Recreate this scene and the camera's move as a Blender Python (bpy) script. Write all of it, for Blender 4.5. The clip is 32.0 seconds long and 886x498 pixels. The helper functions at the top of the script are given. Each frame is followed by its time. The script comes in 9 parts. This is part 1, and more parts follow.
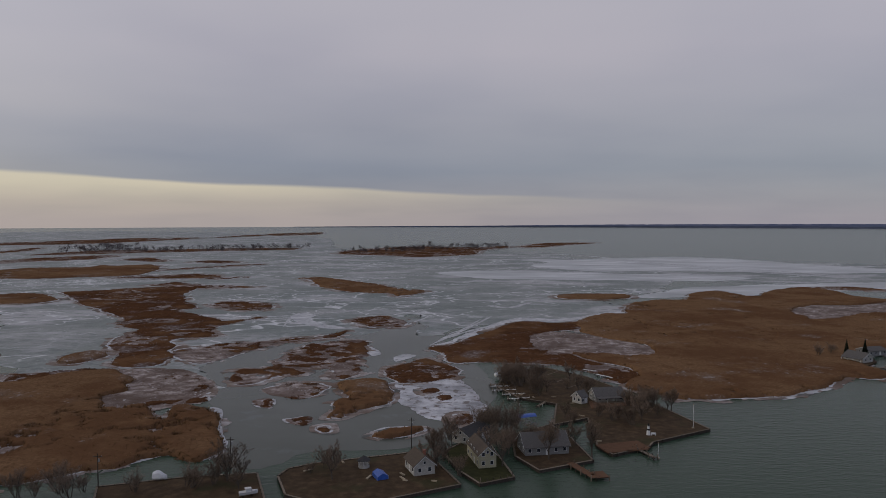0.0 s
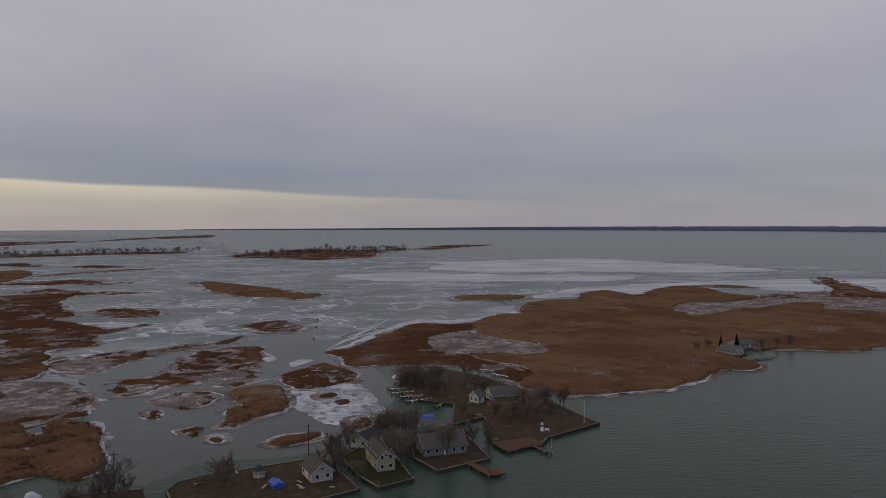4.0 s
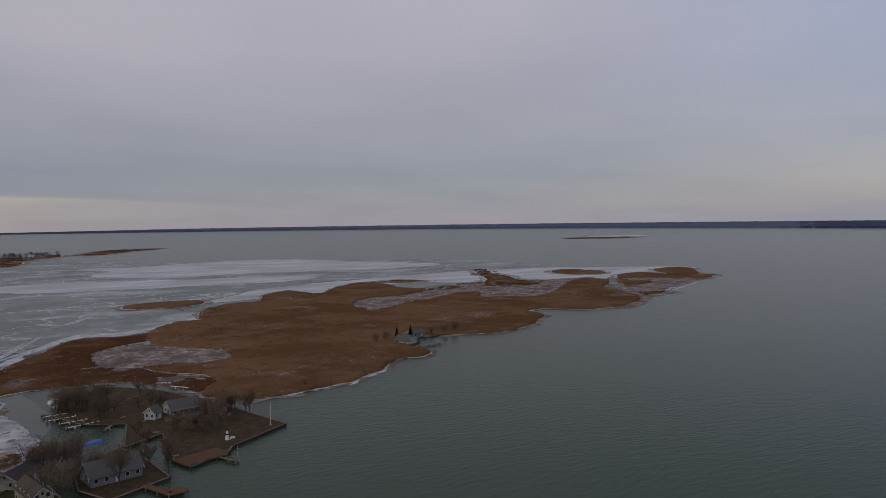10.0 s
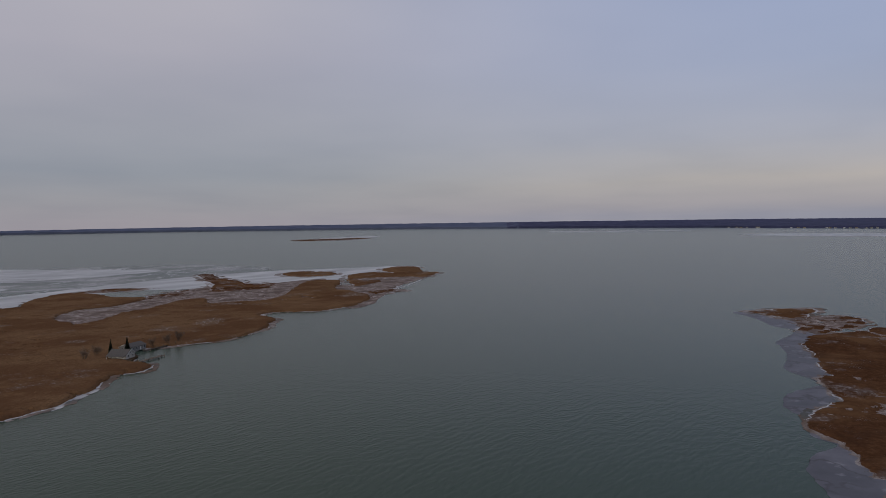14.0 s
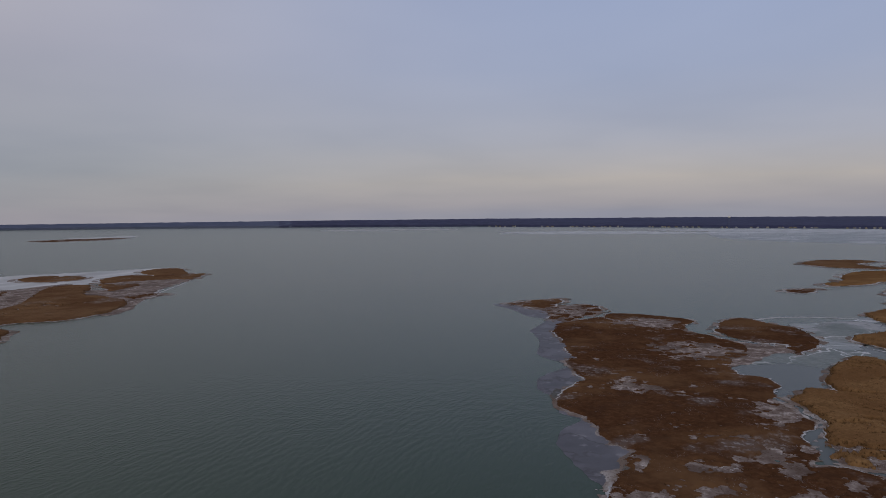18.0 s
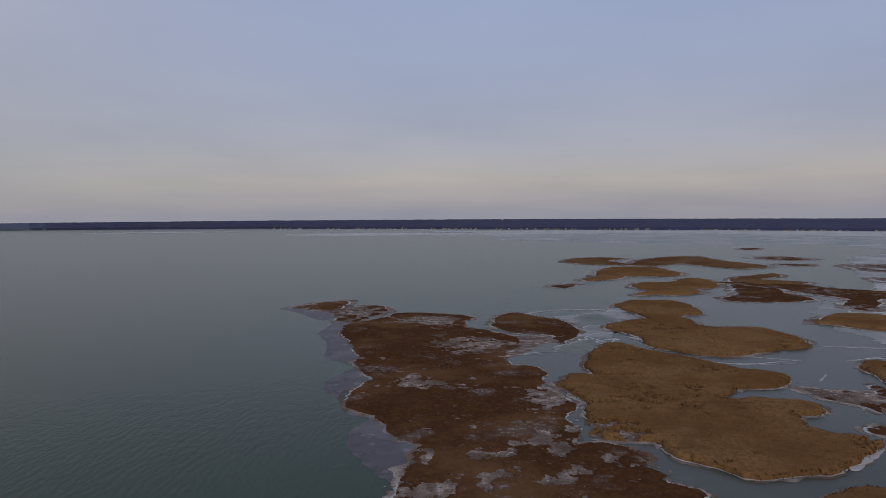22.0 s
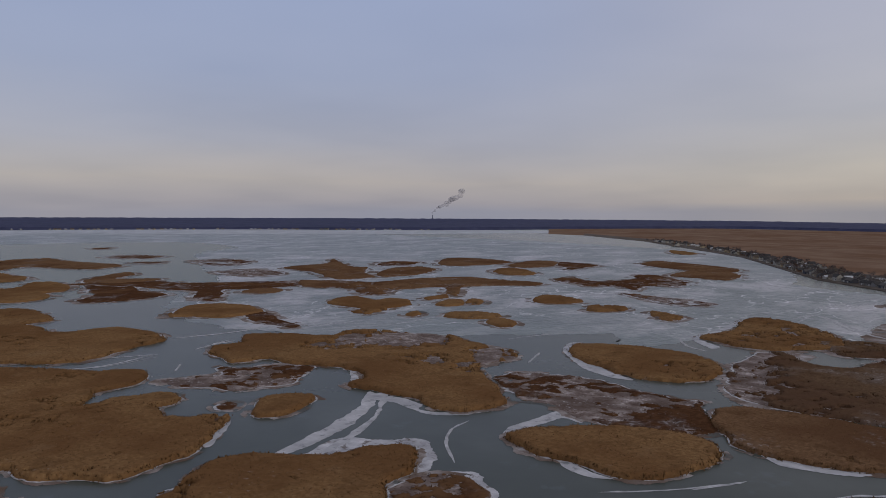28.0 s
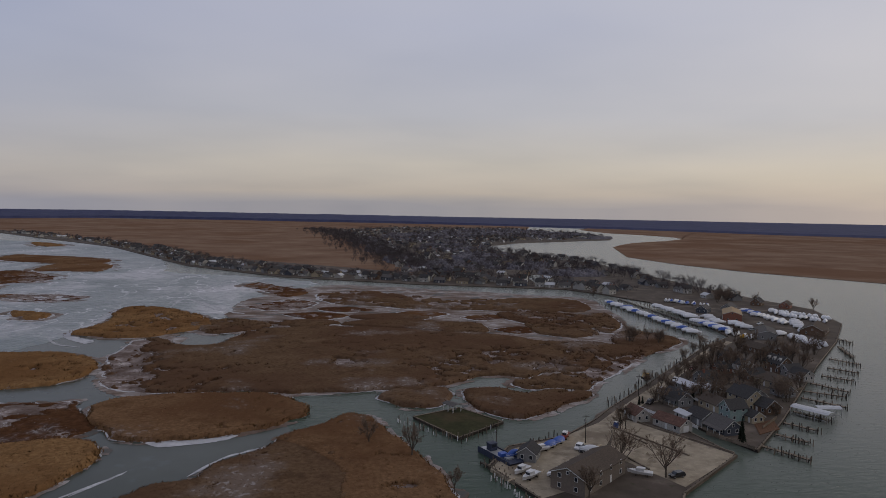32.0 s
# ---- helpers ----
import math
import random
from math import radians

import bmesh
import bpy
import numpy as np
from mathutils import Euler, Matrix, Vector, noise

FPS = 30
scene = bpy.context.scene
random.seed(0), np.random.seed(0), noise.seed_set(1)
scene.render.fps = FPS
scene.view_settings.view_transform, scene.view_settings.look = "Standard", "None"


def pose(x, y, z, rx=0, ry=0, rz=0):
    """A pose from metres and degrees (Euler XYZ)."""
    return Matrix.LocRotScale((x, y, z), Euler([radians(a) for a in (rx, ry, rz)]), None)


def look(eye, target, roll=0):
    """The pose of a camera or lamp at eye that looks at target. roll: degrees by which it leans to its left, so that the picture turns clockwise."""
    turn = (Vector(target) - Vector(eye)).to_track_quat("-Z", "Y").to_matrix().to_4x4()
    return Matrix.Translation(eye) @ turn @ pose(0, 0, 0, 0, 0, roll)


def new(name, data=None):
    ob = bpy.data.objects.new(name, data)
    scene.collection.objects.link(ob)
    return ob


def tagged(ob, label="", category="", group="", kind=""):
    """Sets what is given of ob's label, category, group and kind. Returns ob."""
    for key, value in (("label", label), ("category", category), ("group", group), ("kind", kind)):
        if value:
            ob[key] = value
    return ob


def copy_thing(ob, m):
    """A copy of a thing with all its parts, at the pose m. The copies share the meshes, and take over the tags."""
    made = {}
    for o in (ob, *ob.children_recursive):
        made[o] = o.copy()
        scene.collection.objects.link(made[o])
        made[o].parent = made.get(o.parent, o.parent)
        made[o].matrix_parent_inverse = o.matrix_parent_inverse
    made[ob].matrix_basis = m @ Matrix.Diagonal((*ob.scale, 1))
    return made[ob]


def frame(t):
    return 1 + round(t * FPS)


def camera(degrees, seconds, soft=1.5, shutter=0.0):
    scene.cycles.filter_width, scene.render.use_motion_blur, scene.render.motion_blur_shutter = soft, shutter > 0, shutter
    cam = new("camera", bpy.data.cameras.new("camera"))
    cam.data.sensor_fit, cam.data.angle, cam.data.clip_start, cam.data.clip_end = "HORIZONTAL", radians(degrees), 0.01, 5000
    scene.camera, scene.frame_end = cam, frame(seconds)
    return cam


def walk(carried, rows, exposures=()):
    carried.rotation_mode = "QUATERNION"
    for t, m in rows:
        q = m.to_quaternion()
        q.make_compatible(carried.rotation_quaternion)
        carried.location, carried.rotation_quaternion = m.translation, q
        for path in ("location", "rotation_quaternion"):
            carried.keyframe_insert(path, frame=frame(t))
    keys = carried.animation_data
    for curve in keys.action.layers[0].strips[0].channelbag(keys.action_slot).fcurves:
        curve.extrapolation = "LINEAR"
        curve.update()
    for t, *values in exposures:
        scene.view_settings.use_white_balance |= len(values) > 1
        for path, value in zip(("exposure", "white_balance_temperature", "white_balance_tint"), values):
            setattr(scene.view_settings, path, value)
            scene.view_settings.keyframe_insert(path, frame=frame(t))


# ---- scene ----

cam = camera(64.65, 32.0, soft=0.9)
EYE = (0.0, 0.0, 76.0)


def heading(yaw, pitch, roll):
    """A pose at the hovering point: compass yaw from +Y, pitch upwards and roll, in degrees."""
    y, p = radians(yaw), radians(pitch)
    way = Vector((math.sin(y) * math.cos(p), math.cos(y) * math.cos(p), math.sin(p)))
    return look(EYE, Vector(EYE) + 100 * way, roll)


# seconds, yaw, pitch, roll
TURN = [
    (0, -0.00, -2.49, -0.03),
    (0.5, 1.17, -2.50, -0.06),
    (1, 2.12, -2.50, -0.05),
    (1.5, 3.08, -2.45, -0.05),
    (2, 3.98, -2.43, -0.02),
    (2.5, 4.96, -2.38, 0.04),
    (4.5, 9.84, -2.27, 0.01),
    (5, 11.49, -2.25, 0.03),
    (5.5, 13.02, -2.25, -0.04),
    (6, 14.49, -2.26, -0.08),
    (6.5, 16.13, -2.25, -0.13),
    (7, 18.07, -2.27, -0.13),
    (7.5, 20.23, -2.29, -0.20),
    (8, 22.40, -2.31, -0.27),
    (8.5, 24.93, -2.31, -0.32),
    (9, 27.69, -2.34, -0.44),
    (9.5, 30.94, -2.36, -0.47),
    (10, 34.00, -2.38, -0.59),
    (10.5, 37.40, -2.41, -0.61),
    (11, 40.73, -2.43, -0.61),
    (11.5, 44.45, -2.48, -0.63),
    (12, 47.46, -2.51, -0.79),
    (12.5, 49.62, -2.52, -0.85),
    (13, 51.58, -2.45, -0.70),
    (13.5, 53.83, -2.47, -0.73),
    (14, 55.77, -2.47, -0.78),
    (14.5, 57.94, -2.48, -0.81),
    (16.5, 67.00, -2.72, -0.75),
    (17, 69.50, -2.76, -0.75),
    (17.5, 71.86, -2.76, -0.64),
    (18, 74.18, -2.77, -0.57),
    (18.5, 76.50, -2.78, -0.62),
    (19, 78.84, -2.80, -0.61),
    (19.5, 80.80, -2.82, -0.56),
    (20, 83.26, -2.82, -0.55),
    (20.5, 85.35, -2.79, -0.47),
    (21, 87.49, -2.79, -0.46),
    (21.5, 89.46, -2.77, -0.40),
    (22, 91.55, -2.76, -0.40),
    (22.5, 94.16, -2.75, -0.39),
    (23, 97.02, -2.79, -0.41),
    (23.5, 100.52, -2.78, -0.39),
    (24, 104.09, -2.79, -0.34),
    (24.5, 108.12, -2.76, -0.37),
    (26.5, 125.38, -2.70, 0.03),
    (27, 130.13, -2.75, 0.03),
    (27.5, 135.67, -2.83, 0.12),
    (28, 141.16, -2.94, 0.18),
    (28.5, 147.14, -3.07, 0.24),
    (29, 152.73, -3.13, 0.37),
    (29.5, 158.86, -3.23, 0.42),
    (30, 164.60, -3.25, 0.43),
    (30.5, 170.98, -3.33, 0.35),
    (31, 176.98, -3.38, 0.36),
    (31.5, 183.38, -3.41, 0.66),
    (32, 189.59, -3.40, 0.78)]
walk(cam, [(t, heading(a, b, c)) for t, a, b, c in TURN])


# ---- light ----
def lin(r, g, b):
    return tuple(((v / 255) / 12.92 if v <= 10 else ((v / 255 + 0.055) / 1.055) ** 2.4) for v in (r, g, b)) + (1,)


SUN_AZ, SUN_EL = radians(265), radians(14)


def build_world():
    world = bpy.data.worlds.new("winter_sky")
    scene.world = world
    world.use_nodes = True
    nt = world.node_tree
    nt.nodes.clear()
    N, L = nt.nodes.new, nt.links.new

    def math_node(op, a, b=None, clamp=False):
        n = N("ShaderNodeMath")
        n.operation, n.use_clamp = op, clamp
        for i, v in enumerate((a, b)):
            if v is None:
                continue
            if isinstance(v, (int, float)):
                n.inputs[i].default_value = v
            else:
                L(v, n.inputs[i])
        return n.outputs[0]

    def ramp(fac, stops):
        n = N("ShaderNodeValToRGB")
        L(fac, n.inputs[0])
        e = n.color_ramp.elements
        e[0].position, e[0].color = stops[0][0], stops[0][1]
        e[1].position, e[1].color = stops[-1][0], stops[-1][1]
        for p, c in stops[1:-1]:
            q = e.new(p)
            q.color = c
        return n.outputs[0]

    def mix(fac, a, b):
        n = N("ShaderNodeMix")
        n.data_type = "RGBA"
        for sock, v in ((n.inputs[0], fac), (n.inputs[6], a), (n.inputs[7], b)):
            if isinstance(v, (int, float, tuple)):
                sock.default_value = v
            else:
                L(v, sock)
        return n.outputs[2]

    tc = N("ShaderNodeTexCoord")
    sep = N("ShaderNodeSeparateXYZ")
    L(tc.outputs["Generated"], sep.inputs[0])
    X, Y, Z = sep.outputs
    up = math_node("MAXIMUM", Z, 0.0)
    # the cloud deck, seen on a plane overhead
    deep = math_node("ADD", up, 0.12)
    flat = N("ShaderNodeCombineXYZ")
    L(math_node("DIVIDE", X, deep), flat.inputs[0])
    L(math_node("DIVIDE", Y, deep), flat.inputs[1])

    def clouds(scale, detail, off):
        n = N("ShaderNodeTexNoise")
        m = N("ShaderNodeMapping")
        m.inputs["Location"].default_value = off
        L(flat.outputs[0], m.inputs[0])
        L(m.outputs[0], n.inputs["Vector"])
        n.inputs["Scale"].default_value, n.inputs["Detail"].default_value, n.inputs["Roughness"].default_value = scale, detail, 0.45
        return n.outputs["Fac"]

    soft, fine = clouds(0.25, 2, (3, 1, 0)), clouds(0.8, 3, (0, 7, 0))
    wobble = math_node("MULTIPLY", math_node("SUBTRACT", soft, 0.5), 0.05)
    elev = math_node("ADD", up, wobble)
    elev2 = math_node("MULTIPLY", math_node("MAXIMUM", elev, 0.0), 2.0)
    north = ramp(elev2, SKY_NORTH)
    east = ramp(elev2, SKY_EAST)
    south = ramp(elev2, SKY_SOUTH)

    def sector(az, lo, hi):
        a = radians(az)
        d = math_node("ADD", math_node("MULTIPLY", X, math.sin(a)), math_node("MULTIPLY", Y, math.cos(a)))
        n = N("ShaderNodeMapRange")
        n.interpolation_type = "SMOOTHSTEP"
        L(d, n.inputs[0])
        n.inputs[1].default_value, n.inputs[2].default_value = lo, hi
        return n.outputs[0]

    colour = mix(sector(115, 0.15, 0.95), north, east)
    colour = mix(sector(205, 0.45, 0.98), colour, south)
    west_deck = ramp(elev2, SKY_WEST)
    colour = mix(sector(268, 0.2, 1.0), colour, west_deck)
    # the clear strip low in the west, under the edge of the deck
    edge = math_node("SUBTRACT", math_node("SUBTRACT", 0.036, math_node("MULTIPLY", X, 0.042)), math_node("ADD", up, math_node("MULTIPLY", math_node("SUBTRACT", fine, 0.5), 0.012)))
    n = N("ShaderNodeMapRange")
    n.interpolation_type = "SMOOTHSTEP"
    L(edge, n.inputs[0])
    n.inputs[1].default_value, n.inputs[2].default_value = -0.003, 0.003
    strip = ramp(math_node("MULTIPLY", up, 8.0), [(0.0, lin(166, 157, 156)), (0.18, lin(174, 165, 158)), (0.36, lin(196, 187, 170)), (0.6, lin(205, 196, 177))])
    west = sector(-42, 0.42, 0.95)
    # the deck is thickest and bluest just behind its edge
    shade = N("ShaderNodeMix")
    shade.data_type, shade.blend_type = "RGBA", "MULTIPLY"
    L(west, shade.inputs[0])
    L(colour, shade.inputs[6])
    L(ramp(math_node("ADD", math_node("MULTIPLY", edge, 5.0), 1.0), [(0.3, (1.0, 1.0, 1.0, 1)), (0.55, (0.97, 0.97, 0.98, 1)), (0.84, (0.84, 0.87, 0.93, 1)), (1.0, (0.86, 0.88, 0.92, 1))]), shade.inputs[7])
    colour = mix(math_node("MULTIPLY", n.outputs[0], west), shade.outputs[2], strip)
    streak = ramp(fine, [(0.3, (0.925, 0.935, 0.955, 1)), (0.5, (1.0, 1.0, 1.0, 1)), (0.7, (1.055, 1.045, 1.03, 1))])
    mul = N("ShaderNodeMix")
    mul.data_type, mul.blend_type = "RGBA", "MULTIPLY"
    mul.inputs[0].default_value = 1.0
    L(colour, mul.inputs[6])
    L(streak, mul.inputs[7])
    colour = mul.outputs[2]
    sky = N("ShaderNodeTexSky")
    sky.sky_type, sky.sun_disc = "NISHITA", False
    sky.sun_elevation, sky.sun_rotation = SUN_EL, SUN_AZ
    bg1, bg2, both = N("ShaderNodeBackground"), N("ShaderNodeBackground"), N("ShaderNodeAddShader")
    L(sky.outputs[0], bg1.inputs[0])
    bg1.inputs[1].default_value = 0.05 * 0.2
    L(colour, bg2.inputs[0])
    bg2.inputs[1].default_value = 0.95
    L(bg1.outputs[0], both.inputs[0])
    L(bg2.outputs[0], both.inputs[1])
    out = N("ShaderNodeOutputWorld")
    L(both.outputs[0], out.inputs[0])


SKY_NORTH = [(0.0, lin(151, 147, 156)), (0.05, lin(145, 145, 155)), (0.12, lin(138, 142, 155)), (0.25, lin(152, 152, 163)), (0.45, lin(171, 167, 177)), (0.7, lin(178, 175, 184)), (1.0, lin(182, 180, 190))]
SKY_EAST = [(0.0, lin(140, 142, 158)), (0.03, lin(150, 147, 157)), (0.09, lin(168, 161, 162)), (0.2, lin(160, 160, 174)), (0.4, lin(151, 159, 185)), (0.7, lin(151, 164, 197)), (1.0, lin(159, 172, 207))]
SKY_SOUTH = [(0.0, lin(148, 146, 152)), (0.03, lin(176, 166, 158)), (0.12, lin(188, 180, 172)), (0.26, lin(178, 177, 184)), (0.5, lin(176, 178, 194)), (1.0, lin(184, 187, 202))]
SKY_WEST = [(0.0, lin(186, 172, 164)), (0.08, lin(200, 188, 174)), (0.25, lin(196, 190, 190)), (0.6, lin(204, 201, 206)), (1.0, lin(210, 208, 212))]
build_world()
sun = new("sun", bpy.data.lights.new("sun", "SUN"))
sun.data.energy, sun.data.angle, sun.data.color = 0.5, radians(18), (1.0, 0.9, 0.78)
sun.matrix_world = look((0, 0, 0), (-math.sin(SUN_AZ) * math.cos(SUN_EL), -math.cos(SUN_AZ) * math.cos(SUN_EL), -math.sin(SUN_EL)))


# ---- materials ----
def material(name, stops, scale, rough=0.85, detail=6.0, bump=0.0, bump_scale=None, second=None, spec=0.08, metal=0.0, stretch=(1, 1, 1), vary=0.0, rotate=0.0, coords="pos", veins=()):
    """A mixed noise material in metres. stops: (place, colour) of the ramp; second: (scale, low, high, colour, amount) of a patchy overlay."""
    m = bpy.data.materials.new(name)
    m.use_nodes = True
    nt = m.node_tree
    N, L = nt.nodes.new, nt.links.new
    b = nt.nodes["Principled BSDF"]
    b.inputs["Roughness"].default_value, b.inputs["Metallic"].default_value = rough, metal
    b.inputs["Specular IOR Level"].default_value = spec
    if coords == "pos":
        src = N("ShaderNodeNewGeometry").outputs["Position"]
    else:
        src = N("ShaderNodeTexCoord").outputs["Object"]
    mp = N("ShaderNodeMapping")
    mp.inputs["Scale"].default_value = stretch
    mp.inputs["Rotation"].default_value = (0, 0, radians(rotate))
    L(src, mp.inputs[0])

    def noise_at(s, d=detail, r=0.6):
        n = N("ShaderNodeTexNoise")
        n.inputs["Scale"].default_value, n.inputs["Detail"].default_value, n.inputs["Roughness"].default_value = s, d, r
        L(mp.outputs[0], n.inputs["Vector"])
        return n.outputs["Fac"]

    r = N("ShaderNodeValToRGB")
    L(noise_at(scale), r.inputs[0])
    e = r.color_ramp.elements
    e[0].position, e[0].color = stops[0][0], (*stops[0][1], 1)
    e[1].position, e[1].color = stops[-1][0], (*stops[-1][1], 1)
    for p, c in stops[1:-1]:
        e.new(p).color = (*c, 1)
    colour = r.outputs[0]
    for s2, lo, hi, col, amount, *gate in (second or ()):
        mr = N("ShaderNodeMapRange")
        mr.interpolation_type = "SMOOTHSTEP"
        L(noise_at(s2), mr.inputs[0])
        mr.inputs[1].default_value, mr.inputs[2].default_value, mr.inputs[4].default_value = lo, hi, amount
        fac = mr.outputs[0]
        if gate:
            mg, mm = N("ShaderNodeMapRange"), N("ShaderNodeMath")
            mg.interpolation_type, mm.operation = "SMOOTHSTEP", "MULTIPLY"
            L(noise_at(gate[0]), mg.inputs[0])
            mg.inputs[1].default_value, mg.inputs[2].default_value = gate[1], gate[2]
            L(fac, mm.inputs[0])
            L(mg.outputs[0], mm.inputs[1])
            fac = mm.outputs[0]
        mx = N("ShaderNodeMix")
        mx.data_type = "RGBA"
        L(fac, mx.inputs[0])
        L(colour, mx.inputs[6])
        mx.inputs[7].default_value = (*col, 1)
        colour = mx.outputs[2]
    for s2, wide, col, amount, *gate in veins:
        dist, ab, mr = N("ShaderNodeMath"), N("ShaderNodeMath"), N("ShaderNodeMapRange")
        dist.operation, ab.operation, mr.interpolation_type = "SUBTRACT", "ABSOLUTE", "SMOOTHSTEP"
        L(noise_at(s2, 4, 0.5), dist.inputs[0])
        dist.inputs[1].default_value = 0.5
        L(dist.outputs[0], ab.inputs[0])
        L(ab.outputs[0], mr.inputs[0])
        mr.inputs[1].default_value, mr.inputs[2].default_value, mr.inputs[3].default_value, mr.inputs[4].default_value = 0.0, wide, amount, 0.0
        mg, mm, mx = N("ShaderNodeMapRange"), N("ShaderNodeMath"), N("ShaderNodeMix")
        mg.interpolation_type, mm.operation, mx.data_type = "SMOOTHSTEP", "MULTIPLY", "RGBA"
        L(noise_at(gate[0], 3), mg.inputs[0])
        mg.inputs[1].default_value, mg.inputs[2].default_value = gate[1], gate[2]
        L(mr.outputs[0], mm.inputs[0])
        L(mg.outputs[0], mm.inputs[1])
        L(mm.outputs[0], mx.inputs[0])
        L(colour, mx.inputs[6])
        mx.inputs[7].default_value = (*col, 1)
        colour = mx.outputs[2]
    if vary:
        oi, hs = N("ShaderNodeObjectInfo"), N("ShaderNodeHueSaturation")
        mr = N("ShaderNodeMapRange")
        L(oi.outputs["Random"], mr.inputs[0])
        mr.inputs[3].default_value, mr.inputs[4].default_value = 1 - vary, 1 + vary
        L(mr.outputs[0], hs.inputs["Value"])
        L(colour, hs.inputs["Color"])
        colour = hs.outputs[0]
    L(colour, b.inputs["Base Color"])
    if bump:
        bp = N("ShaderNodeBump")
        bp.inputs["Strength"].default_value, bp.inputs["Distance"].default_value = bump, 1.0 / (bump_scale or scale) * 0.4
        L(noise_at(bump_scale or scale, 3), bp.inputs["Height"])
        L(bp.outputs[0], b.inputs["Normal"])
    return m


TAN = material("tawny_reeds", [(0.25, (0.128, 0.071, 0.032)), (0.5, (0.190, 0.108, 0.049)), (0.75, (0.257, 0.157, 0.078))], 0.7, spec=0.0, rough=1.0, bump=0.25, bump_scale=1.6,
               second=[(0.09, 0.52, 0.66, (0.105, 0.058, 0.027), 0.55), (0.016, 0.40, 0.62, (0.125, 0.063, 0.028), 0.75), (1.3, 0.58, 0.74, (0.095, 0.052, 0.026), 0.3), (0.05, 0.58, 0.74, (0.22, 0.14, 0.075), 0.45), (0.5, 0.60, 0.70, (0.27, 0.23, 0.205), 0.5, 0.035, 0.56, 0.66)])
AMBER = material("amber_reeds", [(0.25, (0.098, 0.054, 0.029)), (0.5, (0.147, 0.085, 0.046)), (0.75, (0.205, 0.125, 0.070))], 0.7, spec=0.0, rough=1.0, bump=0.25, bump_scale=1.6,
                 second=[(0.09, 0.52, 0.66, (0.080, 0.042, 0.021), 0.55), (0.014, 0.42, 0.60, (0.096, 0.049, 0.026), 0.8), (1.3, 0.58, 0.74, (0.075, 0.038, 0.020), 0.35), (0.05, 0.56, 0.72, (0.19, 0.112, 0.058), 0.5), (0.022, 0.56, 0.70, (0.165, 0.125, 0.100), 0.6), (0.5, 0.54, 0.66, (0.36, 0.345, 0.345), 0.6, 0.022, 0.54, 0.66)])
RED = material("russet_reeds", [(0.25, (0.047, 0.022, 0.011)), (0.5, (0.074, 0.035, 0.018)), (0.75, (0.107, 0.055, 0.028))], 0.5, spec=0.0, rough=1.0, bump=0.3, bump_scale=1.4,
               second=[(0.09, 0.52, 0.66, (0.048, 0.024, 0.014), 0.55), (0.017, 0.46, 0.64, (0.140, 0.078, 0.040), 0.7), (0.03, 0.54, 0.70, (0.055, 0.028, 0.017), 0.6), (0.036, 0.54, 0.68, (0.125, 0.100, 0.092), 0.7), (0.5, 0.50, 0.64, (0.32, 0.31, 0.32), 0.55, 0.036, 0.54, 0.66), (2.2, 0.60, 0.70, (0.52, 0.51, 0.53), 0.7, 0.06, 0.52, 0.62)])
UMBER = material("umber_reeds", [(0.25, (0.073, 0.044, 0.027)), (0.5, (0.108, 0.068, 0.040)), (0.75, (0.154, 0.097, 0.060))], 0.7, spec=0.0, rough=1.0, bump=0.25, bump_scale=1.6,
                 second=[(0.09, 0.52, 0.66, (0.058, 0.035, 0.022), 0.55), (0.014, 0.42, 0.60, (0.085, 0.048, 0.030), 0.8), (1.3, 0.58, 0.74, (0.065, 0.038, 0.025), 0.35), (0.05, 0.56, 0.72, (0.165, 0.108, 0.068), 0.5), (0.02, 0.54, 0.68, (0.175, 0.145, 0.128), 0.6), (0.5, 0.54, 0.66, (0.36, 0.345, 0.345), 0.55, 0.02, 0.54, 0.66)])
FROST = material("frosted_mud", [(0.3, (0.091, 0.063, 0.052)), (0.48, (0.169, 0.131, 0.116)), (0.6, (0.309, 0.266, 0.248)), (0.75, (0.617, 0.557, 0.527))], 0.20, rough=0.9, spec=0.04, detail=10,
                 second=[(0.05, 0.48, 0.60, (0.085, 0.058, 0.046), 0.75), (0.9, 0.54, 0.64, (0.060, 0.034, 0.020), 0.65), (0.7, 0.56, 0.66, (0.55, 0.54, 0.555), 0.75, 0.08, 0.48, 0.60)])
RIME = material("rimed_reed_flat", [(0.3, (0.116, 0.083, 0.063)), (0.46, (0.189, 0.152, 0.132)), (0.58, (0.317, 0.293, 0.283)), (0.72, (0.512, 0.500, 0.500))], 0.10, rough=0.9, spec=0.04, detail=10, stretch=(1, 1.5, 1), rotate=8,
                second=[(0.025, 0.50, 0.60, (0.105, 0.066, 0.044), 0.8), (0.05, 0.55, 0.63, (0.085, 0.098, 0.098), 0.8), (0.9, 0.54, 0.64, (0.070, 0.043, 0.030), 0.55)])
PLAIN_REEDS = material("far_meadow_reeds", [(0.3, (0.143, 0.088, 0.061)), (0.5, (0.184, 0.120, 0.083)), (0.7, (0.235, 0.164, 0.116))], 0.012, spec=0.0, rough=1.0, stretch=(1, 1, 1), second=[(0.05, 0.6, 0.75, (0.105, 0.060, 0.038), 0.5), (0.004, 0.5, 0.6, (0.14, 0.078, 0.048), 0.6)])
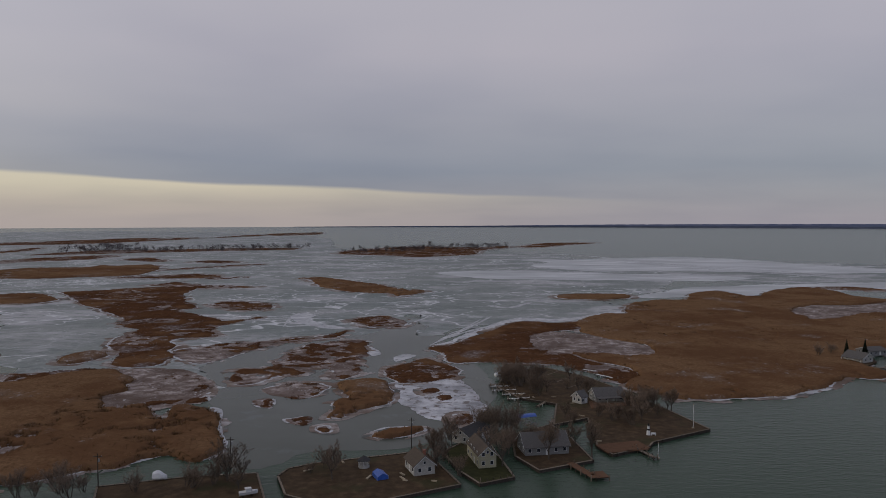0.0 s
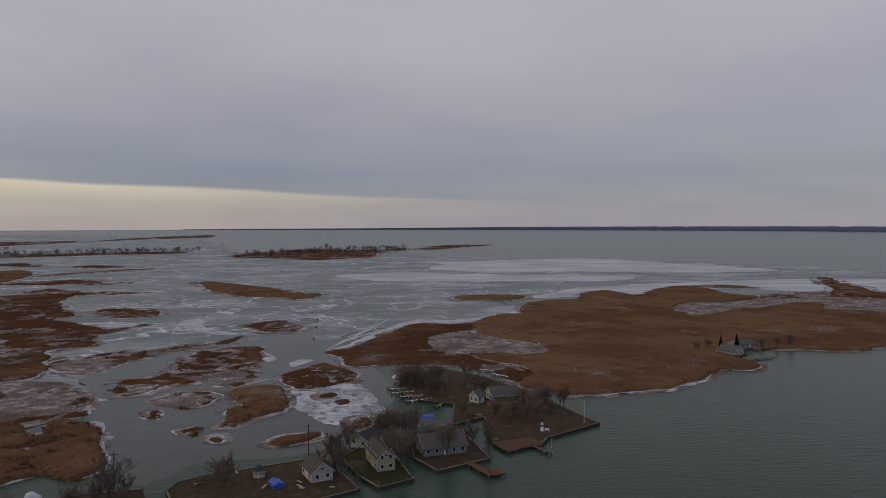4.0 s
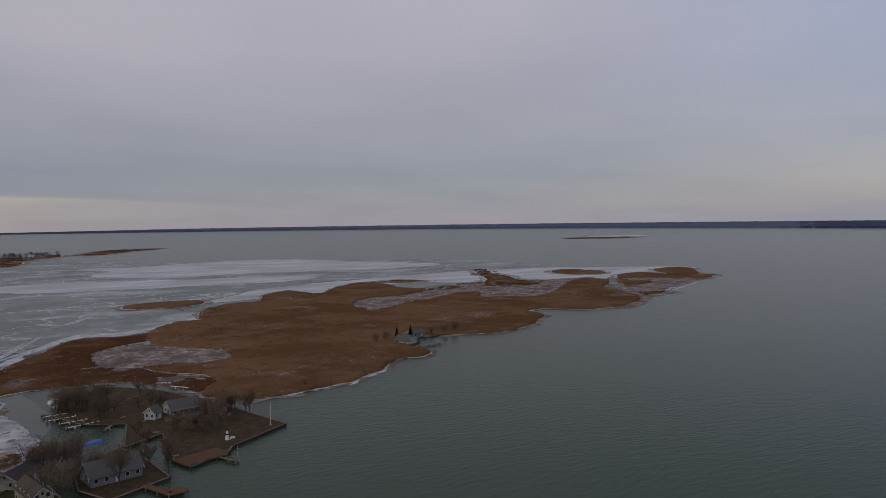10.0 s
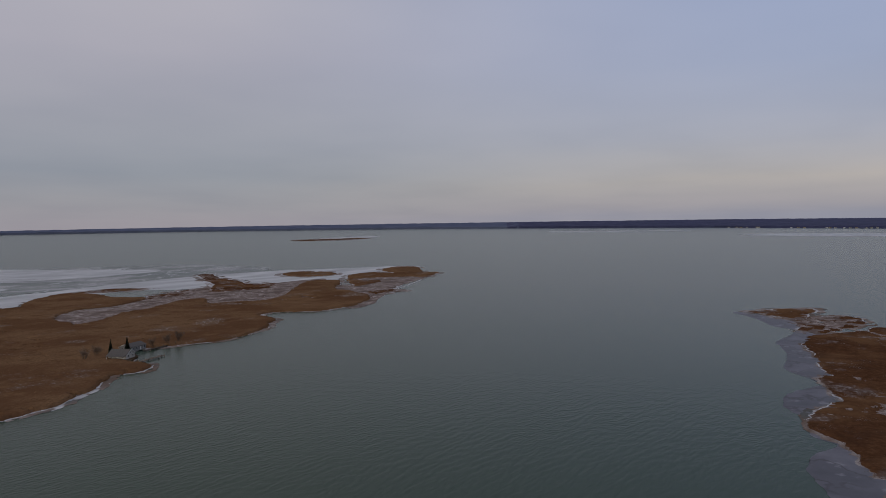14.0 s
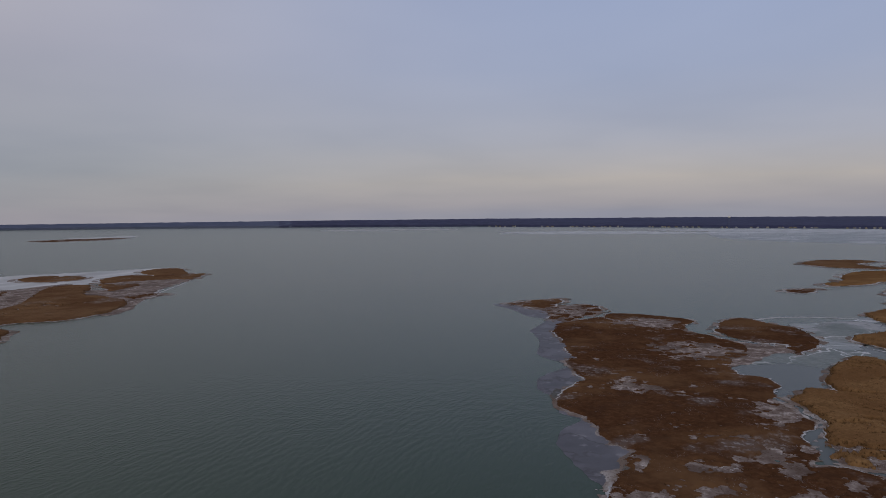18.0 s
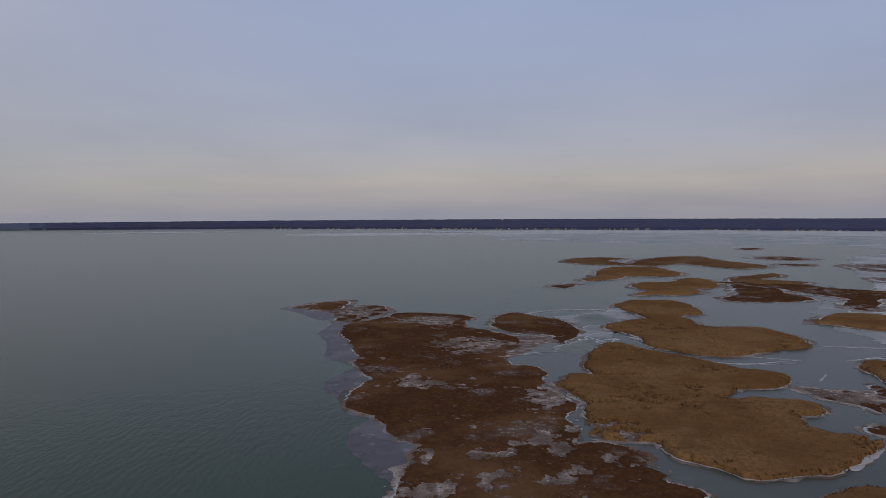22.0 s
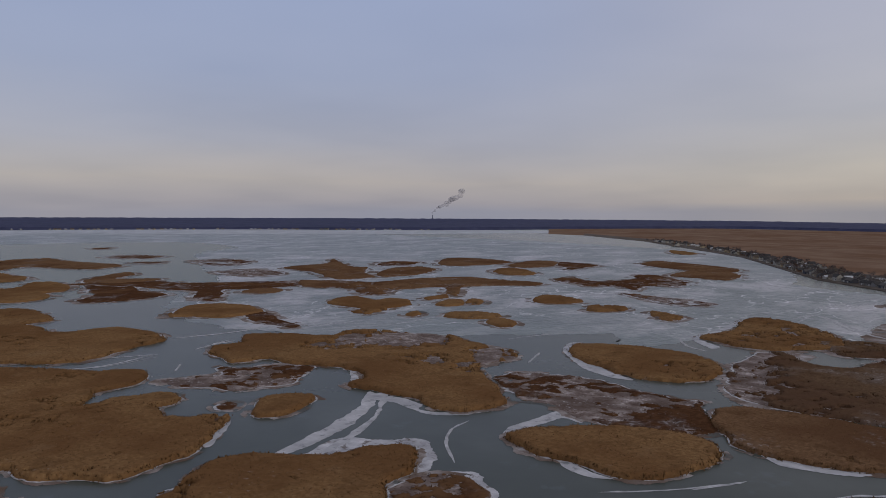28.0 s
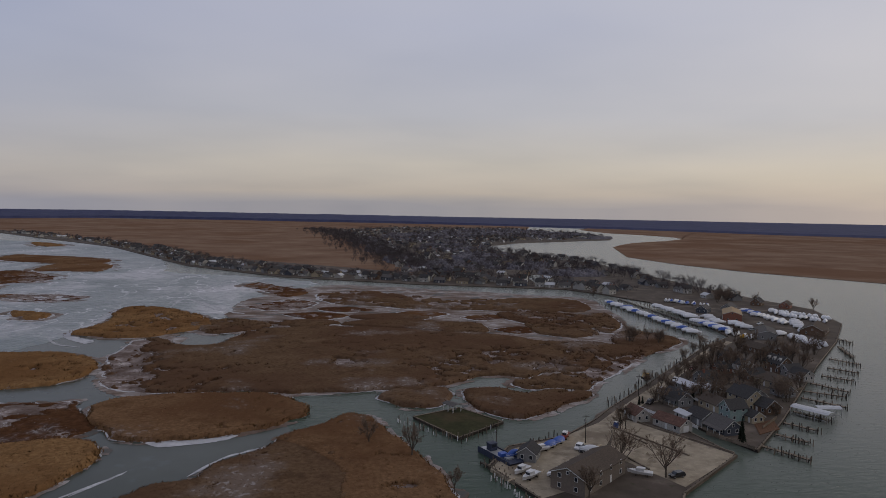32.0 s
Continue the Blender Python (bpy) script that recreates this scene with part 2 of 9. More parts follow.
FRAZIL = material("grey_lake_ice", [(0.3, (0.108, 0.128, 0.119)), (0.5, (0.158, 0.176, 0.167)), (0.7, (0.250, 0.255, 0.250))], 0.012, rough=0.5, spec=0.09, detail=9, stretch=(1, 1.4, 1), rotate=20, bump=0.35, bump_scale=0.10,
                  second=[(0.010, 0.50, 0.62, (0.34, 0.335, 0.345), 0.8), (0.10, 0.52, 0.62, (0.100, 0.122, 0.116), 0.6), (0.30, 0.57, 0.66, (0.40, 0.395, 0.40), 0.45), (0.004, 0.50, 0.62, (0.12, 0.145, 0.140), 0.6)],
                  veins=[(0.016, 0.012, (0.58, 0.58, 0.60), 0.9, 0.008, 0.44, 0.54), (0.045, 0.012, (0.46, 0.46, 0.48), 0.5, 0.012, 0.50, 0.60), (0.006, 0.006, (0.60, 0.60, 0.62), 0.85, 0.004, 0.42, 0.52)])
FIRM = material("firm_pale_ice", [(0.3, (0.125, 0.148, 0.143)), (0.5, (0.188, 0.206, 0.205)), (0.7, (0.292, 0.297, 0.303))], 0.014, rough=0.4, spec=0.16, detail=9, stretch=(1.5, 1, 1), rotate=35, bump=0.5, bump_scale=0.09,
                second=[(0.008, 0.50, 0.62, (0.44, 0.425, 0.44), 0.75), (0.10, 0.52, 0.62, (0.150, 0.180, 0.176), 0.6), (0.003, 0.52, 0.64, (0.19, 0.215, 0.212), 0.6)],
                veins=[(0.014, 0.010, (0.60, 0.59, 0.61), 0.85, 0.007, 0.46, 0.56), (0.006, 0.005, (0.62, 0.61, 0.63), 0.85, 0.004, 0.44, 0.54)])
SNOW = material("snowy_ice", [(0.3, (0.22, 0.22, 0.23)), (0.5, (0.40, 0.40, 0.42)), (0.65, (0.55, 0.55, 0.57))], 0.12, rough=0.7, detail=9,
                second=[(0.25, 0.52, 0.62, (0.09, 0.065, 0.05), 0.8), (0.05, 0.5, 0.66, (0.17, 0.17, 0.18), 0.75)])
APRON = material("thin_muddy_ice", [(0.3, (0.050, 0.050, 0.058)), (0.5, (0.080, 0.077, 0.090)), (0.7, (0.135, 0.130, 0.150))], 0.05, rough=0.45, spec=0.12, detail=8, second=[(0.3, 0.6, 0.7, (0.06, 0.045, 0.04), 0.6), (0.12, 0.56, 0.66, (0.22, 0.215, 0.235), 0.6)], veins=[(0.05, 0.03, (0.03, 0.025, 0.025), 0.7, 0.03, 0.40, 0.55)])
STALKS = material("tawny_reed_stalks", [(0.35, (0.060, 0.034, 0.017)), (0.5, (0.130, 0.076, 0.037)), (0.65, (0.235, 0.145, 0.074))], 0.8, spec=0.0, rough=1.0)
DARKSTALKS = material("dark_reed_stalks", [(0.35, (0.040, 0.022, 0.012)), (0.5, (0.082, 0.047, 0.027)), (0.65, (0.150, 0.098, 0.064))], 0.8, spec=0.0, rough=1.0)
GLAZE = material("channel_ice", [(0.3, (0.050, 0.057, 0.046)), (0.5, (0.060, 0.067, 0.056)), (0.7, (0.076, 0.083, 0.073))], 0.02, rough=0.25, spec=0.09, detail=6, second=[(0.05, 0.60, 0.68, (0.085, 0.095, 0.098), 0.5)])
PALE = material("pale_drift_ice", [(0.3, (0.24, 0.25, 0.255)), (0.5, (0.36, 0.37, 0.38)), (0.7, (0.52, 0.525, 0.535))], 0.01, rough=0.5, spec=0.15, detail=9, stretch=(1, 2.5, 1), rotate=10)
RIM = material("white_shore_ice", [(0.3, (0.20, 0.205, 0.21)), (0.5, (0.36, 0.36, 0.37)), (0.7, (0.56, 0.56, 0.575))], 0.35, rough=0.7, detail=8)
BAND = material("pressed_white_ice", [(0.3, (0.27, 0.275, 0.29)), (0.5, (0.40, 0.40, 0.415)), (0.7, (0.55, 0.55, 0.565))], 0.10, rough=0.7, detail=8, second=[(0.25, 0.54, 0.66, (0.13, 0.14, 0.145), 0.75)])
# The navy holds the blue of distance haze as well as dark bark.
WOODS = material("haze_tinted_woods", [(0.3, (0.030, 0.034, 0.072)), (0.6, (0.046, 0.050, 0.100)), (0.8, (0.066, 0.068, 0.120))], 0.02, detail=8)


# Distance haze is mixed into this blue: far shore, tower and chimney shafts.
HAZE_TINT = material("haze_tinted_distance", [(0.3, (0.075, 0.090, 0.14)), (0.7, (0.105, 0.12, 0.18))], 0.01, rough=1.0, spec=0.0)


# Twig grey, lightened towards blue in its stops to stand for distance haze.
GROVE = material("hazed_twig_canopy", [(0.3, (0.071, 0.069, 0.078)), (0.5, (0.119, 0.112, 0.126)), (0.7, (0.184, 0.175, 0.189))], 0.35, rough=1.0, spec=0.0, detail=8, bump=0.6, bump_scale=0.6)


def water_material():
    m = bpy.data.materials.new("cold_lake_water")
    m.use_nodes = True
    nt = m.node_tree
    N, L = nt.nodes.new, nt.links.new
    b = nt.nodes["Principled BSDF"]
    b.inputs["Base Color"].default_value = (0.034, 0.055, 0.037, 1)
    b.inputs["Specular IOR Level"].default_value = 0.125
    b.inputs["Roughness"].default_value, b.inputs["IOR"].default_value = 0.21, 1.33
    pos = N("ShaderNodeNewGeometry").outputs["Position"]
    total = None
    for scale, turn, stretch, weight in ((0.16, 25, (1, 3.0, 1), 1.0), (0.5, 35, (1, 2.2, 1), 0.5), (1.6, 10, (1, 1.6, 1), 0.2)):
        mp = N("ShaderNodeMapping")
        mp.inputs["Scale"].default_value, mp.inputs["Rotation"].default_value = stretch, (0, 0, radians(turn))
        L(pos, mp.inputs[0])
        n = N("ShaderNodeTexNoise")
        n.inputs["Scale"].default_value, n.inputs["Detail"].default_value = scale, 2
        L(mp.outputs[0], n.inputs["Vector"])
        k = N("ShaderNodeMath")
        k.operation = "MULTIPLY"
        k.inputs[1].default_value = weight
        L(n.outputs["Fac"], k.inputs[0])
        if total is None:
            total = k.outputs[0]
        else:
            s = N("ShaderNodeMath")
            L(total, s.inputs[0])
            L(k.outputs[0], s.inputs[1])
            total = s.outputs[0]
    # south-west river: sediment grey, with the bright sky's reflection mixed into the base colour
    flow = N("ShaderNodeVectorMath")
    flow.operation = "DOT_PRODUCT"
    L(pos, flow.inputs[0])
    flow.inputs[1].default_value = (-0.75, -0.66, 0)
    silt_and_sky, tint = N("ShaderNodeMapRange"), N("ShaderNodeMix")
    silt_and_sky.interpolation_type, tint.data_type = "SMOOTHSTEP", "RGBA"
    L(flow.outputs["Value"], silt_and_sky.inputs[0])
    silt_and_sky.inputs[1].default_value, silt_and_sky.inputs[2].default_value = 120, 330
    L(silt_and_sky.outputs[0], tint.inputs[0])
    tint.inputs[6].default_value, tint.inputs[7].default_value = (0.034, 0.055, 0.037, 1), (0.130, 0.140, 0.122, 1)
    L(tint.outputs[2], b.inputs["Base Color"])
    bp = N("ShaderNodeBump")
    bp.inputs["Strength"].default_value, bp.inputs["Distance"].default_value = 0.34, 0.5
    # the far lake lies calmer under its lee shore
    away = N("ShaderNodeVectorMath")
    away.operation = "LENGTH"
    L(pos, away.inputs[0])
    calm = N("ShaderNodeMapRange")
    L(away.outputs["Value"], calm.inputs[0])
    calm.inputs[1].default_value, calm.inputs[2].default_value, calm.inputs[3].default_value, calm.inputs[4].default_value = 500, 3000, 0.40, 0.22
    L(calm.outputs[0], bp.inputs["Strength"])
    L(total, bp.inputs["Height"])
    L(bp.outputs[0], b.inputs["Normal"])
    return m


WATER = water_material()


# ---- mesh helpers ----
def lattice(x, y, seed):
    """Smooth value noise from 0 to 1 on whole arrays."""
    xi, yi = np.floor(x).astype(np.int64), np.floor(y).astype(np.int64)
    u, v = x - xi, y - yi
    u, v = u * u * (3 - 2 * u), v * v * (3 - 2 * v)

    def h(i, j):
        n = (i * 374761393 + j * 668265263 + seed * 974634777) & 0x7FFFFFFF
        n = ((n ^ (n >> 13)) * 1274126177) & 0x7FFFFFFF
        return ((n ^ (n >> 16)) & 0xFFFF) / 65535.0
    return (h(xi, yi) * (1 - u) + h(xi + 1, yi) * u) * (1 - v) + (h(xi, yi + 1) * (1 - u) + h(xi + 1, yi + 1) * u) * v


def fractal(x, y, size, seed, octaves=3):
    total, amp, norm = 0.0, 1.0, 0.0
    for k in range(octaves):
        total = total + amp * lattice(x / size + 31.7 * k, y / size - 17.3 * k, seed + k)
        norm += amp
        amp, size = amp * 0.55, size * 0.45
    return total / norm


def mesh_of(name, verts, faces, mat, smooth=False):
    me = bpy.data.meshes.new(name)
    verts, faces = np.asarray(verts, np.float32), np.asarray(faces, np.int32)
    k = faces.shape[1]
    me.vertices.add(len(verts))
    me.vertices.foreach_set("co", verts.ravel())
    me.loops.add(faces.size)
    me.loops.foreach_set("vertex_index", faces.ravel())
    me.polygons.add(len(faces))
    me.polygons.foreach_set("loop_start", np.arange(0, faces.size, k, dtype=np.int32))
    me.polygons.foreach_set("loop_total", np.full(len(faces), k, np.int32))
    me.polygons.foreach_set("use_smooth", np.full(len(faces), smooth))
    me.materials.append(mat)
    me.update(calc_edges=True)
    me.validate()
    return me


def swell(x, y):
    """The far rim of the northern lake lies a little higher, so that the open horizon stands where the eye expects it."""
    a, r = np.degrees(np.arctan2(x, y)), np.hypot(x, y)
    rim = np.interp(a, [-180, -110, -60, 0, 35, 50, 60, 76], [0, 0, 19, 18, 19, 14, 9, 0])
    return rim * np.clip((r - 2600) / 2340, 0, 1) ** 2


def nearness(blobs, x, y, soft=0.0):
    """About how many metres a place lies inside a set of turned ellipses, melted together over soft metres."""
    best, total = np.full(x.shape, -1e9), 0.0
    for cx, cy, a, b, deg in blobs:
        c, s = math.cos(radians(deg)), math.sin(radians(deg))
        u, v = (x - cx) * c + (y - cy) * s, -(x - cx) * s + (y - cy) * c
        q = np.sqrt((u / a) ** 2 + (v / b) ** 2)
        g = np.sqrt((u / a ** 2) ** 2 + (v / b ** 2) ** 2) + 1e-9
        d = np.where(q > 0.25, (1 - q) * q / np.maximum(g, 1e-6), min(a, b))
        best = np.maximum(best, d)
        if soft:
            total = total + np.exp(np.clip(d / soft, -30, 30))
    return soft * (np.log(total + 1e-9) - 0.3) if soft and len(blobs) > 1 else best


def smooth_line(corners, n=5):
    """A closed smooth shoreline through its corners, with n steps between two of them."""
    p = np.array(corners, float)
    a, b, c, d = np.roll(p, 1, 0), p, np.roll(p, -1, 0), np.roll(p, -2, 0)
    t = (np.arange(n) / n)[None, :, None]
    a, b, c, d = (q[:, None, :] for q in (a, b, c, d))
    m0, m1 = 0.35 * (c - a), 0.35 * (d - b)
    return ((2 * t ** 3 - 3 * t ** 2 + 1) * b + (t ** 3 - 2 * t ** 2 + t) * m0 + (3 * t ** 2 - 2 * t ** 3) * c + (t ** 3 - t ** 2) * m1).reshape(-1, 2)


def shore_depth(corners, x, y):
    """How many metres a place lies inside a shoreline."""
    p = smooth_line(corners)
    best, hit = np.full(x.shape, 1e12), np.zeros(x.shape, bool)
    for (ax, ay), (bx, by) in zip(p, np.roll(p, -1, 0)):
        ex, ey = bx - ax, by - ay
        l2 = ex * ex + ey * ey
        if l2 < 1e-9:
            continue
        t = np.clip(((x - ax) * ex + (y - ay) * ey) / l2, 0, 1)
        best = np.minimum(best, (x - ax - t * ex) ** 2 + (y - ay - t * ey) ** 2)
        if ay != by:
            hit ^= ((ay > y) != (by > y)) & (x < ex * (y - ay) / ey + ax)
    return np.where(hit, 1, -1) * np.sqrt(best)


def extent(shape):
    """The area of a shoreline or set of ellipses, and how near it comes."""
    if len(shape[0]) == 5:
        return sum(math.pi * b[2] * b[3] for b in shape), min(math.hypot(b[0], b[1]) - b[3] * 0.6 for b in shape)
    area = 0.5 * abs(sum(a[0] * b[1] - b[0] * a[1] for a, b in zip(shape, shape[1:] + shape[:1])))
    return area, min(math.hypot(*p) for p in shape)


def outline_grid(shape, cell, rag, seed, grow=0.0, gaps=0.0, frosty=(), lobes=0.0):
    """A grid over a shoreline or a set of ellipses, cut at a ragged outline: places, inside depth and quads."""
    drawn = len(shape[0]) == 2
    m = grow + 4 * rag + 3 + lobes
    r = [m if drawn else max(b[2], b[3]) + m for b in shape]
    x0, x1 = min(b[0] - q for b, q in zip(shape, r)), max(b[0] + q for b, q in zip(shape, r))
    y0, y1 = min(b[1] - q for b, q in zip(shape, r)), max(b[1] + q for b, q in zip(shape, r))
    nx, ny = int((x1 - x0) / cell) + 2, int((y1 - y0) / cell) + 2
    X, Y = np.meshgrid(x0 + cell * np.arange(nx), y0 + cell * np.arange(ny))
    wide = 2.2 * rag if drawn else 6.4 * rag
    wx, wy = (fractal(X, Y, 22 * max(rag, 0.5), 101, 2) - 0.5) * wide, (fractal(X, Y, 22 * max(rag, 0.5), 202, 2) - 0.5) * wide
    if drawn:
        F = shore_depth(shape, X + wx, Y + wy) + grow
    else:
        small = min(min(b[2], b[3]) for b in shape)
        F = nearness(shape, X + wx, Y + wy, min(max(0.3 * small, 0.8), 8.0)) + grow
    F = F + (fractal(X, Y, 6 * max(rag, 0.6), seed, 4) - 0.5) * 2.6 * rag
    if lobes:
        F = F + (fractal(X, Y, 13, seed + 70, 4) - 0.5) * lobes
    if gaps:
        size = 2.2 + 1.6 * rag
        holey = fractal(X, Y, size, seed + 50, 5) * 0.62 + 0.38 * fractal(X, Y, 55, seed + 60, 2)
        if frosty:
            holey = holey + 0.25 * np.clip(nearness(frosty, X, Y) / 14 + 0.5, 0, 1)
        F = np.minimum(F, (1 - gaps - holey) * 22)
    gy, gx = np.gradient(F, cell)
    g2 = gx * gx + gy * gy + 1e-6
    out = F <= 0
    step = np.clip(-F / np.sqrt(g2), 0, 1.3 * cell) / np.sqrt(g2)
    px_, py_ = np.where(out, X + step * gx, X), np.where(out, Y + step * gy, Y)
    keep = (~out[:-1, :-1]) | (~out[1:, :-1]) | (~out[:-1, 1:]) | (~out[1:, 1:])
    idx = np.arange(nx * ny).reshape(ny, nx)
    q = np.stack([idx[:-1, :-1], idx[:-1, 1:], idx[1:, 1:], idx[1:, :-1]], -1)[keep]
    used, inv = np.unique(q, return_inverse=True)
    return px_.ravel()[used], py_.ravel()[used], F.ravel()[used], inv.reshape(q.shape)


SEED = [10]


def next_seed():
    SEED[0] += 7
    return SEED[0]


def reed_bed(label, mat, shore, frosty=(), gaps=None):
    """One raised bed of standing reeds with a ragged edge, the frosted mud between its tufts and its rim of shore ice."""
    area, d = extent(shore)
    size = math.sqrt(area)
    cell = min(max(d / 330, 0.6), 8.0)
    rag = min(max(0.030 * size, 0.45), 2.2)
    seed = next_seed()
    if gaps is None:
        gaps = {RED: 0.40, AMBER: 0.30, UMBER: 0.31}.get(mat, 0.30) + (0.05 if d > 420 else 0.0)
    lobes = min(max(0.07 * size, 0.8), 5.0) * (1.6 if mat is RED else 1.0)
    x, y, f, q = outline_grid(shore, cell, rag, seed, 0.0, gaps, frosty, lobes)
    height = {RED: 0.8, TAN: 1.8}.get(mat, 1.5)
    rise = np.clip(f / (2.6 if mat is RED else 1.5), 0, 1)
    rise = rise * rise * (3 - 2 * rise)
    z = np.where(f > 0, height * (0.2 + 0.8 * rise) * (0.88 + 0.24 * fractal(x, y, 1.7, seed + 3, 2)) * (0.8 + 0.4 * fractal(x, y, 26, seed + 5, 2)) + swell(x, y), -0.2)
    tagged(new("reed_bed", mesh_of("reed_bed", np.stack([x, y, z], 1), q, mat, True)), label, "reed bed", "reed beds of the marsh", "stuff")
    if d < 460:
        rng = np.random.default_rng(seed)
        inner = np.flatnonzero(f > 0.3)
        edge = np.flatnonzero((f > 0.05) & (f < 2.0))
        n = int(min(area * (1.0 if d < 260 else 0.4), 11000))
        pick = np.concatenate([rng.choice(inner, n), rng.choice(edge if len(edge) else inner, n // 2)])
        n = len(pick)
        px_, py_, pz = x[pick] + rng.normal(0, cell, n), y[pick] + rng.normal(0, cell, n), z[pick]
        a, h, w = rng.uniform(0, np.pi, n), rng.uniform(0.05, 0.42, n) * height / 1.7, rng.uniform(0.12, 0.3, n)
        v = np.empty((n, 2, 3, 3))
        for e in (0, 1):
            c, s = np.cos(a + e * 1.57) * w, np.sin(a + e * 1.57) * w
            v[:, e, 0] = np.stack([px_ - c, py_ - s, pz - 0.6], 1)
            v[:, e, 1] = np.stack([px_ + c, py_ + s, pz - 0.6], 1)
            v[:, e, 2] = np.stack([px_ + rng.normal(0, 0.3, n), py_ + rng.normal(0, 0.3, n), pz + h], 1)
        tuft = new("reed_tufts", mesh_of("reed_tufts", v.reshape(-1, 3), np.arange(n * 6).reshape(-1, 3), STALKS if mat in (TAN, AMBER) else DARKSTALKS))
        tagged(tuft, "upright tufts of dry brown reed", "reeds", "reed tufts", "stuff")
    x, y, f, q = outline_grid(shore, cell * 1.5, rag, seed, 0.0, max(gaps - 0.14, 0.0), lobes=lobes)
    ob = new("marsh_floor", mesh_of("marsh_floor", np.stack([x, y, np.where(f > 0, 0.17 + 0.004 * (seed // 7 % 23) + swell(x, y), 0.0)], 1), q, FROST))
    tagged(ob, "frosted mud and flattened reeds of the marsh floor", "mud", "marsh floors", "stuff")
    wide = min(max(d / 260, 0.7), 4.0)
    for name, mat_, label_, grow_, patch, least, high in (("frosted_margin", RIME, "frosted flattened reeds round a reed bed", 3.2, 14, 0.45, 0.075), ("shore_ice", RIM, "broken white rim of ice along reeds", 0.75, 6 + 0.3 * size, 0.50, 0.10)):
        x, y, f, q = outline_grid(shore, cell * 1.2, rag, seed, wide * grow_, lobes=lobes * (1.0 if mat_ is RIM else 1.7))
        keep = (fractal(x[q].mean(1), y[q].mean(1), min(30, patch), seed + 9 + (mat_ is RIM), 3) > least) & (f[q].mean(1) < wide * grow_ + 5)
        if keep.any():
            ob = new(name, mesh_of(name, np.stack([x, y, high + 0.0008 * (seed // 7 % 23) + swell(x, y)], 1), q[keep], mat_))
            tagged(ob, label_, "ice", "shore ice", "stuff")


def ice_sheet(kind, shape):
    mat, name, label, z, rag = {"flat": (FROST, "frosted_flat", "frosted grey-brown mud flat among reeds", 0.125, 2.0), "bay": (FRAZIL, "lake_ice", "grey sheet of lake ice with pale streaks", 0.02, 9.0),
                                "firm": (FIRM, "firm_ice", "pale rippled sheet of firm ice with white seams", 0.02, 6.0),
                                "snow": (SNOW, "snowy_ice", "patch of snow-dusted ice among reeds", 0.05, 2.0),
                                "white": (BAND, "white_ice", "white band of pressed drift ice in a channel", 0.055, 1.4),
                                "glaze": (GLAZE, "channel_ice", "smooth dark glaze of new ice in the marsh channels", 0.008, 1.0),
                                "rime": (RIME, "rimed_flat", "pale frosted flat of broken reeds and ice", 0.047, 2.5),
                                "drift": (PALE, "drift_ice", "pale sheet of drift ice far out on the lake", 0.03, 9.0),
                                "apron": (APRON, "thin_ice", "thin scalloped grey ice on the shore", 0.035, 0.8)}[kind]
    area, d = extent(shape)
    cell = min(max(d / 200, {"bay": 6.0, "firm": 6.0, "glaze": 8.0, "white": 0.6}.get(kind, 1.2)), 16.0)
    x, y, f, q = outline_grid(shape, cell, rag * min(1.0, math.sqrt(area) / 90 + 0.2), next_seed(), lobes={"bay": 26.0, "firm": 12.0, "snow": 6.0, "flat": 7.0, "rime": 10.0, "apron": 1.5, "white": 2.6}.get(kind, 0.0))
    z += 0.0011 * (SEED[0] // 7 % 37) if kind != "glaze" else 0.0003 * (SEED[0] // 7 % 37)
    ob = new(name, mesh_of(name, np.stack([x, y, z + swell(x, y) + 0.3 * np.clip((np.hypot(x, y) - 2600) / 400, 0, 1)], 1), q, mat))
    return tagged(ob, label, "ice", "", "stuff")


def ice_streak(points, width):
    """A narrow white band of drift ice along a smooth curve."""
    p = [Vector(q) for q in points]
    p = [2 * p[0] - p[1]] + p + [2 * p[-1] - p[-2]]
    line = []
    for i in range(1, len(p) - 2):
        for k in range(14):
            t = k / 14
            line.append(0.5 * (2 * p[i] + (p[i + 1] - p[i - 1]) * t + (2 * p[i - 1] - 5 * p[i] + 4 * p[i + 1] - p[i + 2]) * t * t + (3 * p[i] - p[i - 1] - 3 * p[i + 1] + p[i + 2]) * t ** 3))
    line.append(p[-2])
    next_seed()
    v = []
    for k, c in enumerate(line):
        w = (line[min(k + 1, len(line) - 1)] - line[max(k - 1, 0)]).normalized()
        side = Vector((-w.y, w.x))
        taper = min(1, 6 * k / len(line) + 0.15, 6 * (1 - k / len(line)) + 0.15)
        for e in (-1, 1):
            wob = lattice(np.array([k / 3.1 + e * 9.7]), np.array([0.5]), SEED[0])[0]
            c2 = c + side * (e * width * taper * (0.12 + 0.4 * wob))
            v.append((c2.x, c2.y, 0.0613 + 0.0023 * (SEED[0] // 7 % 11) + 0.0004 * k))
    q = [(2 * k, 2 * k + 2, 2 * k + 3, 2 * k + 1) for k in range(len(line) - 1)]
    ob = new("ice_streak", mesh_of("ice_streak", v, q, RIM))
    return tagged(ob, "narrow white streak of drift ice on dark water", "ice", "ice streaks", "stuff")


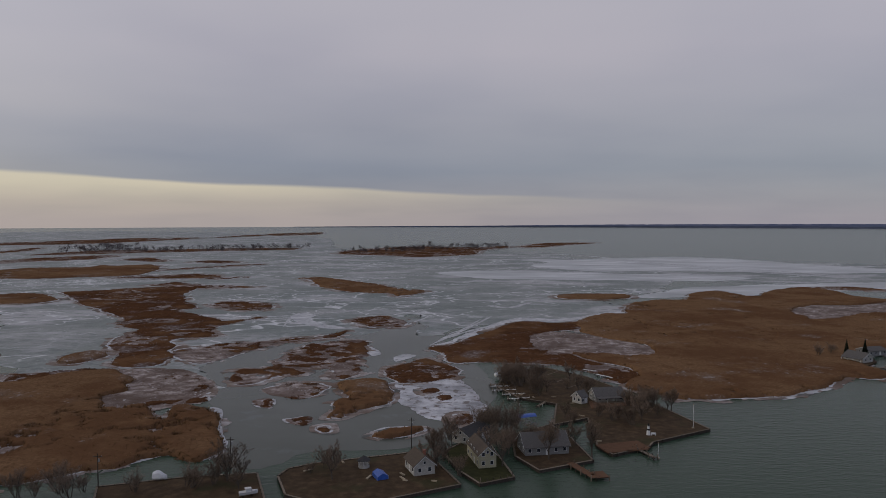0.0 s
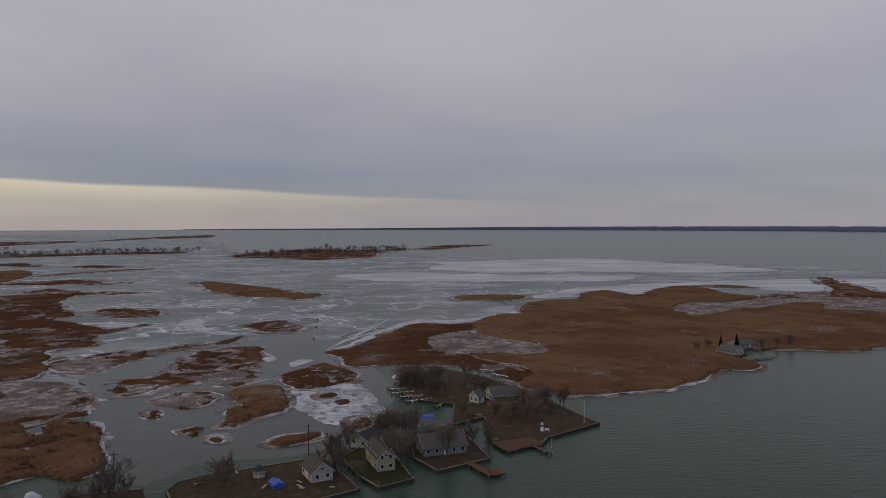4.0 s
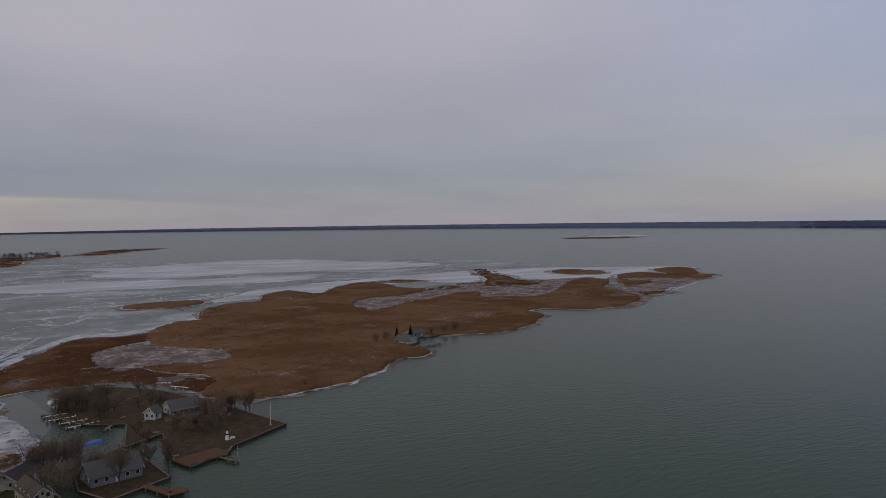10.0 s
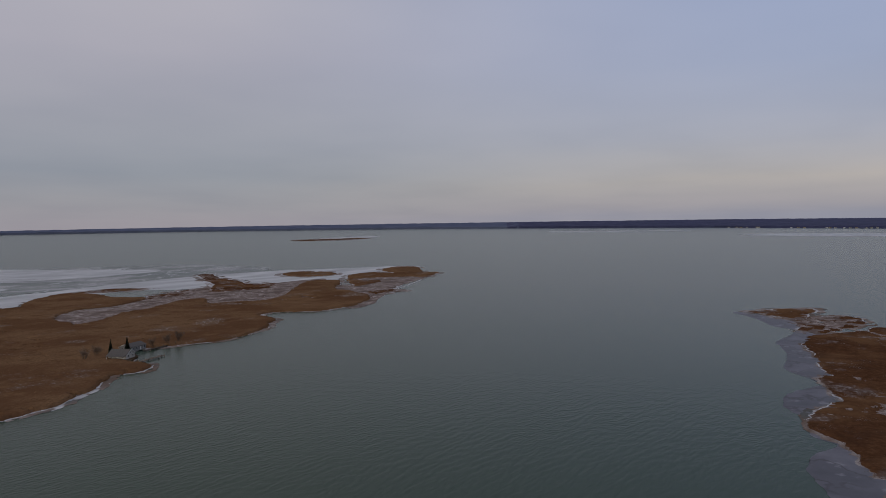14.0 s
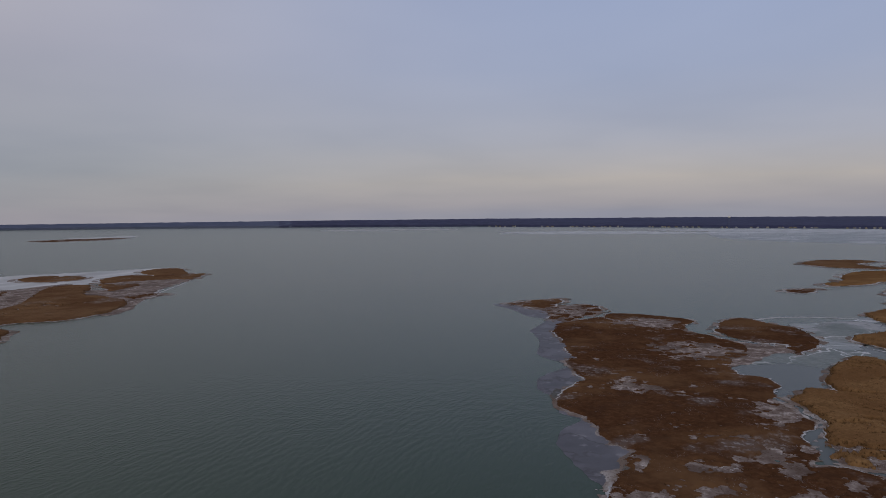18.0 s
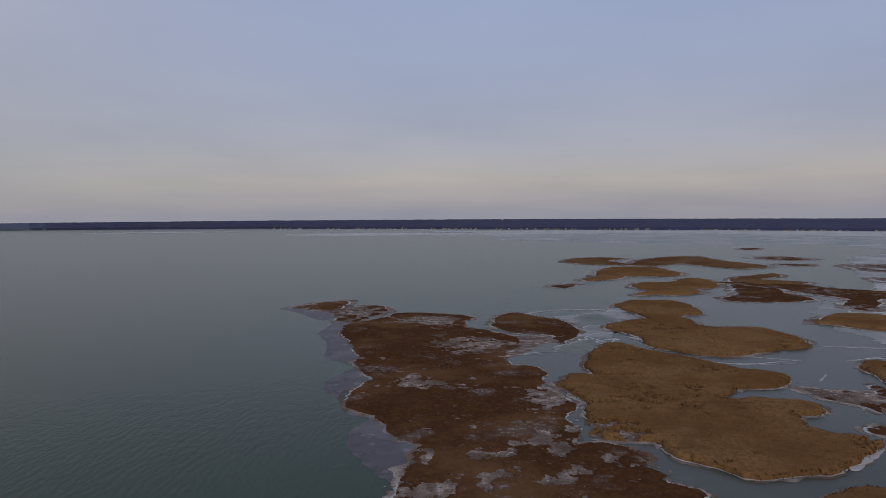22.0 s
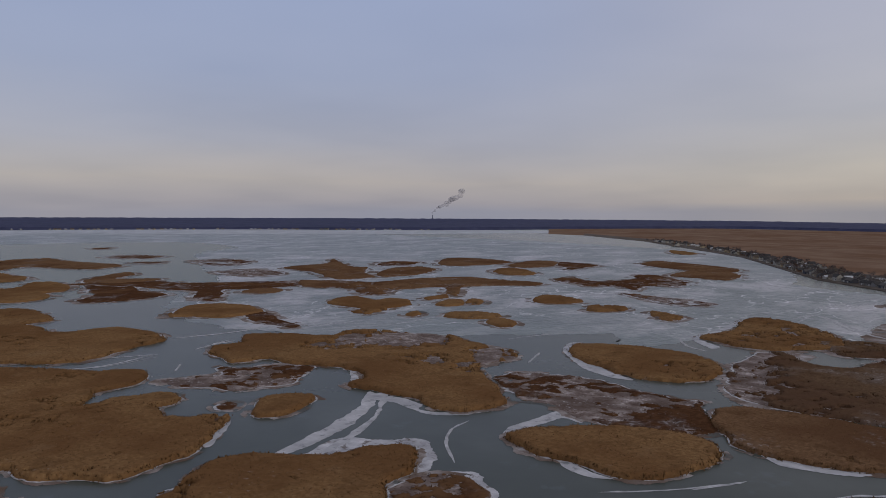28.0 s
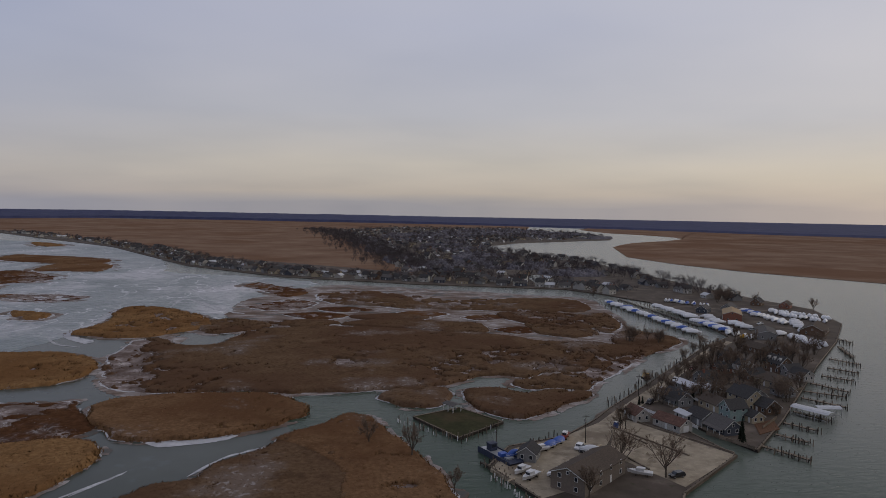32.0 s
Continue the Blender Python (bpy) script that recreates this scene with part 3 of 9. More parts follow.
def grove(label, blobs, gaps=0.44, tall=6.5):
    """A far mass of bare twigs: a lumpy brown canopy full of gaps."""
    d = min(math.hypot(b[0], b[1]) - b[3] * 0.6 for b in blobs)
    seed = next_seed()
    x, y, f, q = outline_grid(blobs, max(d / 320, 2.0), 2.0, seed, 0.0, gaps)
    z = np.where(f > 0, 0.8 + tall * (0.25 + 1.1 * fractal(x, y, 7.0, seed + 3, 3) ** 1.5) * np.clip(f / 3, 0.2, 1), 0.5)
    tagged(new("bare_grove", mesh_of("bare_grove", np.stack([x, y, z], 1), q, GROVE)), label, "trees", "bare groves", "stuff")


def land(name, corners, mat, z, label, kind="structure", low=-0.5):
    bm = bmesh.new()
    f = bm.faces.new([bm.verts.new((x, y, z)) for x, y in corners])
    if f.normal.z < 0 or sum((a[0] * b[1] - b[0] * a[1]) for a, b in zip(corners, corners[1:] + corners[:1])) < 0:
        f.normal_flip()
    r = bmesh.ops.extrude_face_region(bm, geom=[f])
    for v in r["geom"]:
        if isinstance(v, bmesh.types.BMVert):
            v.co.z = low
    bmesh.ops.recalc_face_normals(bm, faces=bm.faces)
    bmesh.ops.triangulate(bm, faces=[f for f in bm.faces if len(f.verts) > 4])
    me = bpy.data.meshes.new(name)
    bm.to_mesh(me)
    bm.free()
    me.materials.append(mat)
    return tagged(new(name, me), label, "ground", "", kind)


# ---- the lake and the far shores ----
def lake():
    rings = [0, 40, 120, 300, 700, 1500, 2400, 2700, 3000, 3300, 3600, 3900, 4200, 4500, 4800, 4950]
    v, q, n = [], [], 192
    for r in rings:
        for k in range(n):
            a = 2 * math.pi * k / n
            x, y = r * math.sin(a), r * math.cos(a)
            v.append((x, y, float(swell(x, y))))
    for i in range(len(rings) - 1):
        for k in range(n):
            q.append((i * n + k, (i + 1) * n + k, (i + 1) * n + (k + 1) % n, i * n + (k + 1) % n))
    ob = new("water", mesh_of("water", v, q, WATER))
    tagged(ob, "cold grey-green lake water with small ripples", "water", "", "structure")


lake()


def far_woods(first, last, mat, name, label, n):
    """Leafless woods on the horizon, from the far shore backwards."""
    azimuths = [-12, 0, 12, 25, 40, 53, 77, 79, 97, 116, 141, 164, 178, 190, 215, 240]
    inner = [4900, 4880, 4850, 4800, 4750, 4700, 4600, 4380, 3712, 3323, 3083, 3930, 3366, 3087, 2510, 2440]
    tops = [22, 29, 36, 42, 46, 48, 50, 50, 48, 43, 39, 33, 21, 15, 11, 11]
    m = 26
    a = np.linspace(first, last, n)
    r0, top = np.interp(a, azimuths, inner), np.interp(a, azimuths, tops)
    s = np.linspace(0, 1, m)[:, None]
    r = r0[None] + (4930 - r0[None]) * s ** 1.3
    x, y = r * np.sin(np.radians(a))[None], r * np.cos(np.radians(a))[None]
    crown = fractal(x, y, 26, 5, 3)
    base = swell(x, y)
    tall = np.maximum(top[None] - base, 1.5)
    z = base + np.minimum(11, tall * 0.6) + (tall - 13) * np.clip((r - r0[None]) / (4930 - r0[None] + 1), 0, 1) ** 0.9 * (tall > 13) + (crown - 0.5) * 4.5 * np.minimum(1, tall / 22)
    z = np.maximum(z, base + 0.6)
    z[0] = -0.5
    r[1] = 0.5 * (r[0] + r[2])
    x[1], y[1] = r[1] * np.sin(np.radians(a)), r[1] * np.cos(np.radians(a))
    idx = np.arange(n * m).reshape(m, n)
    q = np.stack([idx[:-1, :-1], idx[1:, :-1], idx[1:, 1:], idx[:-1, 1:]], -1).reshape(-1, 4)
    ob = new(name, mesh_of(name, np.stack([x, y, z], -1).reshape(-1, 3), q, mat))
    tagged(ob, label, "woods", "", "stuff")



far_woods(-12, 62, HAZE_TINT, "far_shore", "distant wooded shore with blue haze in its colour", 300)
far_woods(61, 240, WOODS, "far_woods", "dark leafless far-shore woods, blue from haze in the colour", 640)


# ---- marsh ----
reed_bed("broad flat of russet reeds edged with white ice", AMBER, [(-230, 331), (-203, 318), (-194, 320), (-184, 336), (-165, 347), (-152, 331), (-140, 307), (-145, 295), (-137, 283), (-129, 277), (-120, 281), (-112, 267), (-105, 261), (-108, 277), (-94, 277), (-87, 267), (-82, 252), (-77, 239), (-72.8, 226.9), (-74.0, 220.9), (-77.4, 215.1), (-82.4, 214.6), (-90.3, 218.8), (-97.4, 214.7), (-101.0, 209.2), (-111.6, 205.0), (-119.8, 201.8), (-126.9, 197.5), (-136.2, 194.5)], frosty=[(-99, 236, 4, 11, 23), (-137, 288, 7, 10, 25)])
reed_bed("dark frosted reeds on the back of a marsh flat", RED, [(-227, 327), (-215, 336), (-201, 341), (-184, 351), (-167, 351), (-180, 339), (-193, 327), (-202, 315), (-215, 309)], gaps=0.42)
reed_bed("thin dark bank of reeds beside a frozen pool", RED, [(-126, 282), (-121, 288), (-110, 291), (-101, 297), (-98, 289), (-103, 285), (-114, 284), (-121, 281)])
reed_bed("sparse grey-brown reeds in frosted mud", RED, [(-136, 331), (-128, 338), (-117, 331), (-105, 312), (-102, 300), (-117, 303), (-129, 307), (-135, 313)], frosty=[(-123, 317, 10, 14, 21)], gaps=0.50)
reed_bed("broad russet reed marsh standing in grey ice", RED, [(-396, 720), (-367, 735), (-339, 763), (-307, 774), (-271, 766), (-258, 693), (-234, 637), (-211, 596), (-219, 575), (-192, 548), (-161, 517), (-136, 539), (-157, 498), (-155, 466), (-145, 448), (-170, 441), (-158, 410), (-156, 396), (-147, 383), (-150, 357), (-166, 354), (-176, 368), (-186, 394), (-205, 423), (-209, 446), (-209, 477), (-234, 498), (-243, 532), (-292, 585), (-337, 642), (-370, 689)], frosty=[(-214, 513, 25, 18, 23)], gaps=0.35)
reed_bed("low russet reed tongue in ice", AMBER, [(-454, 656), (-441, 695), (-422, 705), (-399, 694), (-363, 655), (-366, 624), (-397, 625), (-424, 612)])
reed_bed("small oval reed islet in ice", AMBER, [(-203, 365), (-207, 382), (-201, 395), (-191, 394), (-186, 385), (-188, 371), (-193, 363)])
reed_bed("long thin spit of sparse dark reeds", RED, [(-152, 403), (-137, 418), (-111, 434), (-86, 447), (-72, 460), (-66, 471), (-69, 447), (-89, 429), (-103, 416), (-115, 388), (-126, 362), (-139, 371), (-152, 389)], frosty=[(-129, 385, 19, 20, 19)], gaps=0.48)
reed_bed("broken russet reed marsh with frosty gaps", RED, [(-105, 335), (-101, 350), (-86, 357), (-93, 370), (-90, 390), (-81, 419), (-63, 434), (-48, 427), (-40, 393), (-44, 370), (-42, 342), (-48, 329), (-56, 333), (-54, 343), (-64, 352), (-70, 337), (-75, 334), (-83, 332), (-88, 321), (-97, 318)])
reed_bed("low sparse reeds on frosted mud", RED, [(-80, 308), (-70, 321), (-59, 320), (-51, 314), (-53, 304), (-57, 294), (-63, 292), (-74, 299)], frosty=[(-66, 305, 12, 9, 12)], gaps=0.46)
reed_bed("small reed tussock in still water", RED, [(-60, 262), (-51, 266), (-49, 261), (-51, 254), (-57, 257)])
reed_bed("small reed tussock in still water", RED, [(-46, 252), (-42, 254), (-40.4, 246.7), (-43.5, 244.9)])
reed_bed("small reed tussock in still water", RED, [(-80, 289), (-74, 294), (-70, 288), (-69, 278), (-75, 280)])
reed_bed("tawny broken reeds beside snowy ice", AMBER, [(-50, 317), (-44, 323), (-32, 327), (-25, 318), (-21, 298), (-23, 284), (-31, 278), (-36, 268), (-41, 262), (-45, 264), (-43, 276), (-46, 285), (-41, 294)], gaps=0.38)
reed_bed("broken russet reed bank beside snowy ice", RED, [(-28, 352), (-17, 367), (-9, 376), (3, 360), (8, 347), (6, 333), (-7, 322), (-20, 320), (-27, 336)])
reed_bed("dark round tuft of reeds on snowy ice", RED, [(2, 261), (6, 270), (12, 268), (11, 258), (5, 254)])
reed_bed("small reed tussock on snowy ice", RED, [(-10, 307), (-3, 311), (-1, 305), (-7, 300)])
reed_bed("small reed tussock on snowy ice", RED, [(-3, 297), (3, 299), (4, 293), (-1, 289)])
reed_bed("tiny reed islet ringed by ice", AMBER, [(-24.9, 241.6), (-19.9, 247.2), (-8, 251), (-7.1, 248.0), (-11.6, 242.3), (-19.2, 238.8)])
reed_bed("small oval reed islet with a white ice rim", RED, [(-69, 515), (-60, 536), (-43, 541), (-27, 511), (-31, 490), (-46, 485), (-57, 496)])
reed_bed("narrow brown reed island in grey ice", AMBER, [(-181, 882), (-157, 898), (-115, 848), (-77, 803), (-53, 756), (-19, 731), (-22, 709), (-43, 679), (-53, 705), (-80, 717), (-105, 735), (-137, 779), (-161, 858)])
reed_bed("sparse dark reeds in the frozen bay", RED, [(-206, 615), (-194, 640), (-152, 617), (-146, 579), (-169, 577)], gaps=0.50)
reed_bed("wide flat reed island in the frozen bay", AMBER, [(-670, 970), (-649, 1023), (-626, 1069), (-554, 1081), (-549, 1133), (-523, 1106), (-481, 1147), (-431, 1068), (-420, 1010), (-413, 939), (-468, 912), (-519, 886), (-563, 886), (-596, 862)])
reed_bed("thin dark reed line in ice", RED, [(-427, 903), (-394, 930), (-368, 939), (-336, 958), (-303, 938), (-280, 902), (-262, 911), (-272, 876), (-321, 893), (-361, 885)])
reed_bed("thin dark reed line in ice", RED, [(-334, 795), (-315, 837), (-287, 808), (-209, 774), (-247, 756), (-297, 775)])
reed_bed("thin dark reed line in ice", RED, [(-438, 1221), (-420, 1271), (-351, 1220), (-369, 1189)])
reed_bed("thin dark reed line in ice", RED, [(-413, 1032), (-392, 1092), (-351, 1132), (-289, 1174), (-329, 1118), (-375, 1067)])
reed_bed("thin dark reed line in ice", RED, [(-593, 1290), (-578, 1365), (-489, 1254), (-514, 1238)])
reed_bed("far thin reed bank in ice", RED, [(-803, 1163), (-797, 1257), (-788, 1328), (-732, 1428), (-673, 1450), (-660, 1308), (-726, 1240), (-756, 1193), (-756, 1095)])
reed_bed("far thin reed bank with bare trees", RED, [(-861, 1452), (-857, 1573), (-809, 1686), (-670, 1715), (-552, 1778), (-386, 1810), (-365, 1711), (-513, 1652), (-640, 1571), (-767, 1497)])
reed_bed("far thin reed bank in ice", RED, [(-1087, 1576), (-1032, 1630), (-1064, 1819), (-1037, 1819), (-983, 1658), (-981, 1549), (-1019, 1476)])
reed_bed("far thin reed bank in ice", RED, [(-1454, 2109), (-1397, 2206), (-1310, 2371), (-1242, 2635), (-1089, 2788), (-936, 2869), (-830, 3382), (-628, 3639), (-589, 3260), (-797, 2957), (-938, 2558), (-1038, 2201), (-1137, 2058), (-1277, 2016), (-1334, 1934)])
reed_bed("far wooded reed island with bare trees", RED, [(-236, 1523), (-194, 1745), (-59, 1915), (77, 1832), (176, 1940), (168, 1826), (90, 1667), (68, 1482), (-42, 1379), (-138, 1448)])
reed_bed("far low reed point", RED, [(196, 1861), (318, 2158), (486, 2199), (363, 2014), (239, 1822)])
reed_bed("russet western end of a large reed island", RED, [(-8, 408), (3, 414), (14, 440), (28, 463), (43, 489), (59, 512), (81, 505), (101, 511), (103, 481), (78, 469), (59, 451), (54, 413), (71, 389), (81, 366), (92, 352), (92, 333), (82, 317), (78, 331), (70, 345), (60, 361), (47, 363), (31, 366), (19, 367), (4, 367), (1, 385)], frosty=[(57, 397, 19, 13, -8), (84, 356, 9, 7, -13)], gaps=0.33)
reed_bed("large tawny reed island with frosty hollows", AMBER, [(99, 512), (127, 553), (145, 553), (156, 596), (174, 623), (201, 643), (224, 645), (245, 694), (285, 725), (292, 678), (307, 676), (339, 722), (388, 760), (403, 724), (398, 670), (410, 640), (362, 609), (330, 610), (301, 593), (278, 555), (277, 523), (240, 444), (211, 391), (203, 347), (194, 333), (185, 323), (167, 309), (145, 297), (129, 294), (114, 291), (101, 291), (93, 301), (81, 312), (92, 333), (93, 356), (79, 371), (71, 392), (114, 382), (122, 415), (97, 457)])
reed_bed("tawny eastern part of a large reed island", AMBER, [(250, 522), (276, 520), (305, 529), (330, 553), (364, 560), (414, 589), (437, 581), (411, 542), (424, 534), (454, 515), (498, 536), (577, 596), (624, 628), (651, 601), (569, 533), (558, 500), (541, 462), (518, 438), (488, 422), (460, 412), (424, 417), (402, 439), (383, 438), (371, 411), (338, 386), (306, 370), (284, 369), (265, 377), (242, 386), (218, 368), (219, 341), (208, 328), (194, 333), (175, 338), (192, 402)])
reed_bed("dark low reed spit among snow", RED, [(631, 854), (649, 843), (608, 777), (596, 727), (569, 672), (598, 654), (546, 616), (506, 617), (484, 639), (545, 708), (580, 772)])
reed_bed("thin dark reed line along a frozen hollow", RED, [(403, 644), (459, 671), (512, 681), (484, 639), (438, 629), (405, 628)])
reed_bed("thin dark reed line along the bay", RED, [(403, 760), (449, 769), (473, 734), (434, 731)])
reed_bed("small flat oval reed islet", AMBER, [(691, 747), (735, 757), (752, 719), (733, 682), (694, 674), (670, 700)])
reed_bed("low reed point at the tip of the island", AMBER, [(722, 644), (769, 647), (774, 611), (821, 673), (878, 689), (888, 655), (825, 599), (797, 574), (815, 563), (752, 536), (724, 545), (691, 549), (641, 539), (603, 533), (654, 590)], frosty=[(697, 562, 39, 32, -51)], gaps=0.35)
reed_bed("thin low reeds on snowy ice", RED, [(566, 482), (593, 471), (586, 451), (550, 456)])
reed_bed("slim reed islet off the bay shore", AMBER, [(109, 673), (121, 692), (149, 697), (181, 690), (176, 664), (150, 653), (120, 656)])
reed_bed("far thin gravel bar", RED, [(1931, 2024), (2112, 2021), (2236, 1958), (2212, 1862), (1996, 1803), (1857, 1884)])
reed_bed("large dark russet marsh flecked with frost", RED, [(452, 53), (485, 53), (514, 33), (539, 23), (541, -2), (522, -34), (498, -31), (476, -26), (450, -44), (424, -58), (397, -55), (375, -43), (352, -45), (342, -58), (323, -57), (296, -53), (280, -59), (270, -61), (256, -53), (245, -55), (234.6, -53.8), (229.3, -49.6), (226.6, -59.7), (219.0, -65.4), (211.7, -70.8), (206.6, -67.2), (198.8, -73.0), (193.8, -69.4), (187.9, -74.1), (177.6, -71.8), (167.6, -69.7), (157.5, -64.3), (158.5, -19.9), (176.5, 7.1), (193.0, 8.3), (204.9, 6.4), (225.8, 2.1), (232.0, 10.6), (246.8, 14.9), (267, 22), (278, 31), (284, 33), (296, 31), (314, 30), (322, 25), (341, 30), (361, 36), (374, 33), (391, 40), (413, 44)], frosty=[(506, -2, 24, 19, -90), (405, -26, 23, 25, -94), (287, -51, 11, 20, -100), (311, 2, 15, 8, -90)], gaps=0.38)
reed_bed("small dark reed point at the open water", RED, [(586, 108), (604, 100), (617, 84), (628, 70), (608, 65), (577, 66), (590, 53), (584, 33), (551, 31), (519, 41), (493, 50), (509, 63), (530, 69), (549, 75), (571, 90)])
reed_bed("dark reed islet beyond a frozen inlet", RED, [(498, -50), (527, -58), (537, -70), (510, -87), (498, -97), (470, -100), (435, -96), (406, -81), (419, -77), (435, -81), (440, -64), (452, -53), (477, -47)], gaps=0.28)
reed_bed("large tawny reed island with a curved inlet", TAN, [(349, -82), (375, -91), (400, -104), (400, -116), (384, -118), (371, -128), (361, -137), (343, -146), (329, -153), (318, -166), (309, -166), (296, -155), (296, -146), (295, -134), (285, -128), (277, -123), (277, -133), (273, -148), (267, -153), (257, -151), (252, -144), (254, -139), (248, -135), (237, -132), (231, -137), (227, -146), (222, -150), (217, -145), (209.4, -135.0), (202.2, -127.3), (198.0, -117.5), (196.5, -106.8), (195.1, -98.3), (196.0, -93.0), (202.5, -88.4), (207.4, -82.7), (212.9, -77.0), (222.1, -76.3), (226.7, -75.8), (230.8, -60.8), (236.8, -58.2), (241.7, -60.5), (254, -60), (266, -63), (278, -65), (294, -62), (307, -60), (316, -62), (325, -69), (320, -82), (321, -96), (330, -81)], frosty=[(237, -69, 8, 5, -106)])
reed_bed("tawny reed island with a pointed end", TAN, [(571, -158), (598, -179), (597, -211), (577, -219), (518, -212), (516, -196), (512, -185), (486, -187), (458, -187), (453, -202), (448, -221), (425, -226), (390, -220), (382, -207), (374, -188), (372, -180), (364, -159), (368, -150), (383, -135), (402, -129), (424, -134), (459, -119), (485, -141), (494, -162), (520, -160), (545, -156)])
reed_bed("slim reed islet with a forked end", TAN, [(728, -219), (763, -238), (760, -270), (802, -301), (788, -319), (733, -312), (702, -293), (699, -271), (668, -268), (643, -238), (650, -215), (649, -197), (680, -222), (709, -218)])
reed_bed("slim reed islet", TAN, [(807, -185), (830, -205), (928, -233), (977, -266), (983, -303), (963, -327), (907, -322), (873, -324), (843, -309), (840, -278), (846, -248), (812, -226), (795, -199), (785, -186)])
reed_bed("row of far reed islets", AMBER, [(1115, -224), (1191, -259), (1205, -303), (1175, -339), (1126, -298), (1045, -307), (1153, -365), (1202, -418), (1212, -480), (1119, -472), (1002, -486), (963, -477), (942, -431), (989, -409), (1050, -390), (1009, -335), (1029, -295), (1053, -250)], gaps=0.38)
reed_bed("far reed islet with dark fringe", AMBER, [(778, -342), (823, -384), (853, -430), (822, -424), (784, -380), (744, -416), (729, -389), (731, -354), (756, -346)], gaps=0.36)
reed_bed("far reed islet with dark fringe", RED, [(619, -267), (636, -290), (689, -309), (741, -332), (701, -340), (690, -354), (649, -339), (604, -344), (587, -313), (590, -280), (598, -265)], gaps=0.32)
reed_bed("long thin line of broken reeds", RED, [(760, -320), (756, -346), (721, -399), (678, -418), (645, -457), (605, -506), (571, -486), (578, -424), (599, -399), (534, -354), (530, -333), (563, -341), (602, -371), (627, -366), (662, -359), (709, -350)], gaps=0.40)
reed_bed("long thin line of broken reeds", AMBER, [(607, -504), (562, -536), (533, -542), (523, -604), (498, -655), (454, -657), (413, -658), (388, -652), (387, -628), (412, -606), (434, -572), (391, -506), (408, -512), (449, -554), (468, -507), (448, -471), (465, -458), (507, -484), (557, -467)], gaps=0.38)
reed_bed("reed islet with a dark tail", TAN, [(473, -268), (504, -297), (507, -323), (482, -341), (444, -332), (435, -313), (438, -290), (460, -278)])
reed_bed("dark broken tail of a reed islet", RED, [(443, -313), (438, -329), (400, -313), (369, -305), (365, -295), (388, -294), (413, -298)], gaps=0.36)
reed_bed("tiny far reed bar", AMBER, [(566, -397), (578, -424), (553, -437), (538, -415), (545, -399)])
reed_bed("tiny far reed bar", RED, [(731, -132), (749, -147), (754, -165), (733, -159), (715, -145)])
reed_bed("tiny far reed bar", RED, [(1484, -674), (1482, -719), (1421, -670)])
reed_bed("tiny far reed bar", RED, [(1173, -553), (1209, -621), (1126, -637), (1095, -595), (1127, -557)])
reed_bed("tiny far reed bar", RED, [(1021, -524), (1007, -563), (974, -539), (988, -522)])
reed_bed("sparse far reeds in ice", RED, [(990, -605), (1000, -662), (911, -657), (856, -586), (898, -574)], gaps=0.50)
reed_bed("sparse far reeds in ice", RED, [(785, -511), (783, -574), (702, -555), (694, -500)], gaps=0.50)
reed_bed("far reed islet", AMBER, [(770, -606), (782, -659), (789, -705), (861, -783), (775, -721), (698, -677), (688, -689), (625, -621), (580, -591), (586, -550), (614, -549), (677, -586), (725, -598)], gaps=0.35)
reed_bed("lobed reed islet in rippled ice", TAN, [(439, -393), (456, -415), (452, -439), (423, -430), (419, -447), (401, -450), (382, -432), (381, -407), (377, -397), (373, -368), (389, -373), (396, -390), (417, -391)])
reed_bed("tiny reed tussock in rippled ice", TAN, [(347, -386), (351, -403), (340, -398), (337, -384)])
reed_bed("small reed islet in rippled ice", TAN, [(365, -443), (375, -470), (365, -481), (347, -458), (352, -442)])
reed_bed("small reed islet in rippled ice", TAN, [(353, -467), (365, -492), (348, -489), (339, -468)])
reed_bed("tiny reed tussock in rippled ice", TAN, [(400, -470), (400, -501), (388, -490), (391, -467)])
reed_bed("slim reed islet in rippled ice", TAN, [(319, -397), (326, -415), (308, -432), (287, -427), (288, -410), (302, -397)])
reed_bed("slim reed islet in rippled ice", TAN, [(281, -396), (282, -413), (264, -409), (255, -391), (261, -384)])
reed_bed("slim reed islet in rippled ice", TAN, [(319, -520), (330, -553), (313, -561), (281, -542), (286, -521), (304, -510)])
reed_bed("slim reed islet in rippled ice", TAN, [(257, -498), (263, -518), (249, -530), (233, -526), (232, -506), (248, -491)])
reed_bed("slim reed islet in rippled ice", TAN, [(210, -512), (209, -521), (180, -505), (183, -484), (195, -487)])
reed_bed("far reed flat in ice", RED, [(734, -752), (748, -812), (698, -814), (681, -763), (697, -726)], gaps=0.44)
reed_bed("far reed flat in ice", AMBER, [(605, -620), (654, -698), (643, -743), (596, -724), (561, -648), (571, -600)], gaps=0.35)
reed_bed("far reed flat in ice", AMBER, [(717, -891), (714, -938), (633, -931), (593, -903), (591, -854), (614, -794), (651, -799)], gaps=0.35)
reed_bed("far reed islet", TAN, [(519, -749), (537, -795), (510, -800), (459, -758), (456, -728), (482, -720)])
reed_bed("far reed islet", AMBER, [(560, -842), (586, -949), (545, -961), (506, -876), (520, -829)])
reed_bed("far reed islet", RED, [(511, -901), (543, -964), (513, -965), (458, -934), (462, -885), (454, -840), (484, -873)], gaps=0.38)
reed_bed("long far reed flat", RED, [(402, -699), (404, -747), (369, -719), (342, -725), (340, -774), (356, -825), (330, -836), (270, -769), (267, -717), (292, -702), (285, -660), (313, -677), (339, -661), (366, -678)])
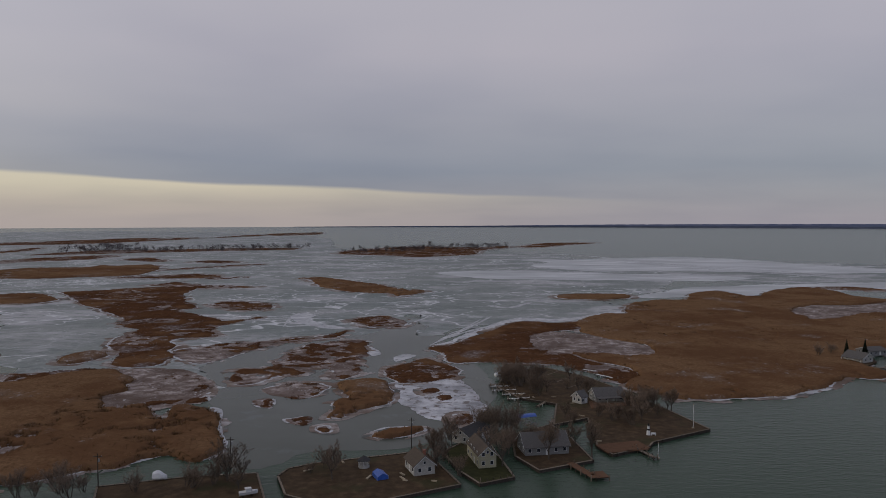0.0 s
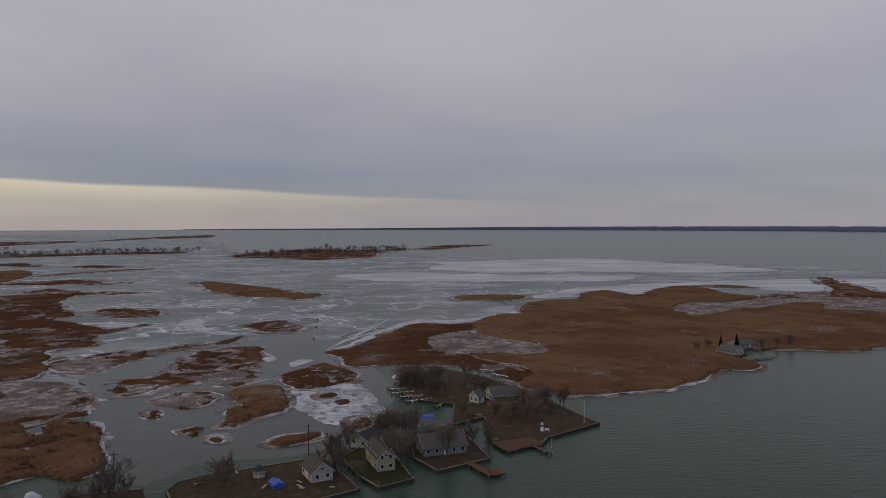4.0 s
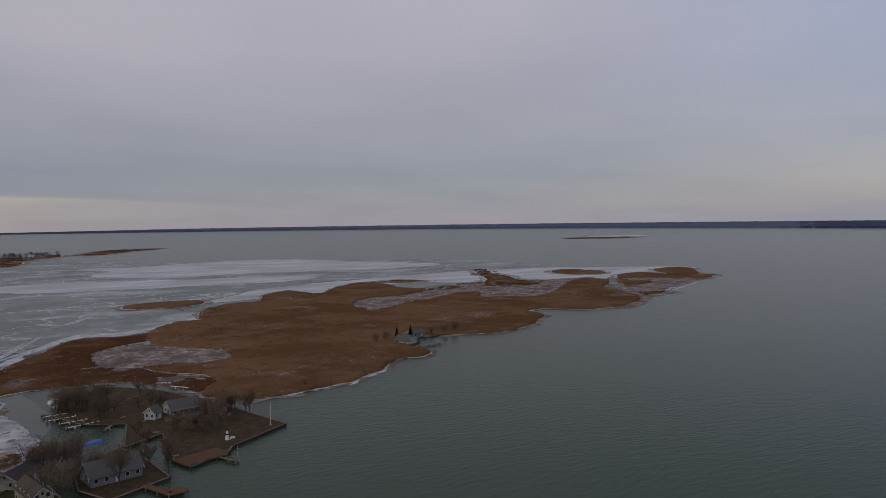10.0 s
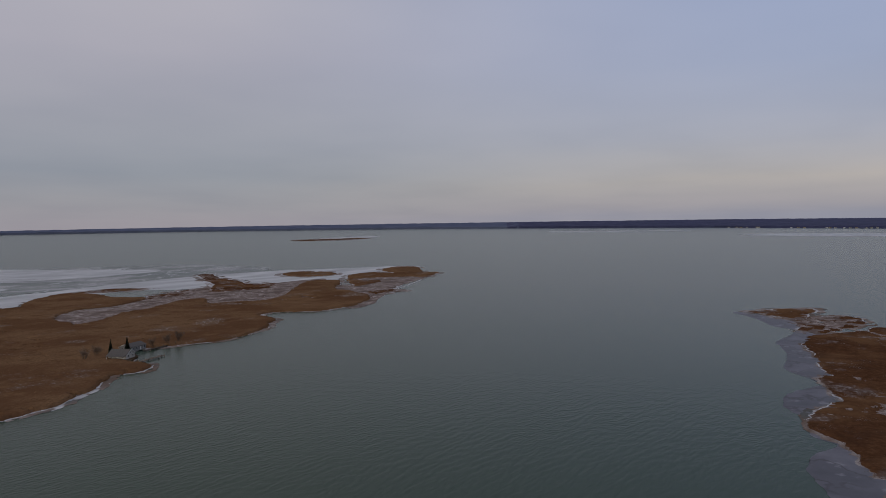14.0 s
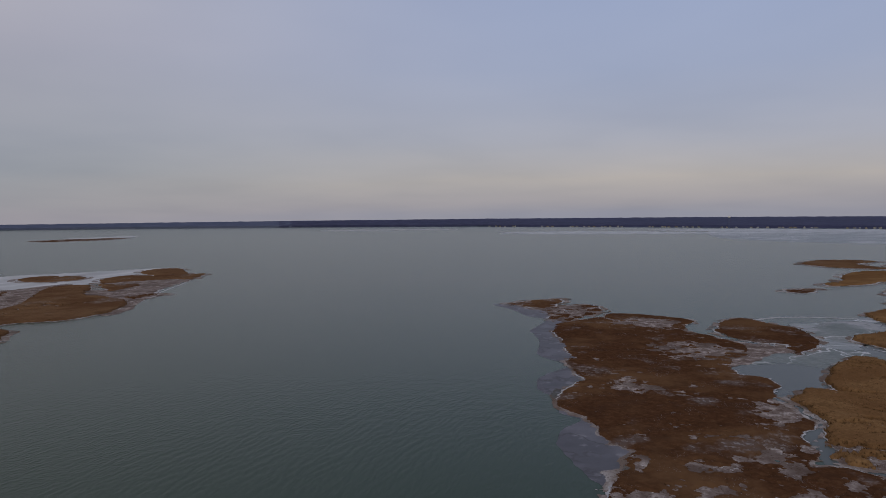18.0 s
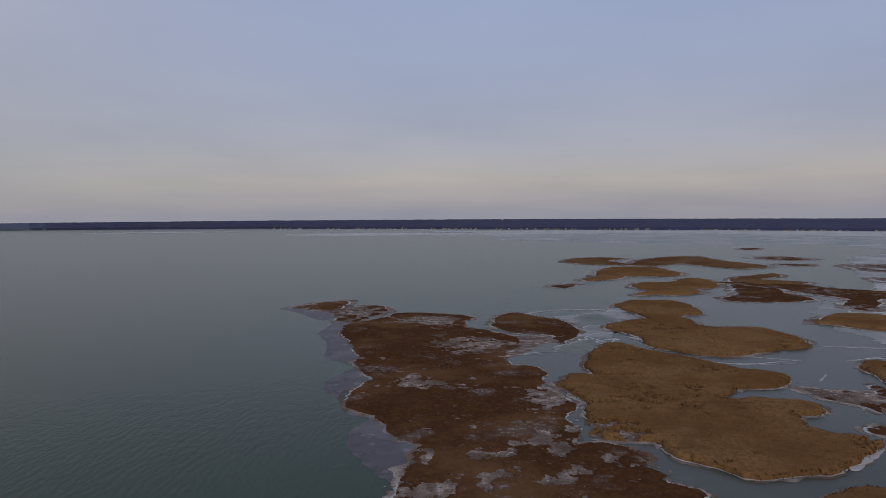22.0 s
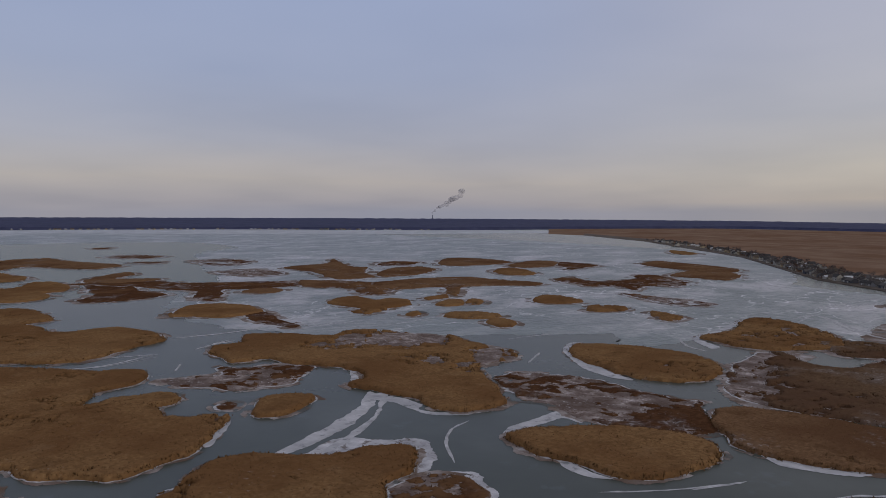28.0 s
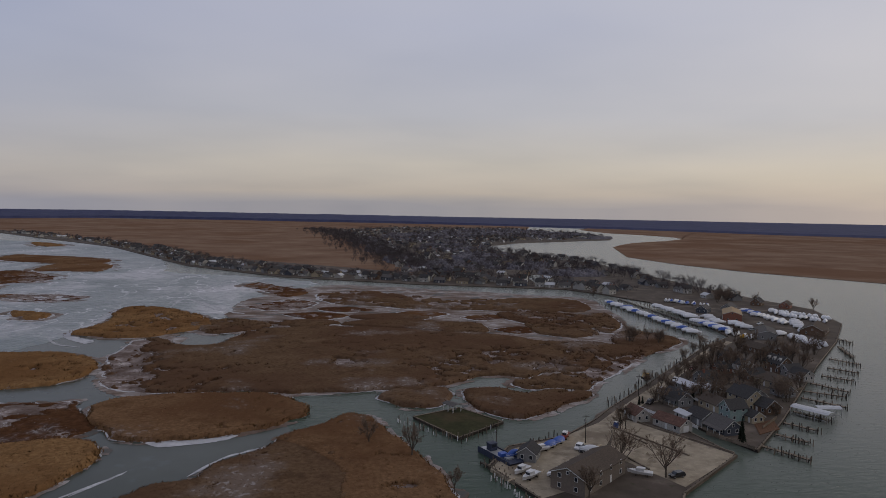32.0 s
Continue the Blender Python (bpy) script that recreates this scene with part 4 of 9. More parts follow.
reed_bed("far reed flat by the village shore", AMBER, [(426, -1003), (434, -1078), (381, -1058), (322, -1025), (278, -988), (275, -934), (323, -934), (378, -958)])
reed_bed("far reed flat by the village shore", AMBER, [(320, -838), (324, -920), (294, -934), (255, -905), (243, -826), (280, -826)])
reed_bed("far reed islet", TAN, [(536, -1405), (501, -1392), (449, -1326), (463, -1286), (497, -1317)])
reed_bed("sparse far reeds", RED, [(283, -622), (260, -625), (220, -615), (188, -603), (191, -577), (213, -573), (247, -594)], gaps=0.48)
reed_bed("broad reed island with frosty middle", TAN, [(335, -211), (344, -223), (339, -238), (355, -248), (361, -257), (346, -272), (317, -286), (324, -297), (321, -316), (297, -325), (274, -334), (250, -330), (235, -326), (211, -320), (200, -309), (201, -279), (185, -261), (173, -249), (159, -236), (154, -229), (156, -217), (160, -208), (175, -207), (185, -212), (205, -211), (212, -210), (221, -212), (221, -223), (236, -233), (251, -236), (262, -230), (280, -223), (295, -224), (300, -210), (304, -204), (317, -208)], frosty=[(285, -302, 39, 29, -137), (213, -309, 14, 27, -145), (295, -270, 18, 20, -132), (234, -268, 20, 13, -139), (200, -273, 11, 17, -144)])
reed_bed("dark sodden reed flat", RED, [(295, -162), (291, -174), (282, -187), (291, -196), (288, -208), (277, -220), (262, -225), (251, -207), (245, -197), (251, -183), (254, -173), (268, -169), (279, -162)], frosty=[(280, -176, 14, 6, -122)], gaps=0.37)
reed_bed("tiny dark reed tussock", RED, [(296, -193), (299, -198), (288, -201), (282, -195), (289, -191)])
reed_bed("small oval tawny reed islet", TAN, [(220, -158), (231, -169), (233, -177), (228, -184), (221, -189), (216, -186), (211, -176), (208, -165), (211, -158), (216, -156)])
reed_bed("tiny dark reed tussock", RED, [(239, -155), (241, -162), (235, -163), (230, -157), (234, -153)])
reed_bed("tawny reed island with a snowy cap", TAN, [(171.5, -91.9), (176.2, -101.4), (184.3, -115.8), (182.0, -124.6), (171.1, -133.9), (162.3, -142.6), (159.7, -147.4), (156.3, -156.6), (148.6, -164.3), (143.2, -163.6), (132.1, -151.0), (131.5, -145.5), (131.6, -138.5), (121.6, -125.9), (127.4, -96.3), (144.1, -79.9), (163.6, -84.5)], frosty=[(170, -99, 6, 8, -120)])
reed_bed("sparse reeds on snowy tussock ground", RED, [(129.4, -137.3), (130.1, -143.9), (128.0, -153.8), (119.5, -158.6), (113.1, -156.7), (105.7, -151.5), (99.2, -141.0), (115.1, -125.3)], gaps=0.52)
reed_bed("dark frosty reed flat", RED, [(183, -266), (181, -279), (166, -285), (144, -290), (128, -286), (105, -281), (93, -282), (85, -267), (77, -245), (81.3, -236.4), (96.3, -230.5), (106, -231), (125, -231), (140, -241), (153, -239), (164, -249), (174, -255)], frosty=[(124, -245, 20, 20, -153), (109, -273, 14, 6, -158)], gaps=0.45)
reed_bed("oval tawny reed island with white rim", TAN, [(131.7, -195.9), (128.6, -205.4), (116.0, -219.8), (103, -229), (87, -235), (75.3, -234.3), (68.8, -225.9), (66.4, -215.6), (67.7, -205.4), (73.4, -193.5), (81.4, -186.6), (88.3, -185.5), (99.4, -188.3), (113.1, -187.4), (126.7, -191.9)])
reed_bed("long oval reed islet with white rim", TAN, [(187, -343), (190, -359), (174, -372), (150, -375), (129, -372), (112, -360), (103, -341), (102, -320), (114, -306), (129, -302), (149, -312), (175, -330)])
reed_bed("tawny reed bed at the bend of the channel", TAN, [(143, -429), (137, -453), (139, -488), (143, -525), (126, -535), (101, -516), (80, -485), (67, -450), (81, -431), (101, -414), (127, -419)])
reed_bed("wide brown marsh crossed by faint trails", UMBER, [(99, -338), (104, -372), (104, -409), (85, -403), (72, -386), (53, -389), (47, -423), (32, -437), (5, -438), (-23, -436), (-50, -427), (-72, -412), (-89, -410), (-106, -394), (-122, -380), (-145, -378), (-149, -369), (-143, -347), (-132, -328), (-120, -311), (-105, -309), (-89, -300), (-80, -307), (-67, -305), (-49, -292), (-36, -284), (-24, -286), (-10, -283), (3, -282), (17, -284), (35, -289), (54, -289), (67, -290), (83, -298), (92, -308), (94, -322)], frosty=[(92, -351, 11, 54, -165), (-111, -343, 24, 35, 162), (-89, -352, 12, 26, 166), (-12, -340, 8, 10, 178)], gaps=0.32)
reed_bed("tawny reed bed on the channel bank", AMBER, [(83, -269), (83, -280), (75, -285), (56, -287), (34, -286), (21, -284), (12, -273), (6, -263), (7, -253), (14.3, -244.5), (23.2, -238.2), (31.8, -234.6), (43.7, -231.6), (57.9, -233.4), (67.2, -236.2), (75, -246), (81, -258)])
reed_bed("rounded reed bed behind the lawn", UMBER, [(-21, -274), (-27, -283), (-39, -288), (-50, -283), (-52, -275), (-48, -266), (-42, -259), (-35, -258), (-29, -260), (-25, -267)])
reed_bed("tawny reed bed between two channels", UMBER, [(-55, -279), (-60, -283), (-74, -282), (-82, -274), (-97, -277), (-108, -271), (-102, -263), (-92, -256), (-82, -246), (-72, -241), (-64, -243), (-58, -252), (-55, -266)])
reed_bed("reed strip on the canal bank", UMBER, [(-107, -275), (-124, -294), (-145, -316), (-168, -340), (-191, -360), (-203, -371), (-202, -381), (-185, -374), (-161, -345), (-143, -326), (-126, -304), (-114, -285)], frosty=[(-141, -327, 14, 41, 157)])
reed_bed("reed spit with bare bushes", UMBER, [(-165, -383), (-187, -409), (-197, -400), (-207, -381), (-180, -365), (-163, -363)])
reed_bed("dark frosted reed bank beside the channel", UMBER, [(55.8, -173.2), (47.6, -191.2), (36.8, -194.7), (31.2, -206.1), (22.6, -214.8), (17.9, -219.2), (10.6, -227.4), (0.7, -217.0), (-10.4, -194.6), (-10.9, -154.0), (34.0, -160.3)], frosty=[(18, -217, 8, 5, -175)], gaps=0.26)
reed_bed("tawny reed bank under bare trees", AMBER, [(14.1, -225.6), (2.7, -239.9), (-9, -252), (-17.2, -247.3), (-21.6, -229.0), (-27.1, -211.9), (-31.2, -192.7), (-33.8, -180.3), (-36.0, -166.9), (-31.1, -151.2), (-4.6, -154.9), (-4.1, -191.3), (5.7, -212.6)], frosty=[(-22, -183, 3, 3, 173)])
reed_bed("broken frosty reeds in ice", RED, [(75, -673), (63, -702), (45, -676), (18, -643), (14, -609), (34, -588), (51, -628)], gaps=0.43)
reed_bed("broken frosty reeds in ice", RED, [(56, -540), (25, -573), (6, -555), (14, -525), (42, -515)], gaps=0.49)
reed_bed("long broken reed flat in ice", UMBER, [(7, -605), (-33, -627), (-61, -605), (-94, -566), (-151, -562), (-199, -559), (-206, -524), (-188, -490), (-157, -489), (-126, -500), (-85, -512), (-52, -520), (-28, -537), (-2, -555)], gaps=0.47)
reed_bed("broken frosty reeds in ice", RED, [(29, -496), (6, -504), (-18, -487), (5, -469)], gaps=0.43)
reed_bed("broken frosty reeds in ice", UMBER, [(-9, -448), (-40, -468), (-76, -453), (-100, -444), (-97, -415), (-70, -416), (-37, -435)], gaps=0.39)
reed_bed("broken frosty reeds in ice", RED, [(-103, -423), (-124, -431), (-134, -416), (-116, -406)], gaps=0.41)
reed_bed("broken frosty reeds in ice", UMBER, [(-122, -484), (-157, -489), (-188, -468), (-182, -433), (-157, -420), (-140, -436), (-123, -458)], gaps=0.47)
reed_bed("broken frosty reeds in ice", RED, [(-50, -495), (-67, -504), (-87, -489), (-71, -475)], gaps=0.41)
reed_bed("broken brown reeds flecked with ice by the canal", UMBER, [(-84, -330), (-119, -369), (-148, -376), (-163, -365), (-183, -371), (-152, -325), (-129, -302), (-110, -278), (-97, -281), (-85, -279), (-81, -294), (-106, -306), (-131, -325), (-121, -337), (-101, -331)], gaps=0.41)
reed_bed("broken frosty reeds in ice", UMBER, [(-17, -482), (-49, -490), (-72, -472), (-54, -460), (-28, -466)], gaps=0.38)
reed_bed("broken frosty reeds in ice", RED, [(-94, -473), (-118, -484), (-123, -468), (-104, -458)], gaps=0.38)
reed_bed("broken frosty reeds in ice", UMBER, [(-132, -448), (-162, -455), (-166, -403), (-144, -392), (-128, -410)], gaps=0.42)
reed_bed("broken frosty reeds in ice", UMBER, [(38, -460), (5, -469), (-10, -454), (12, -441)], gaps=0.40)
reed_bed("broken frosty reeds in ice", RED, [(6, -521), (-19, -528), (-36, -510), (-10, -501)], gaps=0.40)
reed_bed("broken frosty reeds in ice", UMBER, [(85, -456), (57, -476), (33, -451), (45, -432), (67, -424)], gaps=0.42)
reed_bed("broken frosty reeds in ice", UMBER, [(-184, -468), (-202, -478), (-193, -432), (-173, -402), (-170, -423)], gaps=0.42)

grove("belt of bare trees along a canal", [(-91, -1526, 44, 123, 177), (-96, -1249, 30, 116, 176), (-101, -1011, 21.2, 98, 174), (-106, -858, 12.6, 56, 173)])
grove("bare trees and gardens of the village", [(-258, -1736, 125, 256, 172), (-236, -1297, 63, 146, 170), (-238, -1060, 52, 112, 167), (-238, -890, 59, 63, 165), (-281, -772, 40, 35, 160), (-160, -875, 43, 67, 170)])
grove("wooded point across the river", [(-515, -2064, 186, 282, 166), (-640, -1906, 129, 189, 161), (-701, -1762, 52, 93, 158)])
ice_sheet("bay", [(-2167, 3407), (-1297, 3722), (-490, 2803), (-251, 1758), (208, 1584), (239, 1121), (312, 975), (220, 724), (125, 690), (154, 587), (69, 521), (24, 485), (1, 457), (-14, 462), (-21, 543), (-45, 468), (-66, 460), (-104, 421), (-122, 372), (-103, 318), (-101, 300), (-122, 299), (-148, 304), (-176, 326), (-219, 342)])
ice_sheet("snow", [(-6.0, 306, 20.2, 30, 1.1), (1.3, 282, 15.5, 24.0, -0.3)])
ice_sheet("flat", [(-150, 305, 44, 49, 26.2)])
ice_sheet("bay", [(63, 574, 88, 78, -6.2), (123, 575, 28.5, 50, -12.1)])
ice_sheet("bay", [(457, 1037, 369, 236, -23.8)])
ice_sheet("drift", [(3447, 1259, 355, 114, -70)])
ice_sheet("drift", [(2955, 258, 335, 91, -85)])
ice_sheet("drift", [(2883, -1126, 1166, 254, -111)])
ice_sheet("drift", [(2808, -26.1, 588, 140, -91)])
ice_sheet("drift", [(2042, -1946, 1262, 290, -134)])
ice_sheet("drift", [(473, 1134, 168, 59, -22.6), (557, 1034, 114, 64, -28.3), (412, 1288, 98, 46, -17.8)])
ice_sheet("drift", [(307, 912, 93, 28.1, -18.6)])
ice_sheet("drift", [(378, 1205, 245, 50, -17.4), (454, 1031, 145, 54, -23.8)])
ice_sheet("bay", [(492, -120, 37, 43, -104), (407, -86, 37, 33, -102)])
ice_sheet("firm", [(3246, -333), (2226, -228), (1836, -488), (1750, -866), (1570, -969), (1304, -905), (1147, -708), (858, -541), (695, -459), (557, -319), (457, -272), (330, -286), (228, -377), (148, -473), (145, -645), (296, -1307), (651, -1504), (1096, -1663), (2066, -1788), (2779, -1174)])
ice_sheet("glaze", [(470, -150), (620, -200), (640, -420), (420, -560), (200, -560), (20, -500), (-60, -440), (45, -300), (10, -235), (60, -140), (150, -80), (260, -110)])
ice_sheet("glaze", [(-127, 361), (-102, 410), (-63, 464), (-21, 525), (-1, 440), (15, 369), (24, 307), (11, 256), (-7.4, 231.2), (-25.6, 226.2), (-44.0, 227.0), (-51.4, 211.8), (-69.4, 212.5), (-88, 268), (-110, 313)])
ice_sheet("glaze", [(432, -38), (444, -72), (458, -105), (551, -146), (625, -255), (528, -286), (293, -286), (146.0, -143.5), (137.3, -103.5), (147.3, -65.7), (178.9, -63.1), (220.3, -54.1), (288, -51), (363, -41)])
ice_sheet("flat", [(57, 469), (91, 459), (124, 416), (114, 381), (70, 388), (51, 414)])
ice_sheet("flat", [(303, 613), (375, 631), (514, 685), (557, 657), (665, 645), (597, 588), (441, 489), (401, 530), (322, 513), (269, 498), (272, 544)])
ice_sheet("flat", [(597, 588), (624, 547), (717, 555), (783, 550), (732, 528), (601, 477), (490, 411), (450, 406), (553, 507)])
ice_sheet("snow", [(459, 408), (534, 448), (665, 521), (744, 537), (664, 507), (539, 440), (473, 409)])
ice_sheet("apron", [(580, 120), (550, 98), (517, 81), (503, 65), (453, 69), (414, 58), (375, 54), (358, 39), (349, 35), (325, 45), (301, 43), (283, 31), (266, 30), (260, 21), (245.2, 26.9), (229.8, 26.2), (211.7, 19.3), (197.8, 10.7), (186.9, 3.1), (177.7, -10.9), (301, -5), (413, 24), (479, 47), (566, 73)])
ice_sheet("flat", [(449, -40), (436, -64), (418, -89), (404, -69), (373, -48), (363, -38), (414, -33)])
ice_sheet("snow", [(180.9, -130.2), (169.0, -139.0), (172.6, -151.6), (170.2, -162.3), (159.9, -168.2), (151.0, -175.4), (140.6, -171.6), (132.2, -158.8), (132.2, -151.1), (141.9, -149.3), (151.6, -151.9), (157.9, -138.7), (169.2, -132.4)])
ice_sheet("snow", [(130.1, -136.9), (132.8, -146.9), (129.9, -156.0), (120.5, -162.7), (111.5, -159.7), (103.6, -152.4), (96.8, -140.1), (115.6, -121.7)])
ice_sheet("snow", [(169.6, -92.5), (175.2, -100.8), (172.5, -106.5), (163.1, -98.9), (159.3, -90.0)])
ice_sheet("white", [(177.9, -134.7), (181.6, -151.8), (188, -172), (197, -192), (207, -205), (209, -211), (201, -207), (191, -194), (180.6, -172.8), (175.7, -154.3), (174.0, -140.8), (174.7, -134.9)])
ice_sheet("white", [(169.0, -141.3), (169.1, -151.0), (174.4, -166.8), (183, -186), (196, -203), (204, -209), (201, -212), (192, -202), (178, -181), (169.5, -162.1), (166.0, -150.2), (165.9, -142.1)])
ice_sheet("white", [(251, -238), (242, -237), (231, -232), (218, -217), (217, -208), (231, -220)])
ice_sheet("white", [(131.4, -195.6), (135.2, -204.7), (134, -217), (132, -235), (129, -242), (123, -237), (118, -227), (126, -228), (129.4, -210.5), (130.1, -201.1)])
ice_sheet("white", [(204, -208), (191, -211), (179, -208), (175, -203), (165, -205), (151, -221), (157, -208), (167, -200), (177, -201), (188, -204), (198, -203)])
ice_sheet("rime", [(66, -491), (60, -579), (-13, -677), (-162, -603), (-220, -561), (-199, -445), (-176, -386), (-147, -356), (-136, -381), (-95, -402), (-44, -436), (5, -441), (36, -439)])
ice_sheet("rime", [(89, -300), (103, -354), (102, -412), (77, -410), (84, -352), (78, -308), (61, -290), (77, -287)])
ice_sheet("rime", [(-85, -334), (-120, -371), (-173, -386), (-186, -376), (-153, -327), (-118, -286), (-106, -273), (-90, -279), (-80, -295), (-105, -308)])
ice_sheet("white", [(58.2, -234.6), (43.8, -232.2), (31.8, -234.7), (26.8, -237.5), (31.5, -232.3), (43.2, -228.9), (53.8, -230.8)])
ice_sheet("snow", [(-149, 296), (-145, 299), (-135, 299), (-129, 290), (-129, 278), (-137, 281)])
ice_sheet("snow", [(-102, 234), (-105, 243), (-103, 247), (-97, 240), (-93.9, 229.9), (-96.4, 227.0)])
ice_sheet("white", [(-101.6, 209.9), (-101.3, 216.3), (-96.5, 219.9), (-89.4, 221.0), (-91.5, 218.4), (-96.2, 214.3)])
ice_sheet("white", [(-94, 279), (-89, 276), (-84, 263), (-80, 250), (-74.8, 236.9), (-71.5, 225.9), (-73.5, 219.4), (-76.5, 216.3), (-74.7, 223.7), (-74.3, 229.8), (-78, 240), (-83, 253), (-87, 266)])
ice_sheet("white", [(-118, 541), (-114, 563), (-100, 550), (-101, 528), (-89, 505), (-69, 486), (-77, 481), (-95, 495), (-108, 514)])
ice_sheet("white", [(-50, 430), (-40, 405), (-34, 391), (-39, 384), (-45, 400)])
ice_sheet("white", [(-27, 380), (-22, 389), (-14, 386), (-20, 375), (-25, 369)])
ice_sheet("white", [(-8, 411), (3, 430), (15, 460), (32, 488), (58, 533), (84, 527), (112, 543), (144, 573), (156, 595), (147, 563), (109, 528), (81, 510), (56, 516), (31, 468), (14, 444), (3, 420)])
ice_sheet("white", [(461, 416), (501, 438), (553, 465), (619, 492), (693, 520), (614, 482), (538, 446), (478, 414)])
ice_sheet("white", [(129, 295), (146, 299), (168, 311), (186, 325), (194, 335), (188, 321), (167, 304), (143, 291)])
ice_sheet("white", [(328, -76), (335, -88), (324, -99), (321, -85)])
ice_sheet("white", [(200.4, -125.7), (209.9, -135.4), (220, -149), (216, -146), (206.2, -135.1), (199.8, -128.0)])
ice_sheet("firm", [(505, -74), (534, -123), (570, -171), (515, -143), (466, -121), (474, -140), (429, -110), (413, -92), (450, -100), (511, -92)])
ice_sheet("white", [(189, -341), (198, -363), (192, -369), (186, -346), (165, -324), (144, -308), (130, -301), (143, -300), (166, -314)])
ice_sheet("white", [(108.7, -189.8), (101.4, -188.5), (92.0, -185.3), (86.1, -184.8), (81.3, -186.3), (89.9, -181.2), (97.7, -181.6)])
ice_sheet("white", [(60.7, -234.4), (51.8, -231.2), (37.4, -231.9), (28.7, -234.2), (36.7, -227.5), (50.7, -226.0)])
ice_sheet("white", [(144, -428), (140, -456), (141, -493), (145, -531), (147, -516), (145, -476), (147, -452), (146, -422), (128, -401), (125, -407), (136, -419)])
ice_sheet("firm", [(583, -1230), (380, -1080), (207, -843), (92, -768), (8, -688), (56, -578), (66, -491), (88, -469), (126, -447), (146, -413), (198, -415)])
ice_sheet("drift", [(149, 1127), (294, 1320), (480, 1378), (579, 1232), (601, 1010), (457, 993), (322, 1026), (223, 1000)])
ice_sheet("drift", [(178, 667), (262, 753), (367, 798), (497, 820), (631, 847), (752, 810), (889, 717), (907, 662), (746, 593), (514, 667), (448, 727), (319, 694), (232, 668)])
ice_sheet("drift", [(-10, 974), (77, 1016), (194, 973), (292, 931), (392, 889), (325, 845), (210, 852), (109, 873), (37, 887)])
ice_sheet("drift", [(2132, 2085), (2471, 2080), (2346, 1933), (2121, 1916)])

VILLAGE = [(-95, -233), (-98, -240), (-107, -248), (-130, -272), (-171, -315), (-211, -358), (-239, -381), (-252, -441), (-263, -534), (-242, -592), (-223, -627), (-90, -677), (44, -753), (167, -896), (360, -1280), (774, -1844), (1140, -2195), (1245, -2398), (851, -2028), (407, -1449), (156, -1041), (-31, -862), (-101, -787), (-101, -1012), (-84, -1410), (25, -2125), (-260, -2607), (-738, -2602), (-629, -2120), (-800, -2106), (-760, -1782), (-700, -1648), (-422, -1486), (-292, -1326), (-284, -1220), (-309, -1159), (-372, -912), (-366, -681), (-367, -545), (-374, -485), (-347, -421), (-295, -361), (-236, -302), (-200, -264), (-163, -225), (-135, -197), (-126, -231), (-121, -226), (-126, -194), (-95, -169), (-86, -153), (-61, -163), (-56, -170), (-47, -195), (-58, -211), (-79, -218)]
PLAIN = [(1320, -2261), (1145, -2204), (791, -1885), (366, -1302), (171, -916), (45, -768), (-92, -695), (-332, -1483), (-636, -2177), (-888, -2969), (-897, -3371), (205, -3501), (1576, -3760), (2151, -3686)]
BANK = [(-572, -1331), (-480, -1060), (-491, -916), (-526, -795), (-598, -663), (-671, -528), (-975, -552), (-2076, -1181), (-2330, -1847), (-2183, -2433), (-1564, -2486), (-1268, -2253), (-1061, -1943), (-924, -1712), (-832, -1612), (-764, -1564), (-695, -1506), (-626, -1418)]
FARBANK = [(-896, -2132), (-943, -2006), (-974, -1854), (-938, -1729), (-1065, -1944), (-1273, -2254), (-1588, -2516), (-1525, -2905), (-1108, -2787), (-922, -2462)]
LAND = material("trodden_winter_ground", [(0.3, (0.056, 0.045, 0.036)), (0.55, (0.095, 0.077, 0.063)), (0.75, (0.174, 0.143, 0.118))], 0.08, second=[(0.4, 0.55, 0.7, (0.05, 0.05, 0.028), 0.6)])
land("far_meadow", PLAIN, PLAIN_REEDS, 0.5, "wide flat meadow of brown reeds")
land("river_meadow", BANK, PLAIN_REEDS, 0.5, "flat brown reed meadow across the river")
land("far_bank", FARBANK, PLAIN_REEDS, 0.5, "far brown river bank under the woods")
land("ground", VILLAGE, LAND, 0.8, "village ground of gravel, worn grass and earth")



# ---- builders ----
def thing(name, m, label, category, group=""):
    e = new(name)
    e.empty_display_size = 0.5
    e.matrix_basis = m
    return tagged(e, label, category, group)


def part(name, bm, mat, parent, label="", smooth=False):
    me = bpy.data.meshes.new(name)
    bm.normal_update()
    bm.to_mesh(me)
    bm.free()
    me.materials.append(mat)
    if smooth:
        me.polygons.foreach_set("use_smooth", [True] * len(me.polygons))
    ob = new(name, me)
    ob.parent = parent
    if label:
        ob["label"] = label
    return ob


def shared(name, me, parent, m):
    ob = new(name, me)
    ob.parent = parent
    ob.matrix_basis = m
    return ob


def box(bm, x0, x1, y0, y1, z0, z1, m=None):
    v = [bm.verts.new((x, y, z)) for z in (z0, z1) for x, y in ((x0, y0), (x1, y0), (x1, y1), (x0, y1))]
    for f in ((3, 2, 1, 0), (4, 5, 6, 7), (0, 1, 5, 4), (1, 2, 6, 5), (2, 3, 7, 6), (3, 0, 4, 7)):
        bm.faces.new([v[i] for i in f])
    if m is not None:
        bmesh.ops.transform(bm, matrix=m, verts=v)
    return v


def boxes(*dims):
    bm = bmesh.new()
    for d in dims:
        box(bm, *d)
    return bm


